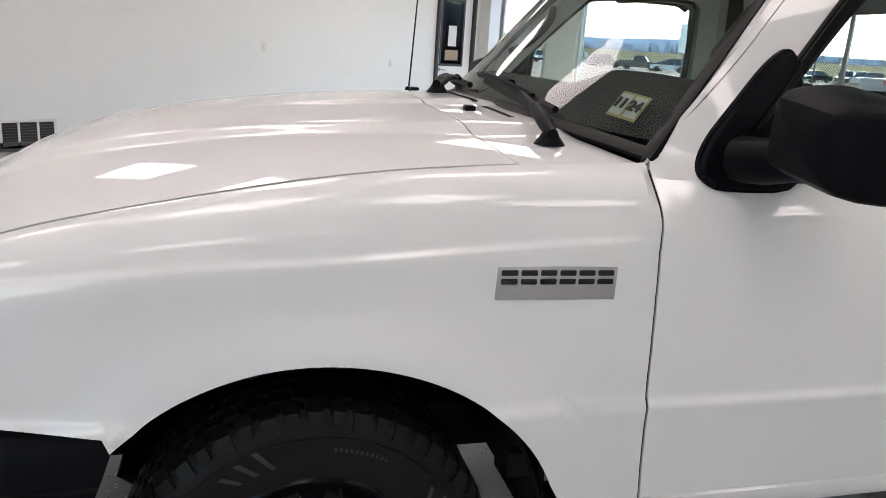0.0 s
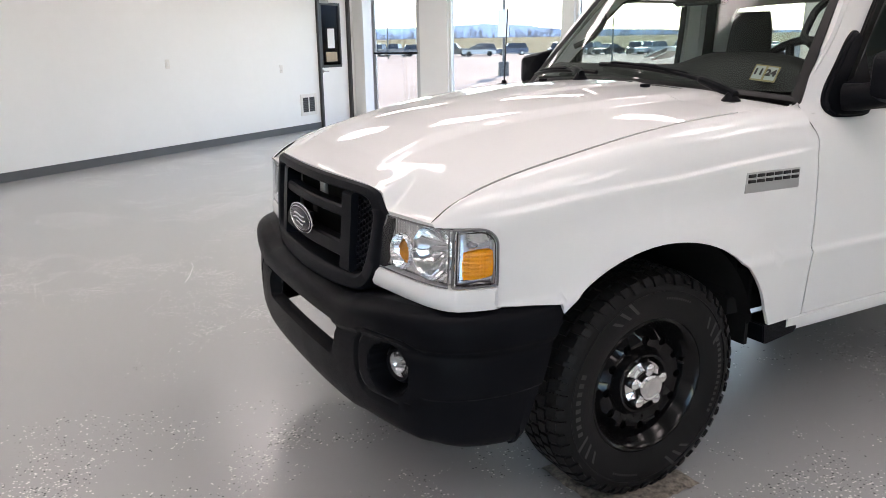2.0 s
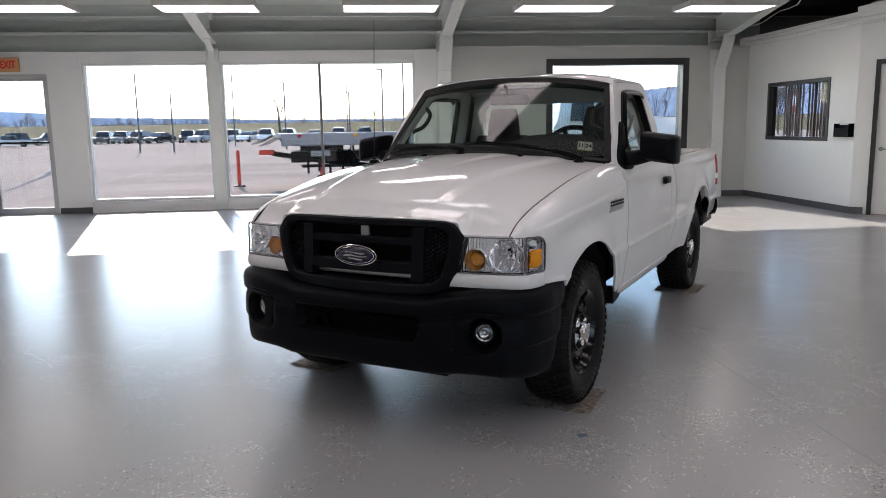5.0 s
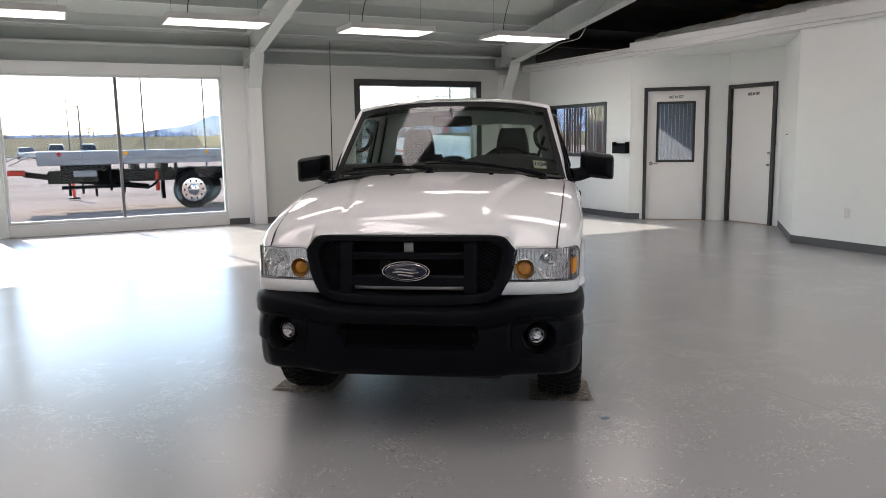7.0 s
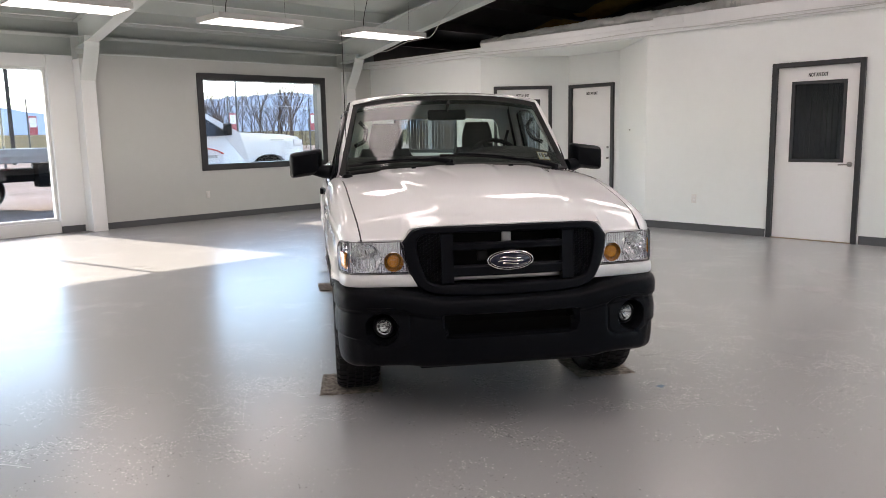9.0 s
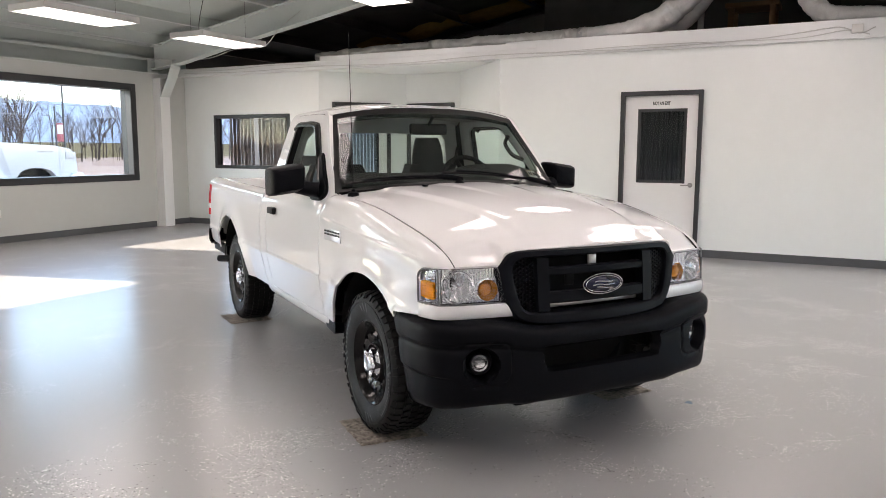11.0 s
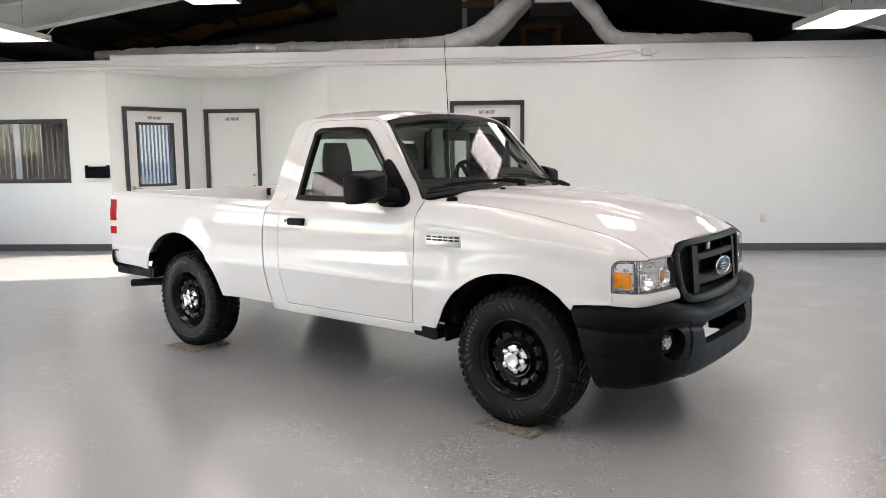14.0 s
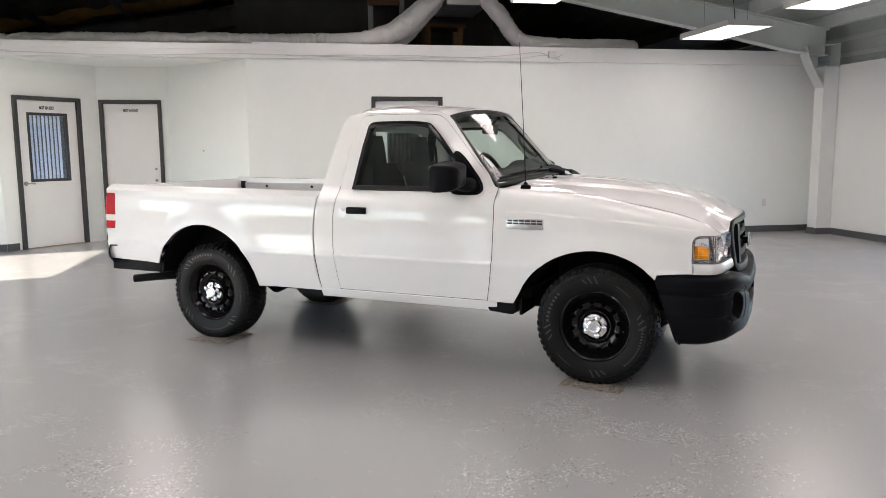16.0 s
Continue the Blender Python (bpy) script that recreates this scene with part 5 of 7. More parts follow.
# windscreen
def screen(u, v, lift=0.0):
    b = Vector((.490 + .130 * abs(u) ** 2.325, .738 * u, 1.190 - .045 * u * u))
    t = Vector((.925 + .055 * abs(u) ** 1.868, .618 * u, 1.634 - .052 * abs(u) ** 2.5))
    p = b.lerp(t, v)
    n = Vector((-.77, .25 * u, .64)).normalized()
    return p + n * (.003 * math.sin(math.pi * v) * (1 - .85 * u * u) + lift)


bm = grid([[screen(u, v, -.004) for v in np.linspace(0, 1, 13)] for u in np.linspace(-1, 1, 31)])
pane = part("windscreen", bm, M_CARGLASS, truck, "lightly green windscreen glass")
pane.visible_shadow = False
edge = [(u, 0) for u in np.linspace(-1, 1, 30)] + [(1, v) for v in np.linspace(0, 1, 16)][1:] + [(u, 1) for u in np.linspace(1, -1, 30)][1:] + [(-1, v) for v in np.linspace(1, 0, 16)][1:-1]
P = []
for u, v in edge:
    ui, vi = u * .955, .045 + v * .90
    P.append([screen(u * 1.005, v * 1.015 - .006, -.012), screen(u * 1.004, v * 1.01 - .005, .005), screen(u * .985, .012 + v * .975, .004), screen(ui, vi, -.007)])
part("screen_surround", weld(grid(P, closed_u=True)), M_SEAL, truck, "black screen surround")
bm = bmesh.new()
grid([[screen(u, v, -.007) for v in (.885, .94, .99)] for u in np.linspace(-.96, .96, 21)], bm)
part("sun_band", bm, glass("shade_band", (.25, .32, .30), see=.5), truck, "dark tinted band along the glass top")

# inspection stickers inside the screen
st = empty("inspection_sticker", parent=truck)
for u0, u1, col, dark in ((-.865, -.820, M_STICKER, True), (-.810, -.765, M_STICKER, False)):
    bm = grid([[screen(u, v, -.009) for v in (.115, .225)] for u in (u0 - .006, u1 + .006)])
    part("sticker_border", bm, M_GOLD, st)
    bm = grid([[screen(u, v, -.0075) for v in (.125, .215)] for u in (u0, u1)])
    part("sticker_face", bm, col, st)


for text, uc in (("11", -.7875), ("24", -.8425)):
    p = screen(uc, .17, -.0045)
    ex = (screen(uc - .01, .125) - screen(uc + .01, .125)).normalized()
    ey = (screen(uc, .135) - screen(uc, .115)).normalized()
    ey = (ey - ex * ey.dot(ex)).normalized()
    m4 = Matrix((ex, ey, ex.cross(ey))).transposed().to_4x4()
    m4.translation = p
    lettering("sticker_number", text, .034, M_INK, st, m4)

# wipers
def wiper(fx, py, u0, u1, v0, v1):
    w = empty("wiper", parent=truck)
    foot = Vector((fx, py, hood_z(fx, py) - .002))
    bm = lathe([(0, .030), (.014, .028), (.020, .016), (.028, .006), (.032, 0)], 20, "z")
    part("wiper_pivot", bm, M_BLACK, w, m=Matrix.Translation(foot))
    a, b = screen(u0, v0, .020), screen(u1, v1, .020)
    mid = a.lerp(b, .5)
    top = foot + Vector((0, 0, .024))
    d = mid - top
    bm = tube([top - d.normalized() * .02, top + d * .12 + Vector((0, 0, .008)), top + d * .34 + Vector((0, 0, .016)), top + d * .36 + Vector((0, 0, .016)), top + d * .75 + Vector((0, 0, .014)), mid + Vector((-.010, 0, .010))],
              [.012, .017, .014, .008, .006, .006], 10, smooth_path=24)
    part("wiper_arm", bm, M_BLACK, w)
    part("arm_clip", tube([mid - (b - a) * .07 + Vector((-.012, 0, .012)), mid + (b - a) * .07 + Vector((-.012, 0, .012))], .012, 8), M_BLACK, w)
    pts = [screen(u0 + (u1 - u0) * k, v0 + (v1 - v0) * k, .010 + .010 * (1 - (2 * k - 1) ** 2)) for k in np.linspace(0, 1, 14)]
    part("wiper_blade", tube(pts, .009, 6), M_SEAL, w)
    part("wiper_rail", tube([p + Vector((-.007, 0, .009)) for p in pts[2:-2]], .006, 6), M_BLACK, w)


wiper(.468, -.605, -.60, .16, .055, .125)
wiper(.405, .075, .14, .93, .055, .085)

# aerial
an = empty("aerial", parent=truck)
ax = Vector((.455, .695, hood_z(.455, .695) - .004))
part("aerial_base", lathe([(0, .040), (.010, .038), (.013, .026), (.027, .022), (.031, .010), (.033, 0)], 24, "z"), M_BLACK, an, m=Matrix.Translation(ax))
part("aerial_mast", tube([ax + Vector((0, 0, .02)), ax + Vector((.02, .0, .42)), ax + Vector((.045, 0, .86))], [.0032, .0024, .0016], 6), M_SEAL, an)

# ---- nose ----
NOSE = crv([0, .12, .30, .43, .55, .66, .72, .755, .775, .787, .795], [-.742, -.739, -.726, -.708, -.692, -.672, -.652, -.625, -.575, -.522, -.45])


NOSE_PATH = [(y, float(NOSE(y))) for y in list(np.linspace(.40, .70, 16)) + list(np.linspace(.71, .7866, 22))]
# white strip below the lamps
for s in (-1, 1):
    P = []
    for y, x in NOSE_PATH:
        zt, zb = .742, .685
        P.append([(x + .03, s * (y - .01), zt + .002), (x - .004, s * y, zt), (x - .010, s * (y + .001), .73), (x - .012, s * (y + .002), .70), (x - .004, s * y, zb), (x + .04, s * (y - .02), zb - .004)])
    P.append([(p[0] + .006, p[1] - s * .030, p[2]) for p in P[-1]])
    part("lamp_filler_panel", weld(flip_to(grid(P), (0, 0, .7))), M_PAINT, truck, "white panel under the lamps")


def lamp_grid(ys, z0, z1, s, off, nz=6, slant=0.0):
    P = []
    for i, y in enumerate(ys):
        x = float(NOSE(y))
        row = []
        for k in np.linspace(0, 1, nz):
            z = z0 + (z1 - z0) * k
            yy = y + slant * k * (1 - i / (len(ys) - 1))
            xx = float(NOSE(yy)) + off + .05 * (z - z0)
            row.append((xx, s * (yy - (off * .7 if yy > .74 else 0)), z))
        P.append(row)
    return P


def headlight(s):
    h = empty("headlight", parent=truck)
    h["label"] = "clear headlight with amber indicator bulb"
    ys = np.linspace(.438, .735, 24)
    lens = part("headlight_lens", flip_to(grid(lamp_grid(ys, .746, .896, s, -.006, 8, .062)), (0, 0, .8)), M_LENS, h, "clear lens")
    lens.visible_shadow = False
    # bright back with two bowls sunk into it
    P = []
    for i, y in enumerate(np.linspace(.440, .733, 130)):
        row = []
        for k in np.linspace(0, 1, 64):
            z = .750 + .141 * k
            yy = y + .060 * k * (1 - i / 129)
            depth = .020
            for cy, cz, r, d in ((.662, .820, .066, .062), (.535, .800, .044, .040)):
                q = math.hypot(yy - cy, z - cz) / r
                if q < 1:
                    depth = .022 + d * (1 - q * q)
                elif q < 1.08:
                    depth = .012
            flute = .0016 * math.sin(yy * 520) if depth == .020 else (.0010 * math.sin(z * 640) if yy < .58 else .0008 * math.sin(yy * 300))
            row.append((float(NOSE(yy)) + depth + flute + .05 * (z - .75), s * yy, z))
        P.append(row)
    part("reflector", flip_to(grid(P), (.5, 0, .8)), M_REFLECT, h, "chrome reflector", sharp=50)
    rim = [(y, .746) for y in np.linspace(.433, .738, 14)] + [(.738, z) for z in np.linspace(.76, .895, 6)] + [(y, .896) for y in np.linspace(.72, .50, 10)] + [(.497 - .062 * k, .89 - .14 * k) for k in np.linspace(0, 1, 6)]
    P = [(float(NOSE(y)) - .002 + .05 * (z - .75), s * y, z) for y, z in rim]
    part("lamp_rim", tube(P + P[:1], .0022, 6), M_LAMPRIM, h, "grey rim")
    part("bulb", lathe([(0, -.02), (.012, -.018), (.014, 0), (.010, .03)], 16, "x", None), M_CHROME, h, m=Matrix.Translation((float(NOSE(.655)) + .045, s * .655, .824)))
    bm = lathe([(0, -.014), (.006, -.0137), (.012, -.0125), (.018, -.0105), (.024, -.007), (.028, -.002), (.030, .003), (.026, .014)], 36, "x")
    for v in bm.verts:
        v.co.x += .0010 * math.sin(v.co.y * 1100)
    part("indicator_lens", bm, M_AMBERDIM, h, "ribbed amber indicator", m=Matrix.Translation((float(NOSE(.535)) + .034, s * .535, .800)))
    # corner lamp
    c = empty("corner_lamp", parent=truck)
    c["label"] = "amber corner lamp in a clear lens"
    ny = np.linspace(.74, .79, 200)
    nx = np.array([float(NOSE(y)) for y in ny])

    def at(x, z, inside):
        """A point of the lamp, set in square to the body's outline."""
        y, y2 = float(np.interp(x, nx, ny)), float(np.interp(x + .002, nx, ny))
        d = math.hypot(.002, y2 - y)
        w = float(smooth01(x, -.62, -.56))
        y += (side_y(x, z) - side_y(x, .75)) * w
        return (x + (y2 - float(np.interp(x, nx, ny))) / d * inside + .05 * (z - .746) * (1 - w), s * (y - .002 / d * inside), z)

    def loop(gap):
        x0, x1, z0, r = -.6365 + gap, -.5255 - gap, .747 + gap, .042 - gap
        zt = .8955 - gap
        return ([(x, z0) for x in np.linspace(x0, x1, 14)] + [(x1, z) for z in np.linspace(z0 + .01, zt - r, 8)]
                + [(x1 - r + r * math.cos(a), zt - r + r * math.sin(a)) for a in np.linspace(.15, math.pi / 2, 9)]
                + [(x, zt) for x in np.linspace(x1 - r - .008, x0, 6)] + [(x0, z) for z in np.linspace(zt - .01, z0 + .01, 8)])

    xs = np.concatenate([np.linspace(-.637, -.575, 12), np.linspace(-.570, -.526, 14)])

    def face(inside, ripple=0.0):
        return [[at(x, z, inside + ripple * math.sin(z * 260) * math.sin(x * 90)) for z in np.linspace(.747, .8955 - lamp_round(x), 14)] for x in xs]
    lens = part("corner_lens", flip_to(grid(face(-.001)), (0, 0, .8)), M_LENS, c, "clear lens")
    lens.visible_shadow = False
    part("corner_reflector", flip_to(grid(face(.020, .002)), (.3, 0, .8)), M_REFLECT, c, "chrome reflector")

    def insert(inside, bulge):
        rows = []
        for p in np.linspace(-1, 1, 33):
            row = []
            for q in np.linspace(-1, 1, 35):
                pp, qq = p * math.sqrt(1 - .14 * q * q), q * math.sqrt(1 - .14 * p * p)
                x, z = -.575 + .040 * pp, .803 + .036 * qq + .004 * pp
                o = inside - bulge * (1 - pp * pp) * (1 - qq * qq) + .0007 * math.sin(z * 620) + .0012 * (math.sin(pp * 6) > .6)
                row.append(at(x, z, o))
            rows.append(row)
        return rows
    bm = grid(insert(.010, .006))
    grid(insert(.019, 0), bm)
    part("amber_reflector", weld(bm), M_AMBER, c, "amber insert")
    x, y, z = at(-.588, .852, .012)
    part("bulb", lathe([(0, -.016), (.006, -.013), (.008, -.004), (.006, .006), (.004, .012)], 14, "x"), M_FOG, c, "small clear bulb", m=Matrix.Translation((x, y, z)))
    P = [at(x, z, .001) for x, z in loop(.001)]
    part("corner_rim", tube(P + P[:1], .0034, 8), M_LAMPRIM, c, "grey rim")
    P = [at(x, z, .000) for x, z in loop(.0085)]
    part("corner_seal", tube(P + P[:1], .0014, 6), M_SEAL, c, "thin dark inner line")
    # dark pocket behind the lamps
    P = [[(float(NOSE(y)) + d, s * (y - d * .3), z) for z in (.735, .905)] for y in np.linspace(.42, .775, 10) for d in (.13,)]
    part("lamp_pocket", grid(P), M_DARK, truck)


both(headlight)

# grille
grille = empty("grille", parent=truck)
grille["label"] = "matt black plastic grille with oval emblem"


def gx(y, z):
    return -.752 + .21 * y * y + .09 * (z - .80)


OUTER = [(0, .966), (.20, .966), (.40, .963), (.452, .948), (.480, .915), (.500, .880), (.485, .80), (.455, .72), (.430, .685), (.385, .655), (.30, .638), (.15, .630), (0, .628)]
INNER = [(0, .930), (.19, .930), (.34, .930), (.395, .924), (.420, .905), (.428, .875), (.416, .80), (.395, .735), (.380, .712), (.350, .698), (.28, .693), (.14, .690), (0, .690)]
half_o, half_i = poly_at(OUTER, 49), poly_at(INNER, 49)
ring_o = np.concatenate([half_o, (half_o * [-1, 1])[::-1][1:-1]])
ring_i = np.concatenate([half_i, (half_i * [-1, 1])[::-1][1:-1]])
P = []
for a, b in zip(ring_o, ring_i):
    row = []
    for k, d in ((0, .045), (.0, .012), (.08, .002), (.22, -.006), (.78, -.008), (.93, -.003), (1, .006), (1, .060)):
        y, z = a + (b - a) * k
        row.append((gx(y, z) + d, y, z))
    P.append(row)
part("grille_frame", flip_to(grid(P, closed_u=True), (0, 0, .8)), M_GRILLE, grille)


def gbar(y0, y1, z0, z1, proud, depth, n=14):
    P = []
    for y in np.linspace(y0, y1, n):
        r = .006
        loop = [(z0, depth), (z0, r - proud), (z0 + r, -proud), (z1 - r, -proud), (z1, r - proud), (z1, depth)]
        P.append([(gx(y, z) + d, y, z) for z, d in loop])
    bm = grid(P, closed_v=True)
    bm.verts.ensure_lookup_table()
    bm.faces.new(bm.verts[:6])
    bm.faces.new(bm.verts[-6:])
    return weld(bm)


for z0, z1 in ((.848, .882), (.728, .776)):
    part("grille_bar", gbar(-.29, .29, z0, z1, .0, .04), M_GRILLE, grille)
for s in (-1, 1):
    part("grille_post", gbar(min(s * .262, s * .318), max(s * .262, s * .318), .694, .928, .004, .045, 5), M_GRILLE, grille)
    # honeycomb in the side slots
    hc = bmesh.new()
    for i in range(7):
        for j in range(13):
            y = .325 + i * .0150
            z = .705 + j * .0175 + (.00875 if i % 2 else 0)
            if y < .42 and z < .925 and y < .43 - max(0, .76 - z) * .6:
                n = 6
                o = [(y + .0098 * math.cos(radians(60 * k)), z + .0098 * math.sin(radians(60 * k))) for k in range(n)]
                q = [(y + .0070 * math.cos(radians(60 * k)), z + .0070 * math.sin(radians(60 * k))) for k in range(n)]
                grid([[(gx(a, b) + .018, s * a, b), (gx(a, b) + .018, s * c_, d_), (gx(a, b) + .030, s * c_, d_)] for (a, b), (c_, d_) in zip(o, q)], hc, closed_u=True)
    part("honeycomb", hc, M_GRILLE, grille, "honeycomb mesh")
# what shows behind the grille
part("radiator", box((-.62, -.44, .60), (-.60, .44, .95)), M_DARK, grille, "dark radiator core")
part("crossbar", box((-.70, -.30, .700), (-.68, .30, .722), .006), M_BADGE, grille, "grey painted crossbar")
part("hood_latch", box((-.70, -.022, .86), (-.685, .022, .925), .005), M_BADGE, grille, "grey hood latch")
part("latch_bracket", box((-.69, .09, .79), (-.675, .14, .84), .006), M_CABIN, grille)
em = empty("emblem", parent=grille)
em["label"] = "chrome-edged dark oval emblem"
em.matrix_basis = Matrix.Translation((gx(0, .80) - .020, 0, .802))
part("emblem_plate", lathe([(0, .008), (.88, .008), (.92, .004), (.93, 0)], 48, "x"), M_NAVY, em, "dark blue oval")
for ob in em.children:
    ob.matrix_basis = Matrix.Rotation(radians(180), 4, "Z") @ Matrix.Diagonal((1, .108, .045, 1))
part("emblem_rim", tube([(-.004, .108 * math.cos(a), .045 * math.sin(a)) for a in np.linspace(0, 2 * math.pi, 49)], .0030, 8), M_CHROME, em, "chrome rim")
part("emblem_inner_rim", tube([(-.008, .096 * math.cos(a), .036 * math.sin(a)) for a in np.linspace(0, 2 * math.pi, 49)], .0016, 6), M_CHROME, em)
# plain stripes in place of the maker's script
for z, w in ((.010, .050), (-.004, .060), (-.017, .036)):
    pts = [(-.009, y, z + .0025 * math.sin(y * 60)) for y in np.linspace(-w, w, 25)]
    part("emblem_stripe", tube(pts, .0030, 6), M_CHROME, em, "plain chrome stripe")
part("emblem_foot", box((-.002, -.03, -.02), (.03, .03, .02)), M_GRILLE, em)

# ---- front bumper ----
bumper = empty("front_bumper", parent=truck)
bumper["label"] = "matt black plastic bumper with fog lamps"
BUMP = [(0, -.815), (.15, -.813), (.32, -.806), (.48, -.790), (.60, -.764), (.70, -.718), (.765, -.654), (.800, -.565), (.812, -.48), (.812, -.39), (.808, -.33)]
bp_half = poly_at(BUMP, 400)
bl = np.concatenate([[0], np.cumsum(np.hypot(*np.diff(bp_half, axis=0).T))])
BLEN = bl[-1]


def bump_at(t):
    """Place and outward way in plan, t metres from the middle."""
    a = abs(t)
    y, x = np.interp(a, bl, bp_half[:, 0]), np.interp(a, bl, bp_half[:, 1])
    y2, x2 = np.interp(min(a + .004, BLEN), bl, bp_half[:, 0]), np.interp(min(a + .004, BLEN), bl, bp_half[:, 1])
    y1, x1 = np.interp(max(a - .004, 0), bl, bp_half[:, 0]), np.interp(max(a - .004, 0), bl, bp_half[:, 1])
    d = np.array([y2 - y1, x2 - x1])
    d = d / np.hypot(*d)
    nx, ny = -d[0], d[1]
    return float(x), float(y) * (1 if t >= 0 else -1), float(nx), float(-(-ny)) * (1 if t >= 0 else -1)


b_off = crv([0, .03, .08, .16, .30, .52, .60, .66, .70, .73, .76, .86, .93, .97, 1.0], [-.055, -.026, -.010, -.003, 0, .002, .000, -.004, -.010, -.004, .004, .006, .000, -.014, -.05])
P = []
TS = np.concatenate([np.linspace(-BLEN, -.70, 26), np.linspace(-.69, -.44, 34), np.linspace(-.43, -.36, 5), np.linspace(-.352, -.315, 8), np.linspace(-.30, .30, 33), np.linspace(.315, .352, 8), np.linspace(.36, .43, 5), np.linspace(.44, .69, 34), np.linspace(.70, BLEN, 26)])
VS = np.concatenate([np.linspace(0, .12, 6), np.linspace(.15, .30, 6), np.linspace(.32, .68, 34), np.linspace(.69, .80, 12), np.linspace(.83, 1.0, 10)])
for t in TS:
    x, y, nx, ny = bump_at(t)
    a = abs(t)
    zt = .655 + .027 * smooth01(a, .36, .62)
    zt -= .018 * (1 - smooth01(a, .30, .46))
    zb = .304 + .010 * smooth01(a, .40, .50) - .027 * smooth01(a, .56, .90)
    row = []
    for v in VS:
        z = zb + (zt - zb) * v
        o = float(b_off(v)) * (1 - .35 * smooth01(a, .75, 1.1))
        # the middle opening
        sl = .325 - max(0, .50 - z) * .5
        q = (1 - smooth01(a, sl - .010, sl + .006)) * smooth01(z, .447, .461) * (1 - smooth01(z, .552, .566))
        o -= .040 * q
        # fog-lamp pockets
        fr = math.hypot((a - .612) / .076, (z - .500) / .072)
        q2 = 1 - smooth01(fr, .86, 1.04)
        o -= .070 * q2
        # raised panel round the pocket
        o -= .006 * (1 - smooth01(abs((abs((a - .60) / .125) ** 4 + abs((z - .505) / .092) ** 4) ** .25 - 1), .02, .07))
        # step line along the side
        o -= .009 * smooth01(a, .70, .76) * (1 - smooth01(z, .440 + .02 * (a - .75), .452 + .02 * (a - .75)))
        # trailing edge leans
        xs = x
        if a > .98:
            k = smooth01(a, .98, BLEN)
            xs = x - k * (.655 - z) * .34 * (1 if z < .655 else 0)
        row.append((xs + nx * o, y + ny * o, z))
    P.append(row)
bm = grid(P)
bmesh.ops.delete(bm, geom=[f for f in bm.faces if abs(f.calc_center_median().y) < .305 and .461 < f.calc_center_median().z < .550], context="FACES")
part("bumper_shell", thick(flip_to(bm, (0, 0, .5)), .006), M_BLACK, bumper)
# ledge between shell and grille
P = []
for t in np.linspace(-BLEN, BLEN, 70):
    x, y, nx, ny = bump_at(t)
    a = abs(t)
    zt = .655 + .027 * smooth01(a, .36, .62) - .018 * (1 - smooth01(a, .30, .46))
    P.append([(x - nx * .05, y - ny * .05, zt), (x - nx * .09, y - ny * .085, zt + .004), (x - nx * .19, y - ny * .14, zt + .006)])
part("bumper_ledge", grid(P), M_BLACK, bumper)
# dark bar put in for the shade inside the bumper opening
part("opening_shade", box((-.66, -.34, .55), (-.60, .34, .62)), M_DARK, bumper)
part("lower_valance", box((-.745, -.43, .296), (-.66, .43, .318), .008), M_BLACK, bumper, "thin black lower lip")
for s in (-1, 1):
    t = s * .612
    x, y, nx, ny = bump_at(t)
    turn = math.atan2(ny, -nx)
    fl = empty("fog_lamp", Matrix.Translation((x - nx * .062, y - ny * .062, .502)) @ Matrix.Rotation(-turn, 4, "Z"), bumper)
    fl["label"] = "round clear fog lamp"
    part("fog_reflector", lathe([(0, -.006), (.007, -.008), (.009, .006), (.020, .002), (.030, -.006), (.037, -.016), (.045, -.016), (.048, 0)], 28, "x"), M_FOG, fl, "dull metal reflector", sharp=60)
    ln = part("fog_lens", lathe([(0, -.028), (.02, -.026), (.036, -.020), (.043, -.014)], 28, "x"), M_LENS, fl, "clear lens")
    ln.visible_shadow = False
    part("fog_bezel", lathe([(.036, -.016), (.044, -.021), (.054, -.010), (.058, .01)], 28, "x"), M_BLACK, fl)
# dark works behind the bumper
part("front_frame", boxes(((-.66, -.47, .44), (-.30, -.38, .56)), ((-.66, .38, .44), (-.30, .47, .56)), ((-.46, -.38, .43), (-.34, .38, .58)), bevel=.01), M_DARK, truck, "dark frame ends and cross member")
# added plate: hides the bright floor so the opening looks dark from ahead
part("undershield", thick(grid([[(x, y, z) for x, z in ((-.37, .45), (-.30, .40), (-.20, .28), (-.12, .20), (.10, .195))] for y in np.linspace(-.56, .56, 9)]), .012), M_DARK, truck, "dark undershield ahead of the axle, added to darken the bumper opening")

# ---- load bed ----
def bed_top(x):
    return 1.098 + .026 * (x - 1.89) / 1.9


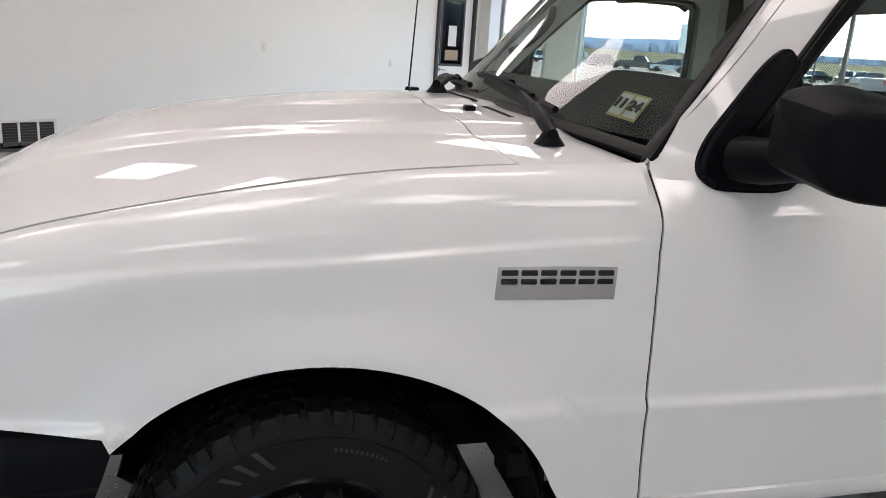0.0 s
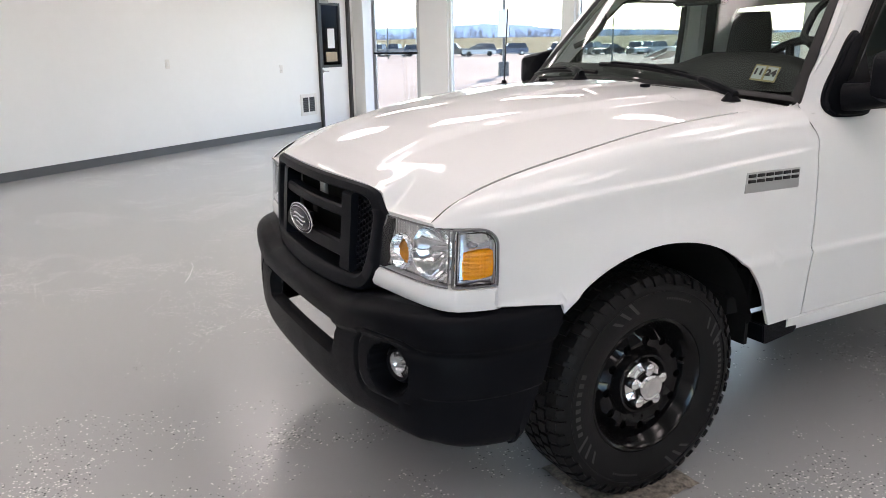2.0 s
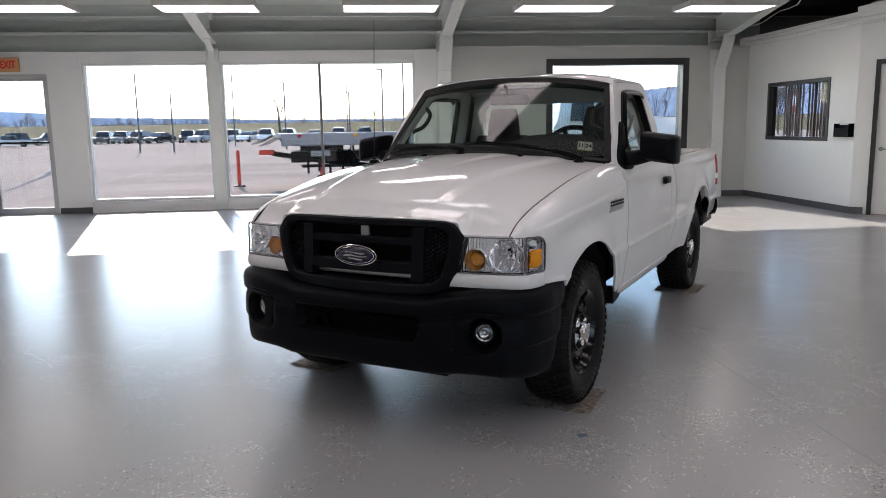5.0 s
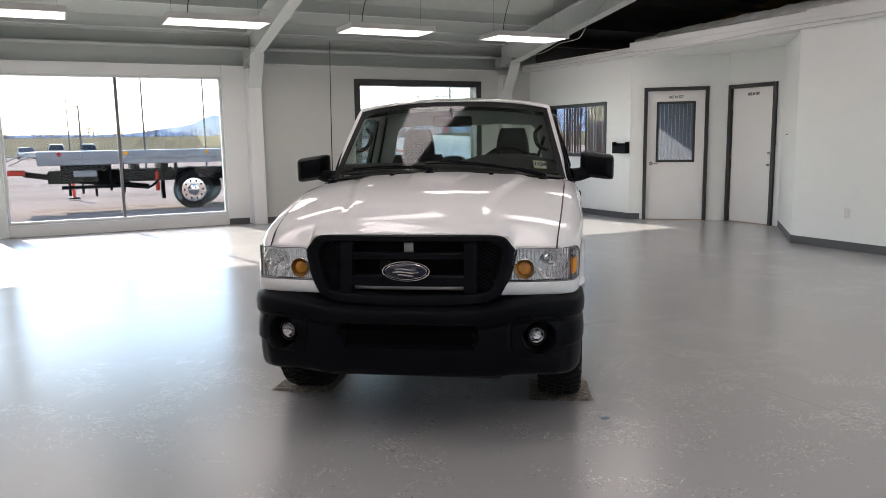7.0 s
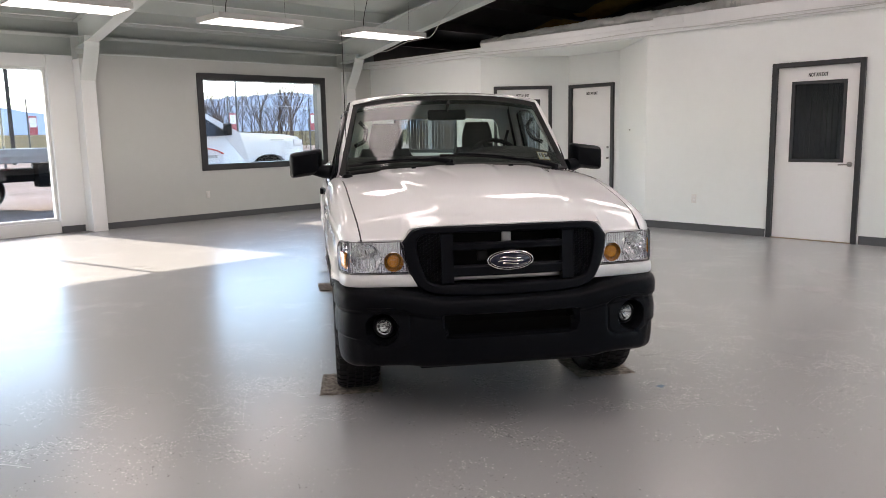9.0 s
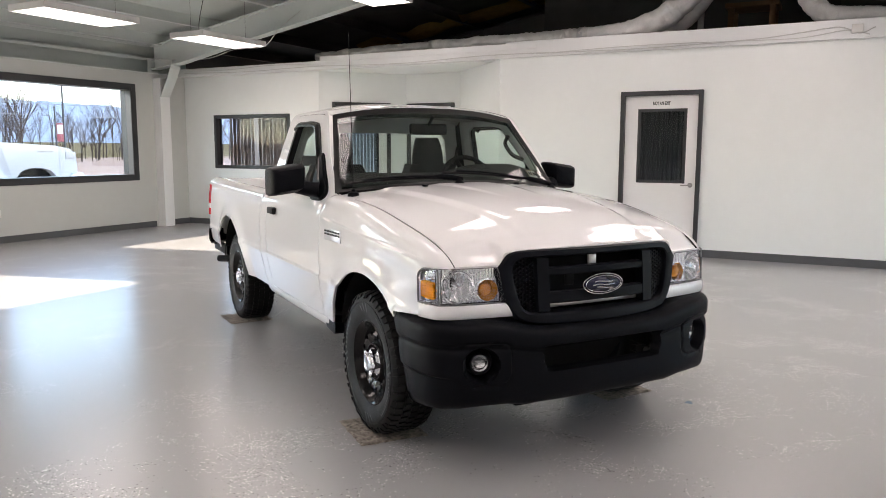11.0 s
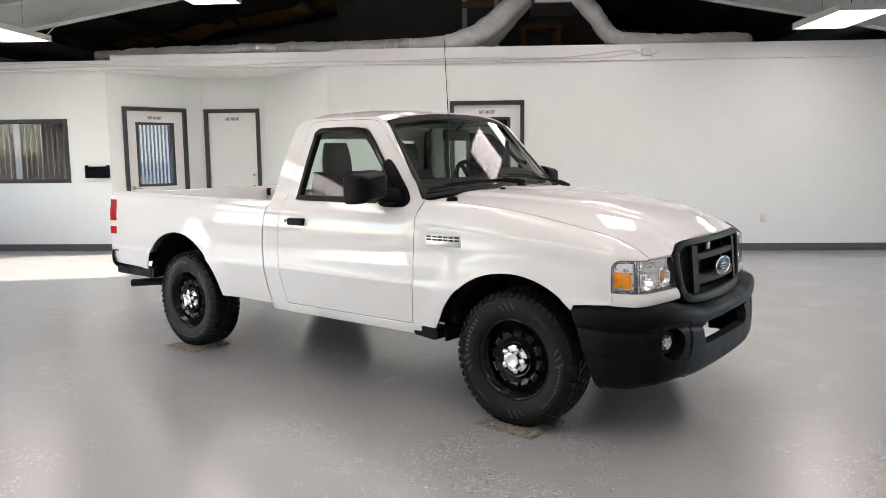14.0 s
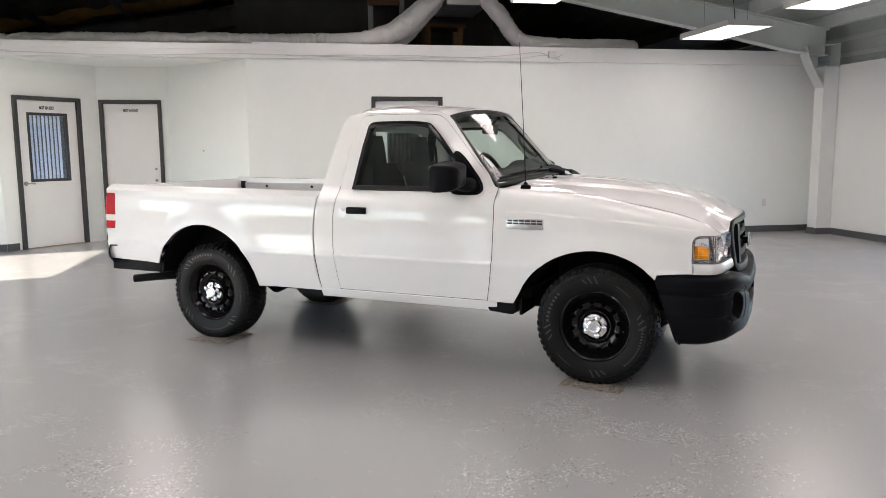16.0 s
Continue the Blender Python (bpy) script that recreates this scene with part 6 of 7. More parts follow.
def bed_side(s):
    def low(x):
        z = .432 if x < 2.6 else .545 + (x - 3.3) * .02
        a = arch_z(x, ARCH_R)
        return max(a, z) if a > 0 else z

    f_front = crv([.43, .56, .80, .95, 1.10], [1.862, 1.884, 1.894, 1.884, 1.862])
    xs = list(np.linspace(1.90, 2.36, 12)) + arch_columns(2.37, 3.30, ARCH_R, 70) + list(np.linspace(3.31, 3.80, 14))
    # keep clear of the rear lamp
    P = []
    for x in [1.89] + xs:
        z0, z1 = low(x), bed_top(x)
        row = []
        for k in np.linspace(0, 1, 44):
            z = z0 + (z1 - z0) * k
            xx = x
            if x < 1.95:
                xx = float(f_front(z)) + (x - 1.89) * (1.95 - float(f_front(z))) / .06
            q = smooth01(z, z1 - .05, z1)
            y = side_y(max(xx, .7), min(z, 1.04)) - .055 * q * q
            row.append((xx, s * y, z))
        for dy, dz in ((.075, .004), (.095, 0), (.10, -.02), (.10, -.06)):
            y = side_y(max(x, .7), 1.03) - dy
            row.append((max(x, 1.885), s * y, z1 + dz))
        P.append(row)
    bm = grid(P)
    part("bed_side", thick(flip_to(bm, (2.8, s * .3, .8)), .008), M_PAINT, truck)
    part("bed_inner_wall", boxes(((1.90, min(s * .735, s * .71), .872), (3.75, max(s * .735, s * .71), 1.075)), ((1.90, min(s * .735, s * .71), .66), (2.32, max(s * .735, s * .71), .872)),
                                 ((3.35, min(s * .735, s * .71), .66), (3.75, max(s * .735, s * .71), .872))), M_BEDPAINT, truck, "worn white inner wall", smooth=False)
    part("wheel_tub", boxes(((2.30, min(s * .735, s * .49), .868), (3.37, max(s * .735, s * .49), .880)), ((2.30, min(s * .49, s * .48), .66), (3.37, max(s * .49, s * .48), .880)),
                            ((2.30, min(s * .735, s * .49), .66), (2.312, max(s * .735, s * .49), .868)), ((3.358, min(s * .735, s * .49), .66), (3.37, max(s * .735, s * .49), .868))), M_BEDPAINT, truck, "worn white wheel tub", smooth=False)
    for x in (2.05, 2.45, 2.95, 3.45):
        part("bed_bolt", lathe([(0, .010), (.010, .008), (.012, 0)], 12), M_SEAL, truck, m=Matrix.Translation((x, s * .7095, 1.045)) @ Matrix.Diagonal((1, -s, 1, 1)))
    P = []
    for k in np.linspace(12, 168, 30):
        a = radians(k)
        P.append([(2.835 + .485 * math.cos(a), s * y, .36 + .500 * math.sin(a)) for y in (.805, .70, .60, .497)])
    part("wheel_liner", grid(P), M_DARK, truck, "black wheel-well liner")
    part("tub_shield", box((2.30, min(s * .500, s * .492), .36), (3.37, max(s * .500, s * .492), .866)), M_DARK, truck)
    # black lower strip behind the wheel
    part("rear_skirt", box((3.27, min(s * .80, s * .76), .465), (3.80, max(s * .80, s * .76), .552), .012), M_BLACK, truck, "black plastic rear skirt")
    # rear lamp
    tl = empty("tail_lamp", parent=truck)
    tl["label"] = "tall red and white tail lamp"
    for z0, z1, mt in ((.895, 1.062, M_REDLENS), (.850, .895, M_WHITELENS), (.79, .850, M_REDLENS)):
        P = []
        for z in np.linspace(z0, z1 - .001, 8):
            w = 1 - .10 * ((z - .92) / .13) ** 2
            y = side_y(3.76, min(z, 1.03))
            P.append([(xx, s * yy, z) for xx, yy in ((3.795 - .098 * w, y + .002), (3.75, y + .009), (3.79, y + .006), (3.806, y - .015), (3.810, y - .06), (3.805, y - .10))])
        part("tail_lens", grid(P), mt, tl, "red lens" if mt is M_REDLENS else "white reversing lens")


both(bed_side)
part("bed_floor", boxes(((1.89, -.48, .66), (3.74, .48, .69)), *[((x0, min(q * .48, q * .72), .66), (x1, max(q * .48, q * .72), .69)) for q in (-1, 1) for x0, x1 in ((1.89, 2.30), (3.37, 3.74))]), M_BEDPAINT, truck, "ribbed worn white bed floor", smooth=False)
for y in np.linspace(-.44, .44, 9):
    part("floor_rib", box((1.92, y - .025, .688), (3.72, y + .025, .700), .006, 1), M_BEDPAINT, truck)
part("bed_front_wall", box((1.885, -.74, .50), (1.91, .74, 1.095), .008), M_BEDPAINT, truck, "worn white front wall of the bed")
bm = box((3.745, -.715, .60), (3.80, .715, 1.112), .012)
part("tailgate", bm, M_PAINT, truck)
part("gate_catch", box((3.70, -.755, 1.02), (3.745, -.70, 1.09), .006), M_SEAL, truck)
part("gate_catch", box((3.70, .70, 1.02), (3.745, .755, 1.09), .006), M_SEAL, truck)
rb = []
for y in np.linspace(-1, 1, 31):
    a = abs(y)
    x = 3.915 - .02 * a * a - .13 * smooth01(a, .88, 1.0)
    rb.append([(x - .10, y * .83, .665), (x, y * .845, .660), (x + .012, y * .85, .62), (x + .006, y * .85, .56), (x - .03, y * .84, .525), (x - .12, y * .82, .525)])
part("rear_bumper", thick(flip_to(grid(rb), (3.6, 0, .6)), .01), M_BLACK, truck, "black step bumper")
part("exhaust_pipe", tube([(2.9, .45, .40), (3.2, .55, .42), (3.40, .70, .415), (3.58, .80, .40)], .030, 14, smooth_path=16), M_DARK, truck, "rusty dark tailpipe")

# ---- underbody ----
for s in (-1, 1):
    part("frame_rail", box((-.35, s * .42 - .04, .40), (3.75, s * .42 + .04, .52), .01), M_DARK, truck)
part("gearbox", box((.25, -.20, .30), (1.3, .20, .50), .05), M_DARK, truck)
part("engine_block", box((-.45, -.36, .42), (.35, .36, .95), .05), M_DARK, truck)
part("cab_floor", box((.40, -.72, .47), (1.83, .72, .53), .01), M_DARK, truck)
part("firewall", box((.42, -.70, .50), (.46, .70, 1.10), .01), M_DARK, truck)
part("rear_axle", tube([(2.825, -.70, .345), (2.825, -.12, .345), (2.825, .12, .345), (2.825, .70, .345)], [.045, .05, .05, .045], 12), M_DARK, truck)
part("differential", lathe([(0, -.13), (.09, -.10), (.14, 0), (.09, .10), (0, .13)], 18, "x"), M_DARK, truck, m=Matrix.Translation((2.825, 0, .345)))
part("front_axle", tube([(0, -.68, .335), (0, .68, .335)], .04, 10), M_DARK, truck)
part("drive_shaft", tube([(1.2, 0, .40), (2.75, 0, .36)], .035, 10), M_DARK, truck)
part("spare_wheel", lathe([(.10, .32), (.32, .32), (.335, .38), (.33, .47), (.20, .50), (.10, .48)], 36, "z"), M_RUBBER, truck, m=Matrix.Translation((3.30, 0, 0)))
part("fuel_tank", box((1.35, -.55, .36), (2.30, -.15, .58), .04), M_DARK, truck)
for x in (.95, 1.45):
    part("cab_mount", box((x - .06, .60, .385), (x + .06, .70, .46), .01), M_DARK, truck)

# ---- wheels ----
def wheel(m, label):
    w = empty("wheel", m, truck)
    w["label"] = label
    # tyre, its outer face towards -y
    prof = [(.205, -.085), (.212, -.098), (.235, -.108), (.275, -.113), (.310, -.110), (.330, -.100), (.342, -.086), (.344, -.06), (.345, 0), (.344, .06),
            (.342, .086), (.330, .100), (.300, .112), (.25, .108), (.212, .098), (.205, .085)]
    part("tyre", lathe(prof, 72), M_RUBBER, w, "black all-terrain tyre", sharp=30)
    tb = bmesh.new()
    r = .3435
    for row, (y0, y1, n, ph) in enumerate(((-.100, -.066, 52, 0), (-.058, -.024, 52, .5), (-.017, .017, 52, .2), (.024, .058, 52, .7), (.066, .100, 52, .35))):
        for k in range(n):
            a = 2 * math.pi * (k + ph) / n
            da = math.pi / n * .70
            c = [(r + dr) for dr in (0, .009)]
            vs = []
            for rr in c:
                for yy, aa in ((y0, a - da), (y1, a - da + .012), (y1, a + da + .012), (y0, a + da)):
                    drop = .010 if (abs(yy) > .09) else 0
                    vs.append(tb.verts.new(((rr - drop) * math.cos(aa), yy, (rr - drop) * math.sin(aa))))
            for f in ((4, 5, 6, 7), (0, 1, 5, 4), (1, 2, 6, 5), (2, 3, 7, 6), (3, 0, 4, 7)):
                tb.faces.new([vs[i] for i in f])
    # shoulder lugs that reach down the sidewall
    for sy in (-1, 1):
        for k in range(52):
            a = 2 * math.pi * (k + (.25 if sy > 0 else 0)) / 52
            da = math.pi / 52 * (.62 if k % 2 else .50)
            r0 = .314 if k % 2 else .322
            vs = []
            for lift in (0, .006):
                for rr, yy, aa in ((r0, .1085, a - da), (.341, .094, a - da), (.341, .094, a + da), (r0, .1085, a + da)):
                    vs.append(tb.verts.new(((rr + lift * .5) * math.cos(aa), sy * (yy + lift), (rr + lift * .5) * math.sin(aa))))
            for f in ((4, 5, 6, 7), (0, 1, 5, 4), (1, 2, 6, 5), (2, 3, 7, 6), (3, 0, 4, 7)):
                tb.faces.new([vs[i] for i in f])
    bmesh.ops.recalc_face_normals(tb, faces=tb.faces)
    tagged(part("tread", tb, M_RUBBER, w, "chunky tread blocks", sharp=30), kind="stuff")
    # raised unreadable marks on the sidewall
    bm = bmesh.new()
    rng = random.Random(5)
    for a0, a1, r0, r1, n in ((158, 200, .268, .285, 8), (330, 384, .270, .283, 14), (62, 84, .273, .280, 11), (240, 262, .273, .280, 11)):
        for k in range(n):
            s0 = a0 + (a1 - a0) * (k + .08) / n
            s1 = a0 + (a1 - a0) * (k + .62) / n
            P = [[(rr * math.cos(radians(a)), -.1145, rr * math.sin(radians(a))) for rr in (r0, r1)] for a in np.linspace(s0, s1, 4)]
            grid(P, bm)
    tagged(part("sidewall_mark", bm, M_TYRETEXT, w, "raised marks on the sidewall"), kind="stuff")
    bm = bmesh.new()
    for a0 in (105, 285, 20, 200):
        for k in range(3):
            a = a0 + k * 7
            P = [[(rr * math.cos(radians(a + q)), -.1150, rr * math.sin(radians(a + q))) for rr, q in ((.255, w_), (.300 - .008 * k, w_ + 5))] for w_ in (0, 2.2)]
            grid(P, bm)
    tagged(part("sidewall_flash", bm, M_TYRETEXT, w), kind="stuff")
    part("sidewall_ring", tube([(.298 * math.cos(a), -.1130, .298 * math.sin(a)) for a in np.linspace(0, 2 * math.pi, 73)], .0022, 6), M_RUBBER, w)
    # steel rim
    rim = [(.206, -.088), (.212, -.096), (.205, -.100), (.196, -.094), (.188, -.078), (.178, -.066), (.173, -.058), (.168, -.046)]
    part("rim", flip_to(lathe(rim, 72), (0, .2, 0)), M_GLOSS, w, "gloss black steel rim")
    part("rim_barrel", lathe([(.206, -.088), (.200, .0), (.203, .085)], 48), M_GLOSS, w)
    holes = [circle(.138 * math.cos(a), .138 * math.sin(a), .0135, n=14) for a in np.linspace(0, 2 * math.pi, 12, endpoint=False)]
    f_disc = crv([.100, .1215, .138, .1545, .169], [-.010, -.024, -.027, -.023, 0])
    bm = plate([circle(0, 0, .169, n=60), circle(0, 0, .100, n=48)] + holes, .010,
               lambda a, b, d: Vector((a, -.046 + d + float(f_disc(math.hypot(a, b))), b)))
    part("rim_disc", bm, M_GLOSS, w, "black disc with round holes")
    part("rim_centre", lathe([(.101, -.056), (.097, -.070), (.092, -.078), (.085, -.077), (.079, -.062), (.076, -.054), (0, -.052)], 48), M_GLOSS, w)
    # brake disc, made oversize and black to darken the rim holes
    part("brake_disc", lathe([(.06, .0), (.185, .0), (.185, .012), (.06, .012)], 40), M_DARK, w)
    cap = part("hub_cap", lathe([(.073, -.056), (.075, -.066), (.070, -.074), (.058, -.074), (.046, -.080), (.043, -.104), (.039, -.111), (.032, -.113), (.028, -.1115), (0, -.113)], 48), M_CHROME, w, "chrome centre cap")
    for k in range(5):
        a = 2 * math.pi * k / 5 + .3
        bm = lathe([(.0185, .004), (.0185, -.016), (.016, -.026), (.010, -.031), (0, -.032)], 16)
        part("lug_nut", bm, M_CHROME, cap, m=Matrix.Translation((.056 * math.cos(a), -.074, .056 * math.sin(a))))
    part("valve", tube([(.155, -.04, .03), (.160, -.075, .03)], .004, 6), M_SEAL, w)
    return w


w0 = wheel(pose(0.0, -.70, .349), "black steel wheel with chrome centre cap")
for m4 in (pose(2.825, -.70, .349, 0, 40, 0), pose(0.0, .70, .349, 0, 20, 180), pose(2.825, .70, .349, 0, 75, 180)):
    copy_thing(w0, m4).parent = truck

# ---- badges ----
for s in (-1, 1):
    bd = empty("fender_badge", parent=truck)
    bd["label"] = "silver name badge with dark plain bars"
    yb = side_y(.415, .925) + .001
    sl = (side_y(.52, .93) - side_y(.31, .93)) / .21
    bd.matrix_basis = Matrix.Translation((.415, s * yb, .934)) @ Matrix.Rotation(s * math.atan(sl), 4, "Z")
    part("badge_plate", box((-.113, -.003, -.032), (.113, .004, .030), .003), M_BADGE, bd, "satin silver plate")
    for k in range(6):
        # letters of the model name stand as plain blocks
        c = -.108 + .036 * k
        for z in (-.002, .014):
            part("badge_block", box((c + .003, -.0065, z), (c + .033, .0065, z + .010), .002), M_INK, bd)

# ---- cabin ----
P = []
for u in np.linspace(-1, 1, 41):
    hump = math.exp(-((u + .52) / .36) ** 4)
    P.append([(x, .70 * u, z) for x, z in ((.565 + .08 * u * u, 1.175), (.64 + .03 * u * u, 1.222), (.71, 1.240 + .022 * hump), (.78, 1.246 + .050 * hump), (.85, 1.238 + .052 * hump), (.90, 1.19 + .04 * hump), (.92, 1.10), (.93, .95), (.90, .72))])
part("dashboard", grid(P), M_CABIN, truck, "dark grey dashboard")
sw = empty("steering_wheel", Matrix.Translation((1.05, -.36, 1.165)) @ Matrix.Rotation(radians(-62), 4, "Y"), truck)
part("wheel_rim", tube([(0.19 * math.cos(a), .19 * math.sin(a), 0) for a in np.linspace(0, 2 * math.pi, 41)], .016, 8), M_CABIN, sw)
part("wheel_hub", lathe([(0, .03), (.07, .025), (.09, -.02), (.05, -.05)], 24, "z"), M_CABIN, sw)
for a in (20, 160, 270):
    part("wheel_spoke", tube([(.06 * math.cos(radians(a)), .06 * math.sin(radians(a)), 0), (.185 * math.cos(radians(a)), .185 * math.sin(radians(a)), 0)], [.022, .014], 8), M_CABIN, sw)
part("steering_column", tube([(1.05, -.36, 1.165), (.88, -.36, 1.08)], .05, 12), M_CABIN, truck)


def seat(y):
    st_ = empty("seat", parent=truck)
    st_["label"] = "dark grey cloth bucket seat"
    part("seat_cushion", box((1.12, y - .25, .72), (1.62, y + .25, .88), .06, 4), M_CLOTH, st_)
    P = []
    for k in np.linspace(0, 1, 12):
        z = .82 + .46 * k
        xx = 1.56 + .13 * k
        w_ = .25 - .02 * k - .05 * smooth01(k, .75, 1)
        P.append([(xx + dx, y + w_ * c, z) for dx, c in ((-.06, -.7), (-.085, -.95), (-.03, -1.0), (.05, -.9), (.06, 0), (.05, .9), (-.03, 1), (-.085, .95), (-.06, .7), (-.055, 0))])
    bm = grid(P, closed_v=True)
    bm.verts.ensure_lookup_table()
    bm.faces.new(bm.verts[-10:])
    part("backrest", weld(bm), M_CLOTH, st_)
    P = []
    for k in np.linspace(0, 1, 9):
        w_ = .125 * (1 - .30 * k ** 3)
        P.append([(1.672 + .02 * k + .048 * math.cos(a), y + w_ * math.copysign(abs(math.sin(a)) ** .6, math.sin(a)), 1.235 + .235 * k) for a in np.linspace(0, 2 * math.pi, 20, endpoint=False)])
    bm = grid(P, closed_v=True)
    bm.verts.ensure_lookup_table()
    bm.faces.new(bm.verts[-20:])
    part("headrest", weld(bm), M_CLOTH, st_)


seat(-.36)
seat(.36)
rv = empty("rear_view_mirror", parent=truck)
rv["label"] = "dark rear-view mirror on the screen"
part("mirror_shell", box((.935, -.13, 1.475), (.965, .13, 1.545), .022, 4), M_SEAL, rv)
part("mirror_stalk", tube([(.95, 0, 1.53), (.90, 0, 1.575), (.875, 0, 1.59)], .010, 8), M_SEAL, rv)
for s in (-1, 1):
    # dark lining of the pillars and doors
    P = [[(x + .02, s * (side_y(x, z) - .045), z) for x, z in ((a + (b - a) * k) for k in (0, 1))] for a, b in zip(poly_at(CAB_OUT, 60), poly_at([(x, z) for x, z in DOOR_UP], 60))]
    part("pillar_lining", grid(P), M_CABIN, truck)
    part("door_lining", box((.66, min(s * .70, s * .73), .52), (1.70, max(s * .70, s * .73), 1.105), .015), M_CABIN, truck)
    part("grab_handle" if s > 0 else "pillar_handle", tube([screen(s * .93, .45, -.05), screen(s * .86, .55, -.075), screen(s * .86, .70, -.075), screen(s * .93, .80, -.05)], .013, 8, smooth_path=14), M_CABIN, truck)
P = [[(x, y, 1.615 - .03 * (y / .6) ** 2) for y in np.linspace(-.6, .6, 9)] for x in np.linspace(.97, 1.70, 6)]
part("headliner", grid(P), mat("grey_headliner", (.35, .35, .34), .95, vary=.05, bump=.2, bump_scale=200), truck, "light grey headliner")
part("belt_strap", tube([(1.66, -.60, 1.40), (1.60, -.52, 1.15), (1.55, -.45, .90)], .012, 6), M_SEAL, truck)
# black lining behind the bonnet gaps
P = [[(x, s_ * (float(f_hood_y(x)) - .002), float(f_hood_z(x)) - .010) for x in np.linspace(-.66, .60, 40)] for s_ in (-1, 1)]
for s_ in (-1, 1):
    part("hood_gap_seal", tube([(x, s_ * (float(f_hood_y(x)) - .0035), float(f_hood_z(x)) - .0035) for x in np.linspace(-.655, .345, 60)], .0036, 6), M_SEAL, truck)

# ---- outdoors ----
M_ASPHALT = mat("pale_worn_asphalt", (.315, .243, .205), .95, spec=.04, vary=.30, vary_scale=.35, bump=.3, bump_scale=12, stretch=(.25, 1, 1))
M_GRASS = mat("winter_grass", (.108, .088, .040), .95, spec=.04, vary=.35, vary_scale=.06, bump=.5, bump_scale=4)
M_BARK = mat("bare_bark", (.05, .042, .036), .9, vary=.25, vary_scale=3)
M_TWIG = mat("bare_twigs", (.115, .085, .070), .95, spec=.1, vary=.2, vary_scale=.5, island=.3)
# paler and greyer than M_TWIG: distance haze mixed into the colour
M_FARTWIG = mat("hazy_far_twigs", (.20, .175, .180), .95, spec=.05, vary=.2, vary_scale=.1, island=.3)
# blue colour and weak emission take the place of distance haze
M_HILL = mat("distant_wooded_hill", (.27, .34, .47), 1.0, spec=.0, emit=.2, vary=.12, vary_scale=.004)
M_POLE = mat("dark_pole", (.08, .08, .085), .5, metal=.3, vary=.1)
M_CONC = mat("concrete_base", (.32, .31, .30), .9, vary=.15, vary_scale=3, bump=.2)
M_SAFETY = mat("red_plastic", (.72, .06, .03), .5, vary=.06)
M_BANNER = mat("faded_red_banner", (.42, .10, .11), .6, vary=.1)
GZ = -.33

# the ground is one sheet: lot, verge and field
P = []
ys = [9.7, 10.5, 13, 20, 40, 70, 100, 118, 130, 160, 220, 320, 600, 1200, 2600]
zs = [-.10, -.14, -.28, GZ, GZ, GZ, GZ, GZ, .2, 1.2, 3.0, 4.0, 4.5, 5, 6]
for y, z in zip(ys, zs):
    P.append([(x, y, z) for x in (-1600, -700, -300, -120, -50, -15, 0, 15, 50, 120, 300, 700, 1600)])
bm = grid(P)
gr = tagged(part("ground", bm, [M_ASPHALT, M_GRASS], smooth=False), "pale worn asphalt lot running into a winter field", "ground", kind="structure")
for f in gr.data.polygons:
    f.material_index = 1 if f.center.y > 115 else 0
P = [[(x, y, -.13) for x in (-1600, -60, XL - .3)] for y in (-300, 9.7)]
bm = grid(P)
grid([[(x, y, -.13) for x in (12.2, 60, 1600)] for y in (-300, 9.7)], bm)
grid([[(x, y, -.13) for x in (XL - .3, 12.2)] for y in (-300, YB - .3)], bm)
tagged(part("ground_side", bm, M_ASPHALT, smooth=False), "asphalt round the building", "ground", kind="structure")

# hills far off, with haze painted in as blue and a faint glow
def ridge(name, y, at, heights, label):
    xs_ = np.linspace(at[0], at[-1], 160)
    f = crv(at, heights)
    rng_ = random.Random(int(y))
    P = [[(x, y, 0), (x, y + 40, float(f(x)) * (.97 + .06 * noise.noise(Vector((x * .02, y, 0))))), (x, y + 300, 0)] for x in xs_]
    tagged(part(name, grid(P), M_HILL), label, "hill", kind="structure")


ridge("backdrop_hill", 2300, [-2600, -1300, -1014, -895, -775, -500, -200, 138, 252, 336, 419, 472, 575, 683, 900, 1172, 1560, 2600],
      [55, 60, 66, 60, 46, 38, 30, 28, 42, 56, 86, 76, 98, 81, 105, 131, 160, 150], "wooded hills on the horizon, haze blue and faint glow painted in")

# bare trees
def bare_tree(bm, x, y, z, h, rng_, depth, spread=.5, girth=.022):
    def limb(p, d, length, r, level):
        q = p + d * length
        side = d.orthogonal().normalized()
        up = d.cross(side)
        n = 3 if level else 5
        vs = []
        for pt, rr in ((p, r), (q, r * .55)):
            vs.append([bm.verts.new(pt + rr * (side * math.cos(2 * math.pi * k / n) + up * math.sin(2 * math.pi * k / n))) for k in range(n)])
        for k in range(n):
            bm.faces.new((vs[0][k], vs[0][(k + 1) % n], vs[1][(k + 1) % n], vs[1][k]))
        if level < depth:
            for k in range(rng_.choice((2, 3, 3)) + (2 if level == 0 else 0)):
                t = rng_.uniform(.45, 1.0)
                nd = (d + Vector((rng_.uniform(-1, 1), rng_.uniform(-1, 1), rng_.uniform(-.2, .7))) * spread).normalized()
                limb(p.lerp(q, t), nd, length * rng_.uniform(.5, .75), r * .5, level + 1)
    limb(Vector((x, y, z)), Vector((rng_.uniform(-.06, .06), 0, 1)).normalized(), h * .42, h * girth, 0)


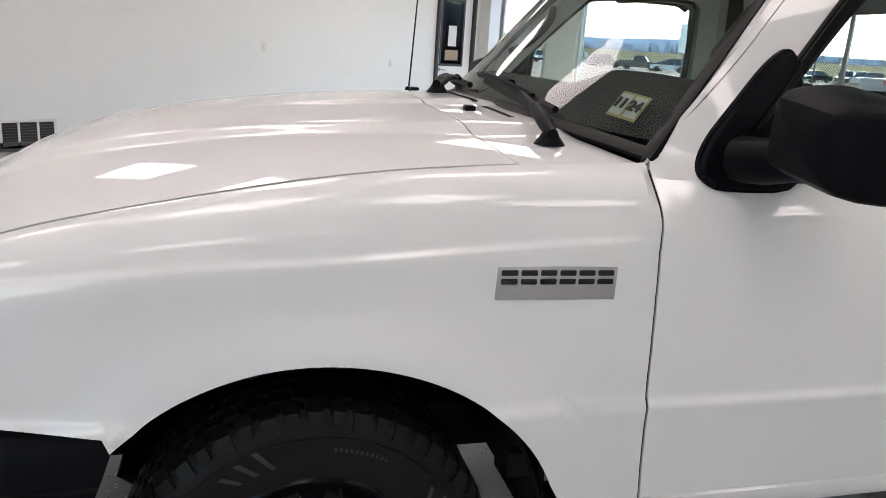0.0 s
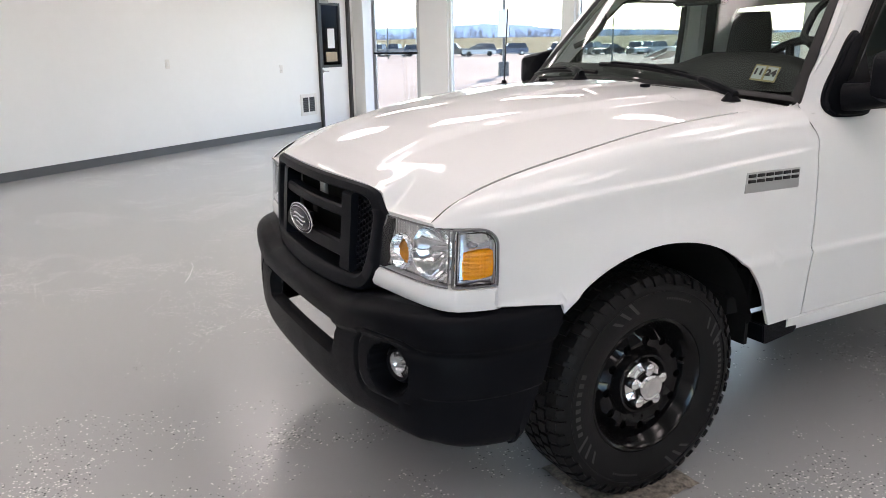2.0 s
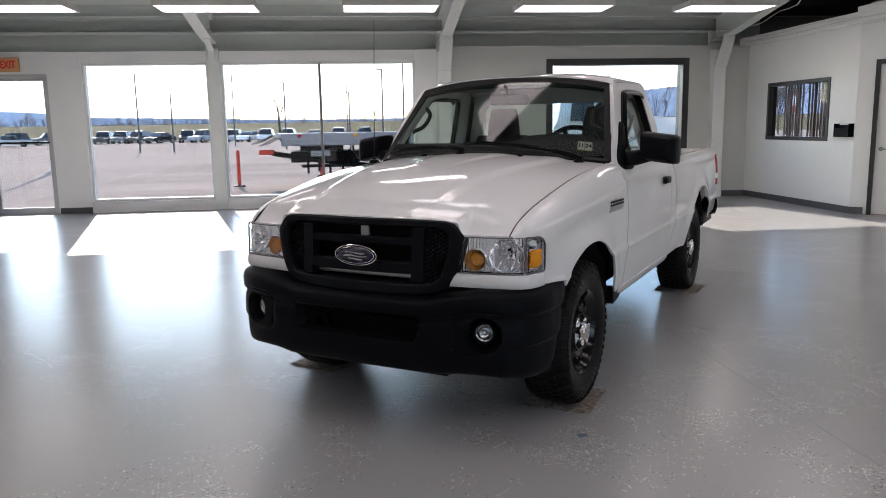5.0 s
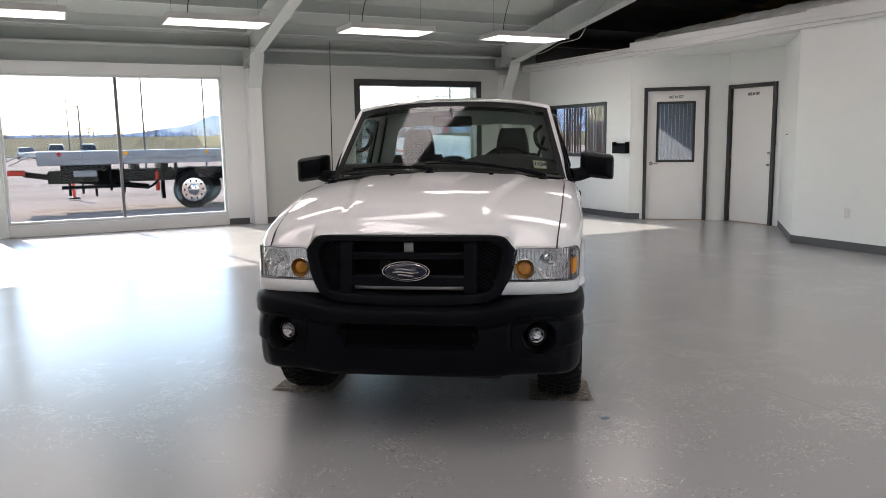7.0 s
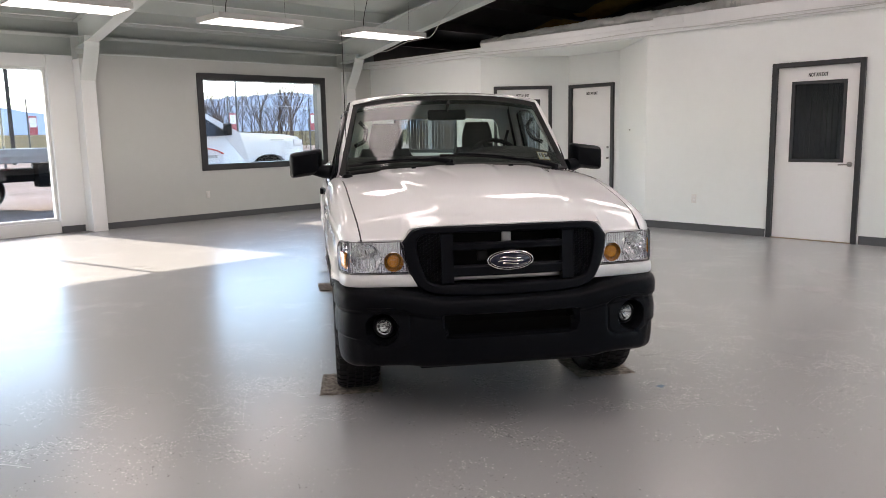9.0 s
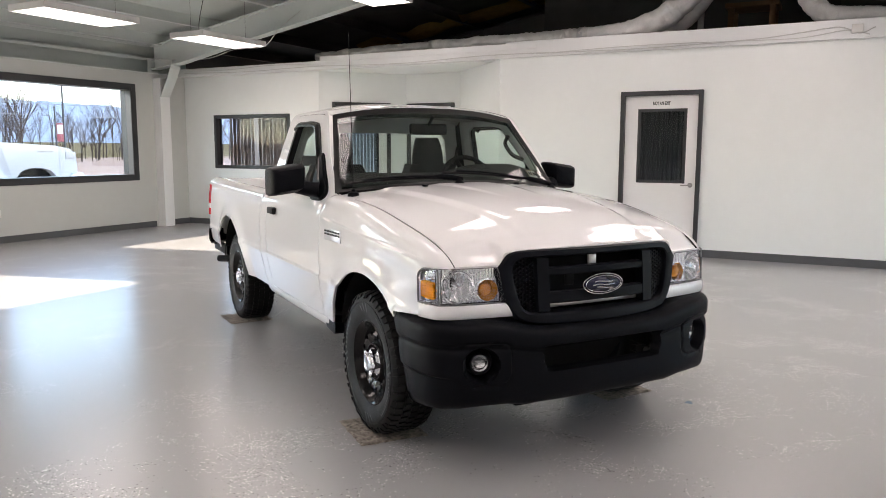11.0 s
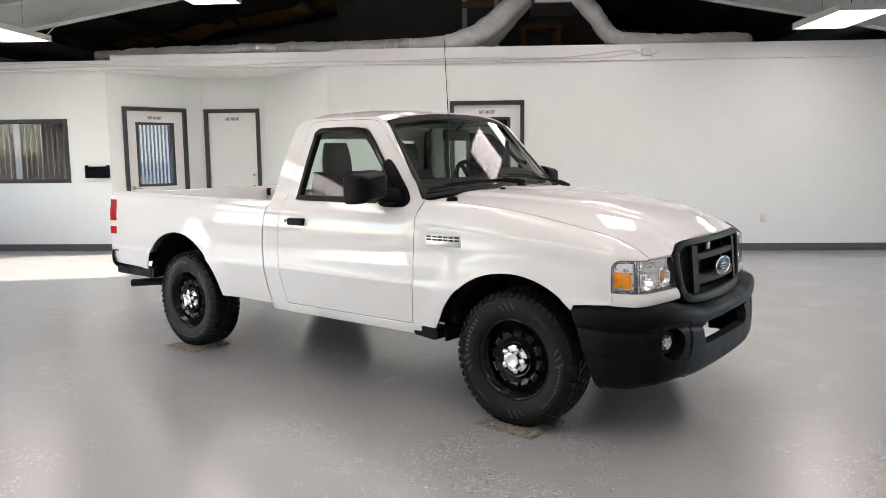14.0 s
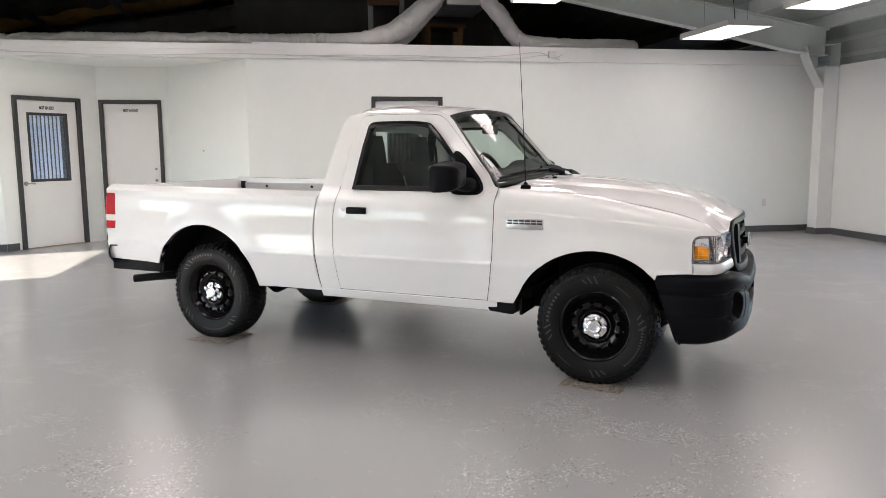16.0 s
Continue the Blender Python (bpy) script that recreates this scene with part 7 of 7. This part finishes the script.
def thicket(name, spots, depth, spread, girth, material, label):
    """Many bare trees as one mesh of three-sided limbs that fork."""
    rng_ = random.Random(11)
    vs, fs = [], []

    def limb(p, d, length, r, level):
        q = p + d * length
        side = d.orthogonal().normalized()
        up = d.cross(side)
        n = len(vs)
        for pt, rr in ((p, r), (q, r * .5)):
            for k in range(3):
                vs.append(pt + rr * (side * math.cos(2.0944 * k) + up * math.sin(2.0944 * k)))
        fs.extend(((n, n + 1, n + 4, n + 3), (n + 1, n + 2, n + 5, n + 4), (n + 2, n, n + 3, n + 5)))
        if level < depth:
            for _ in range(rng_.choice((2, 3, 3)) + (2 if level == 0 else 0)):
                nd = (d + Vector((rng_.uniform(-1, 1), rng_.uniform(-1, 1), rng_.uniform(-.25, .65))) * spread).normalized()
                limb(p.lerp(q, rng_.uniform(.35, 1.0)), nd, length * rng_.uniform(.5, .8), r * .55, level + 1)

    for x, y, z, h in spots:
        limb(Vector((x, y, z)), Vector((rng_.uniform(-.1, .1), 0, 1)).normalized(), h * rng_.uniform(.30, .42), h * girth, 0)
    me = bpy.data.meshes.new(name)
    me.from_pydata(vs, [], fs)
    me.materials.append(material)
    return tagged(new(name, me), label, "trees", kind="stuff")


rng = random.Random(11)
spots = []
for k in range(760):
    x = rng.uniform(-270, 45)
    # the line thins out and sinks towards the road
    spots.append((x, rng.uniform(235, 330), 2.8, rng.uniform(3.5, 6.5) * (1.35 if rng.random() < .15 else 1) * (1 + .35 * noise.noise(Vector((x * .03, 0, 0))))))
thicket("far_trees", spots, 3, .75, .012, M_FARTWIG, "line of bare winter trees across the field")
spots = [(rng.uniform(36, 128), rng.uniform(72, 112), -.2, rng.uniform(8, 14.5)) for k in range(110)]
spots += [(rng.uniform(36, 128), rng.uniform(70, 90), -.2, rng.uniform(3, 6)) for k in range(110)]
thicket("near_woods", spots, 4, .80, .0085, M_TWIG, "bare grey-brown woods beyond the road")
# low brush under the trees
spots = [(rng.uniform(-280, 60), rng.uniform(222, 260), 2.5, rng.uniform(1.6, 3.0)) for k in range(900)]
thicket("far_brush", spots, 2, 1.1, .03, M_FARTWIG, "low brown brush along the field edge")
tr = tagged(empty("tree"), "bare young tree standing in the verge", "tree")
bm = bmesh.new()
bare_tree(bm, -12.4, 122, .0, 10, random.Random(4), 4, .42)
part("branches", bm, M_BARK, tr, smooth=False)
# fence line and verge kerb
bm = bmesh.new()
box((-160, 117.3, GZ), (60, 117.9, GZ + .16), bm=bm)
tagged(part("kerb", bm, M_CONC, smooth=False), "concrete kerb along the verge", "kerb", kind="structure")


# parked cars
def car(kind, paint):
    """A parked car, nose towards -x, built once for each kind."""
    c = empty("parked_car")
    L = {"suv": 4.7, "truck": 5.5, "sedan": 4.7}[kind]
    H = {"suv": 1.72, "truck": 1.85, "sedan": 1.45}[kind]
    belt = {"suv": 1.02, "truck": 1.15, "sedan": .92}[kind]
    hoodx = {"suv": .26, "truck": .27, "sedan": .27}[kind]
    body = [(-.5, .35), (-.5, belt - .28), (-.47, belt - .12), (-.5 + hoodx, belt), (.5 - .01, belt), (.5, belt - .1), (.5, .35)]
    P = []
    for y, sh in ((-.93, .10), (-.95, .0), (-.90, -.0), (.90, -.0), (.95, .0), (.93, .10)):
        P.append([(x * L, y, z - (0 if sh == 0 else 0)) for x, z in body])
    bm = grid(P)
    bm.faces.ensure_lookup_table()
    bm.verts.ensure_lookup_table()
    n = len(body)
    bm.faces.new(bm.verts[:n])
    bm.faces.new(bm.verts[-n:])
    part("car_body", weld(bm), paint, c)
    cabs = {"suv": [(-.24, belt), (-.12, H - .04), (.02, H), (.42, H - .05), (.485, belt)], "truck": [(-.22, belt), (-.12, H - .04), (-.02, H), (.12, H - .02), (.155, belt)],
            "sedan": [(-.24, belt), (-.10, H - .03), (.06, H), (.20, H - .04), (.38, belt)]}[kind]
    P = []
    for y, k in ((-.90, 0), (-.70, 1), (.70, 1), (.90, 0)):
        P.append([(x * L, y if i in (0, len(cabs) - 1) else math.copysign(.70, y), z) for i, (x, z) in enumerate(cabs)])
    bm = grid([P[0], P[3]])
    for row in (P[0], P[3]):
        bm.faces.new([bm.verts.new(p_) for p_ in row])
    part("car_windows", weld(bm, .001), M_CARDARK, c, "dark glass")
    bm = bmesh.new()
    top = [(x * L, z + .006) for x, z in cabs[1:-1]]
    grid([[(x, y, z) for x, z in top] for y in (-.70, 0, .70)], bm)
    part("car_roof", thick(bm, .03), paint, c)
    for y in (-.78, .78):
        for i, (x, z) in enumerate(cabs[1:-1]):
            xb = x * L + (.12 if i == 0 else .0)
            part("pillar", tube([(x * L, math.copysign(.70, y), z), (xb + (-.55 if i == 0 else .05 if i == 1 else .12), math.copysign(.91, y), belt)], .035, 6), paint, c)
    if kind == "truck":
        part("bed_rim", boxes(((.16 * L, -.93, belt), (.49 * L, -.85, belt + .06)), ((.16 * L, .85, belt), (.49 * L, .93, belt + .06))), paint, c)
    for x in (-.31 * L, .30 * L):
        for y in (-.88, .88):
            w = part("car_wheel", lathe([(.0, -.06), (.20, -.10), (.22, -.12), (.33, -.12), (.36, -.06), (.36, .06), (.33, .12), (0, .12)], 24), M_RUBBER, c, m=Matrix.Translation((x, y, .36)))
            part("wheel_disc", lathe([(0, -.115), (.19, -.105), (.21, -.122)], 20), M_BADGE, w)
    for y in (-.70, .70):
        part("car_headlight", box((-.505 * L, y - .17, belt - .30), (-.49 * L, y + .17, belt - .18), .01), M_WHITELENS, c)
        part("car_taillight", box((.49 * L, y - .12, belt - .30), (.503 * L, y + .12, belt - .12), .01), M_REDLENS, c)
    return c


M_CARDARK = mat("dark_car_glass", (.02, .022, .026), .08, vary=.05)
paints = {n: mat(n + "_car_paint", c, .3, coat=.8, vary=.02) for n, c in (("white", (.85, .85, .85)), ("black", (.02, .02, .022)), ("grey", (.12, .12, .13)), ("silver", (.42, .43, .44)), ("blue", (.04, .07, .13)), ("red", (.28, .03, .03)))}
made = {}
LOT = [("suv", "blue", -46.2, 104, 25), ("suv", "blue", -42.0, 106, 30), ("suv", "black", -35.4, 108, 92), ("suv", "grey", -33.0, 108, 88), ("suv", "black", -30.4, 107, 80), ("sedan", "black", -27.4, 106, 65), ("suv", "black", -23.6, 106, 95), ("suv", "silver", -21.2, 105, 60),
       ("suv", "silver", -17.2, 105, 88), ("sedan", "white", -15.0, 104, 70), ("suv", "white", -12.6, 104, 88), ("suv", "white", -9.6, 104, 88), ("sedan", "silver", -6.0, 104, 95), ("suv", "white", -2.6, 103, 90), ("suv", "blue", 1.0, 103, 92),
       ("truck", "black", -48.1, 98, 200), ("suv", "grey", -53.4, 98, 215), ("sedan", "silver", -42.9, 96, 205), ("suv", "white", -65.2, 98, 160), ("truck", "grey", -58.6, 100, 10), ("truck", "black", -62.0, 101, 95)]
WORDS = {"suv": "sport utility car", "truck": "pickup", "sedan": "saloon car"}
for kind, col, x, y, turn in LOT:
    key = (kind, col)
    m4 = pose(x, y, GZ, 0, 0, turn)
    if key not in made:
        made[key] = car(kind, paints[col])
        made[key].matrix_basis = m4
        tagged(made[key], f"{col} {WORDS[kind]} parked across the asphalt lot", "car", "cars in the lot")
    else:
        copy_thing(made[key], m4)


# lamp posts and poles
def lamp_post(x, y, h, label, box_base=True, head=True):
    p_ = tagged(empty("lamp_post", pose(x, y, GZ)), label, "lamp post", "lamp posts")
    if box_base:
        part("pole_base", lathe([(0, .75), (.24, .75), (.28, .70), (.30, 0)], 20, "z"), M_POLE, p_, "dark round footing")
    part("pole", tube([(0, 0, 0), (0, 0, h)], [.075, .05], 10), M_POLE, p_)
    if head:
        part("lamp_head", box((-.42, -.10, h - .03), (.06, .10, h + .04), .02), M_POLE, p_)
    return p_


lamp_post(-14.7, 36, 9, "dark lamp post on a round footing with a white sign")
part("pole_sign", box((-.32, -.12, 2.0), (.32, -.09, 3.4), .01), M_PAPER, bpy.data.objects["lamp_post"], "white sign board")
for x, y, h in ((-17.7, 60, 6.2), (-15.05, 60, 4.6), (-6.04, 60, 5.4), (-12.9, 78, 9), (-48, 80, 9), (9.5, 48, 7), (-1.2, 88, 7), (20.7, 40.2, 5.3), (26.6, 40.2, 6.2), (-.74, 52, 4.2), (1.67, 52, 5.8), (3.2, 52, 6.3), (7.23, 52, 6.2), (8.83, 52, 4.2)):
    lamp_post(x, y, h, "slender dark lamp post in the lot", False)


# banners on poles by the road
for x, y in ((20.0, 40.0), (25.9, 40.0), (10.4, 46)):
    b = tagged(empty("banner_pole", pose(x, y, GZ)), "red and white banner hanging on a dark pole", "banner", "banners")
    part("pole", tube([(0, 0, 0), (0, 0, 4.2)], .045, 8), M_POLE, b)
    part("banner", box((.06, -.01, 2.1), (.50, .01, 3.2)), M_BANNER, b, "red banner")
    part("banner_panel", box((.09, -.016, 2.55), (.47, .016, 3.1)), M_PAPER, b, "white banner panel")
# overhead wires and utility pole
ut = tagged(empty("utility_pole", pose(13.6, 62, GZ)), "wooden utility pole with cross-arms", "utility pole")
part("pole", tube([(0, 0, 0), (0, 0, 11)], [.17, .12], 10), M_BARK, ut)
for z in (10.2, 9.3):
    part("cross_arm", box((-1.2, -.06, z), (1.2, .06, z + .12)), M_BARK, ut)
for z0, z1 in ((6.4, 8.2), (5.5, 5.9), (4.6, 4.8)):
    part("overhead_wire", tube([(0, 0, z0 - GZ), (26, -2, (z0 + z1) / 2 - .5 - GZ), (56, -2, z1 - GZ)], .03, 5, smooth_path=14), M_CONC, ut, "pale overhead wire")
# red bollards
for x, y in ((-3.8, 18.6), (-1.6, 22.5)):
    b = tagged(empty("bollard", pose(x, y, GZ + .04)), "red plastic delineator post on a black foot", "bollard", "bollards")
    part("post", tube([(0, 0, .05), (0, 0, 1.0), (0, 0, 1.06)], [.055, .05, .03], 12), M_SAFETY, b)
    part("foot", lathe([(0, .06), (.14, .05), (.18, 0)], 20, "z"), M_RUBBER, b, "black rubber foot")

# ---- flat-bed tow truck outside ----
tw = tagged(empty("tow_truck", pose(0, 17.0, GZ)), "white flat-bed tow truck parked outside the window", "truck")
wp = paints["white"]
M_RAIL = mat("dull_aluminium_rail", (.30, .30, .31), .45, metal=.35, vary=.18, vary_scale=2.5, bump=.05, stretch=(.4, 1, 4))
part("flat_bed", boxes(((-2.6, 0, 1.42), (5.0, 2.4, 1.55)), bevel=.02), M_ALU, tw, "aluminium flat bed", smooth=False)
part("bed_rail", box((-2.4, -.04, 1.22), (5.0, .04, 1.56), .015), M_RAIL, tw, "aluminium side rail", smooth=False)
part("rub_rail", box((-2.4, -.07, 1.36), (5.0, -.045, 1.40), .004), M_RAIL, tw, smooth=False)
for x in np.arange(-2.1, 5.0, .62):
    part("stake_pocket", box((x, -.062, 1.41), (x + .05, -.041, 1.55), .003), M_RAIL, tw, smooth=False)
part("bed_nose", thick(grid([[(x, y, z) for y in (0, 2.4)] for x, z in ((-3.2, 1.30), (-2.6, 1.55), (-2.6, 1.42), (-3.0, 1.22))]), .03), M_ALU, tw, smooth=False)
part("chassis", box((-2.2, .5, .75), (6.0, 1.9, 1.05), .02), M_DARK, tw, "black chassis")
for k, x in enumerate((-1.6, -.9, -.2, .5)):
    part("cross_member", box((x, .1, 1.05), (x + .12, 2.3, 1.40), .01), M_DARK, tw)
part("tow_arm", tube([(-2.75, 1.0, 1.0), (-1.6, 1.0, .80), (.2, 1.0, .58)], .07, 8), M_DARK, tw, "black towing arm")
part("arm_end", box((-3.10, .75, .97), (-2.70, 1.25, 1.10), .03), M_SAFETY, tw, "red arm end")
part("tool_box", box((2.6, .12, .62), (4.6, .6, 1.20), .02), M_DARK, tw, "black tool box")
for x, z0 in ((-1.75, .45), (-1.45, .50), (-1.15, .42), (-.8, .55), (-.5, .48)):
    part("hanger_bar", box((x, .25, z0), (x + .06, .33, 1.30), .005), M_DARK, tw)
for x in (.35,):
    part("support_jack", tube([(x, .3, .50), (x, .3, 1.0)], .05, 8), M_SAFETY, tw, "red support jack")
part("hose", tube([(-.6, .3, 1.1), (-.3, .25, .7), (.1, .25, .6), (.4, .25, .8), (.7, .3, 1.1)], .03, 6, smooth_path=16), M_DARK, tw)
part("second_wheel", lathe([(0, -.02), (.46, -.14), (.50, -.08), (.50, .10), (.46, .14), (0, .14)], 32), M_RUBBER, tw, m=Matrix.Translation((1.75, 1.9, .50)))
part("lift_bar", box((-1.9, .22, .62), (-.3, .36, .70), .01), M_DARK, tw)
part("cab_wheel_well", box((8.36, .25, .5), (9.54, 1.9, 1.19)), M_DARK, tw)
part("light_cluster", box((-1.9, .02, 1.08), (-.9, .06, 1.24), .01), M_DARK, tw)
part("plate_holder", box((-1.62, -.02, .93), (-1.10, .02, 1.08), .012), M_RAIL, tw, "grey bracket plate", smooth=False)
part("mud_flap", box((.42, .02, .30), (.50, .30, 1.22), .01), M_BLACK, tw, "black mud flap")
part("mud_flap", box((.78, .05, .46), (.84, .35, 1.22), .01), M_BLACK, tw, "black mud flap")
part("wheel_guard", thick(grid([[(1.22 + .58 * math.cos(radians(a)), y, .50 + .58 * math.sin(radians(a))) for y in (.0, .5)] for a in range(30, 151, 10)]), .02), M_DARK, tw)
for x in (-1.9, -.4, 1.6, 3.4):
    part("marker_light", lathe([(0, -.06), (.05, -.055), (.06, -.03)], 12), M_AMBER if x > -1 else M_REDLENS, tw, "amber marker light" if x > -1 else "red marker light", m=Matrix.Translation((x, -.0, 1.49)))
for x in (1.22, 8.90):
    w = part("truck_wheel", lathe([(0, -.02), (.30, -.02), (.32, -.13), (.46, -.14), (.50, -.08), (.50, .10), (.46, .14), (0, .14)], 40), M_RUBBER, tw, m=Matrix.Translation((x, .16, .50)))
    holes = [circle(.235 * math.cos(a), .235 * math.sin(a), .024, n=10) for a in np.linspace(0, 2 * math.pi, 10, endpoint=False)]
    part("wheel_disc", plate([circle(0, 0, .305, n=40)] + holes, .02, lambda a, b_, d: Vector((a, -.05 - d, b_))), M_CHROME, w, "polished disc with holes")
    part("wheel_hub", lathe([(.15, -.06), (.13, -.09), (.09, -.10), (.08, -.15), (0, -.16)], 24), M_CHROME, w)
# cab
side = [(5.15, .85), (5.15, 1.60), (5.25, 1.75), (5.45, 2.45), (5.65, 2.52), (6.75, 2.50), (7.05, 2.42), (8.0, 1.86), (9.5, 1.78), (9.95, 1.70), (10.12, 1.50), (10.16, .80), (9.55, .78), (9.50, .98), (9.35, 1.13), (9.1, 1.20), (8.8, 1.20), (8.55, 1.13), (8.40, .98), (8.35, .76)]


def cab_to3(y0):
    return lambda a, b_, d: Vector((a, y0 + d + .22 * smooth01(b_, 1.9, 2.5) * (1 if d == 0 else -1), b_))


part("cab_body", plate([side], 2.0, cab_to3(.05)), wp, tw, "white crew cab and bonnet", smooth=False)
for pts in ([(5.62, 1.75), (5.72, 2.30), (6.35, 2.32), (6.35, 1.75)], [(6.45, 1.75), (6.45, 2.32), (6.80, 2.32), (7.02, 2.26), (7.62, 1.86), (7.62, 1.78)]):
    part("cab_window", plate([pts], .01, lambda a, b_, d: Vector((a, .030 + d + .21 * smooth01(b_, 1.9, 2.5), b_))), M_CARDARK, tw, "dark side window", smooth=False)
part("cab_mirror", box((7.45, -.28, 1.78), (7.60, -.02, 2.12), .03), M_BLACK, tw, "black mirror")
part("cab_grip", box((6.55, .02, 1.62), (6.75, .05, 1.66), .005), M_BLACK, tw)
part("cab_headlight", box((9.80, .02, 1.42), (10.10, .2, 1.62), .02), M_WHITELENS, tw, "clear headlight")
part("cab_bumper", box((9.9, -.02, .72), (10.30, 2.1, 1.05), .04), M_CHROME, tw, "chrome bumper")
part("bonnet_badge", box((9.0, .035, 1.60), (9.45, .05, 1.65)), M_BADGE, tw)
# sign writing on the door becomes plain bars
part("door_swoosh", tube([(5.7, .03, 1.30), (6.4, .03, 1.47), (7.1, .03, 1.40), (7.45, .03, 1.27)], .022, 6, smooth_path=20), M_SAFETY, tw, "red painted arc")
for z, xs in ((1.16, (5.75, 6.25, 6.85)), (.98, (5.85, 6.55))):
    for x in xs:
        part("sign_bar", box((x, .040, z), (x + .42, .052, z + .085)), mat("grey_sign_paint", (.25, .32, .28), .5, vary=.05) if z > 1.1 and x < 6 else M_BADGE, tw, smooth=False)
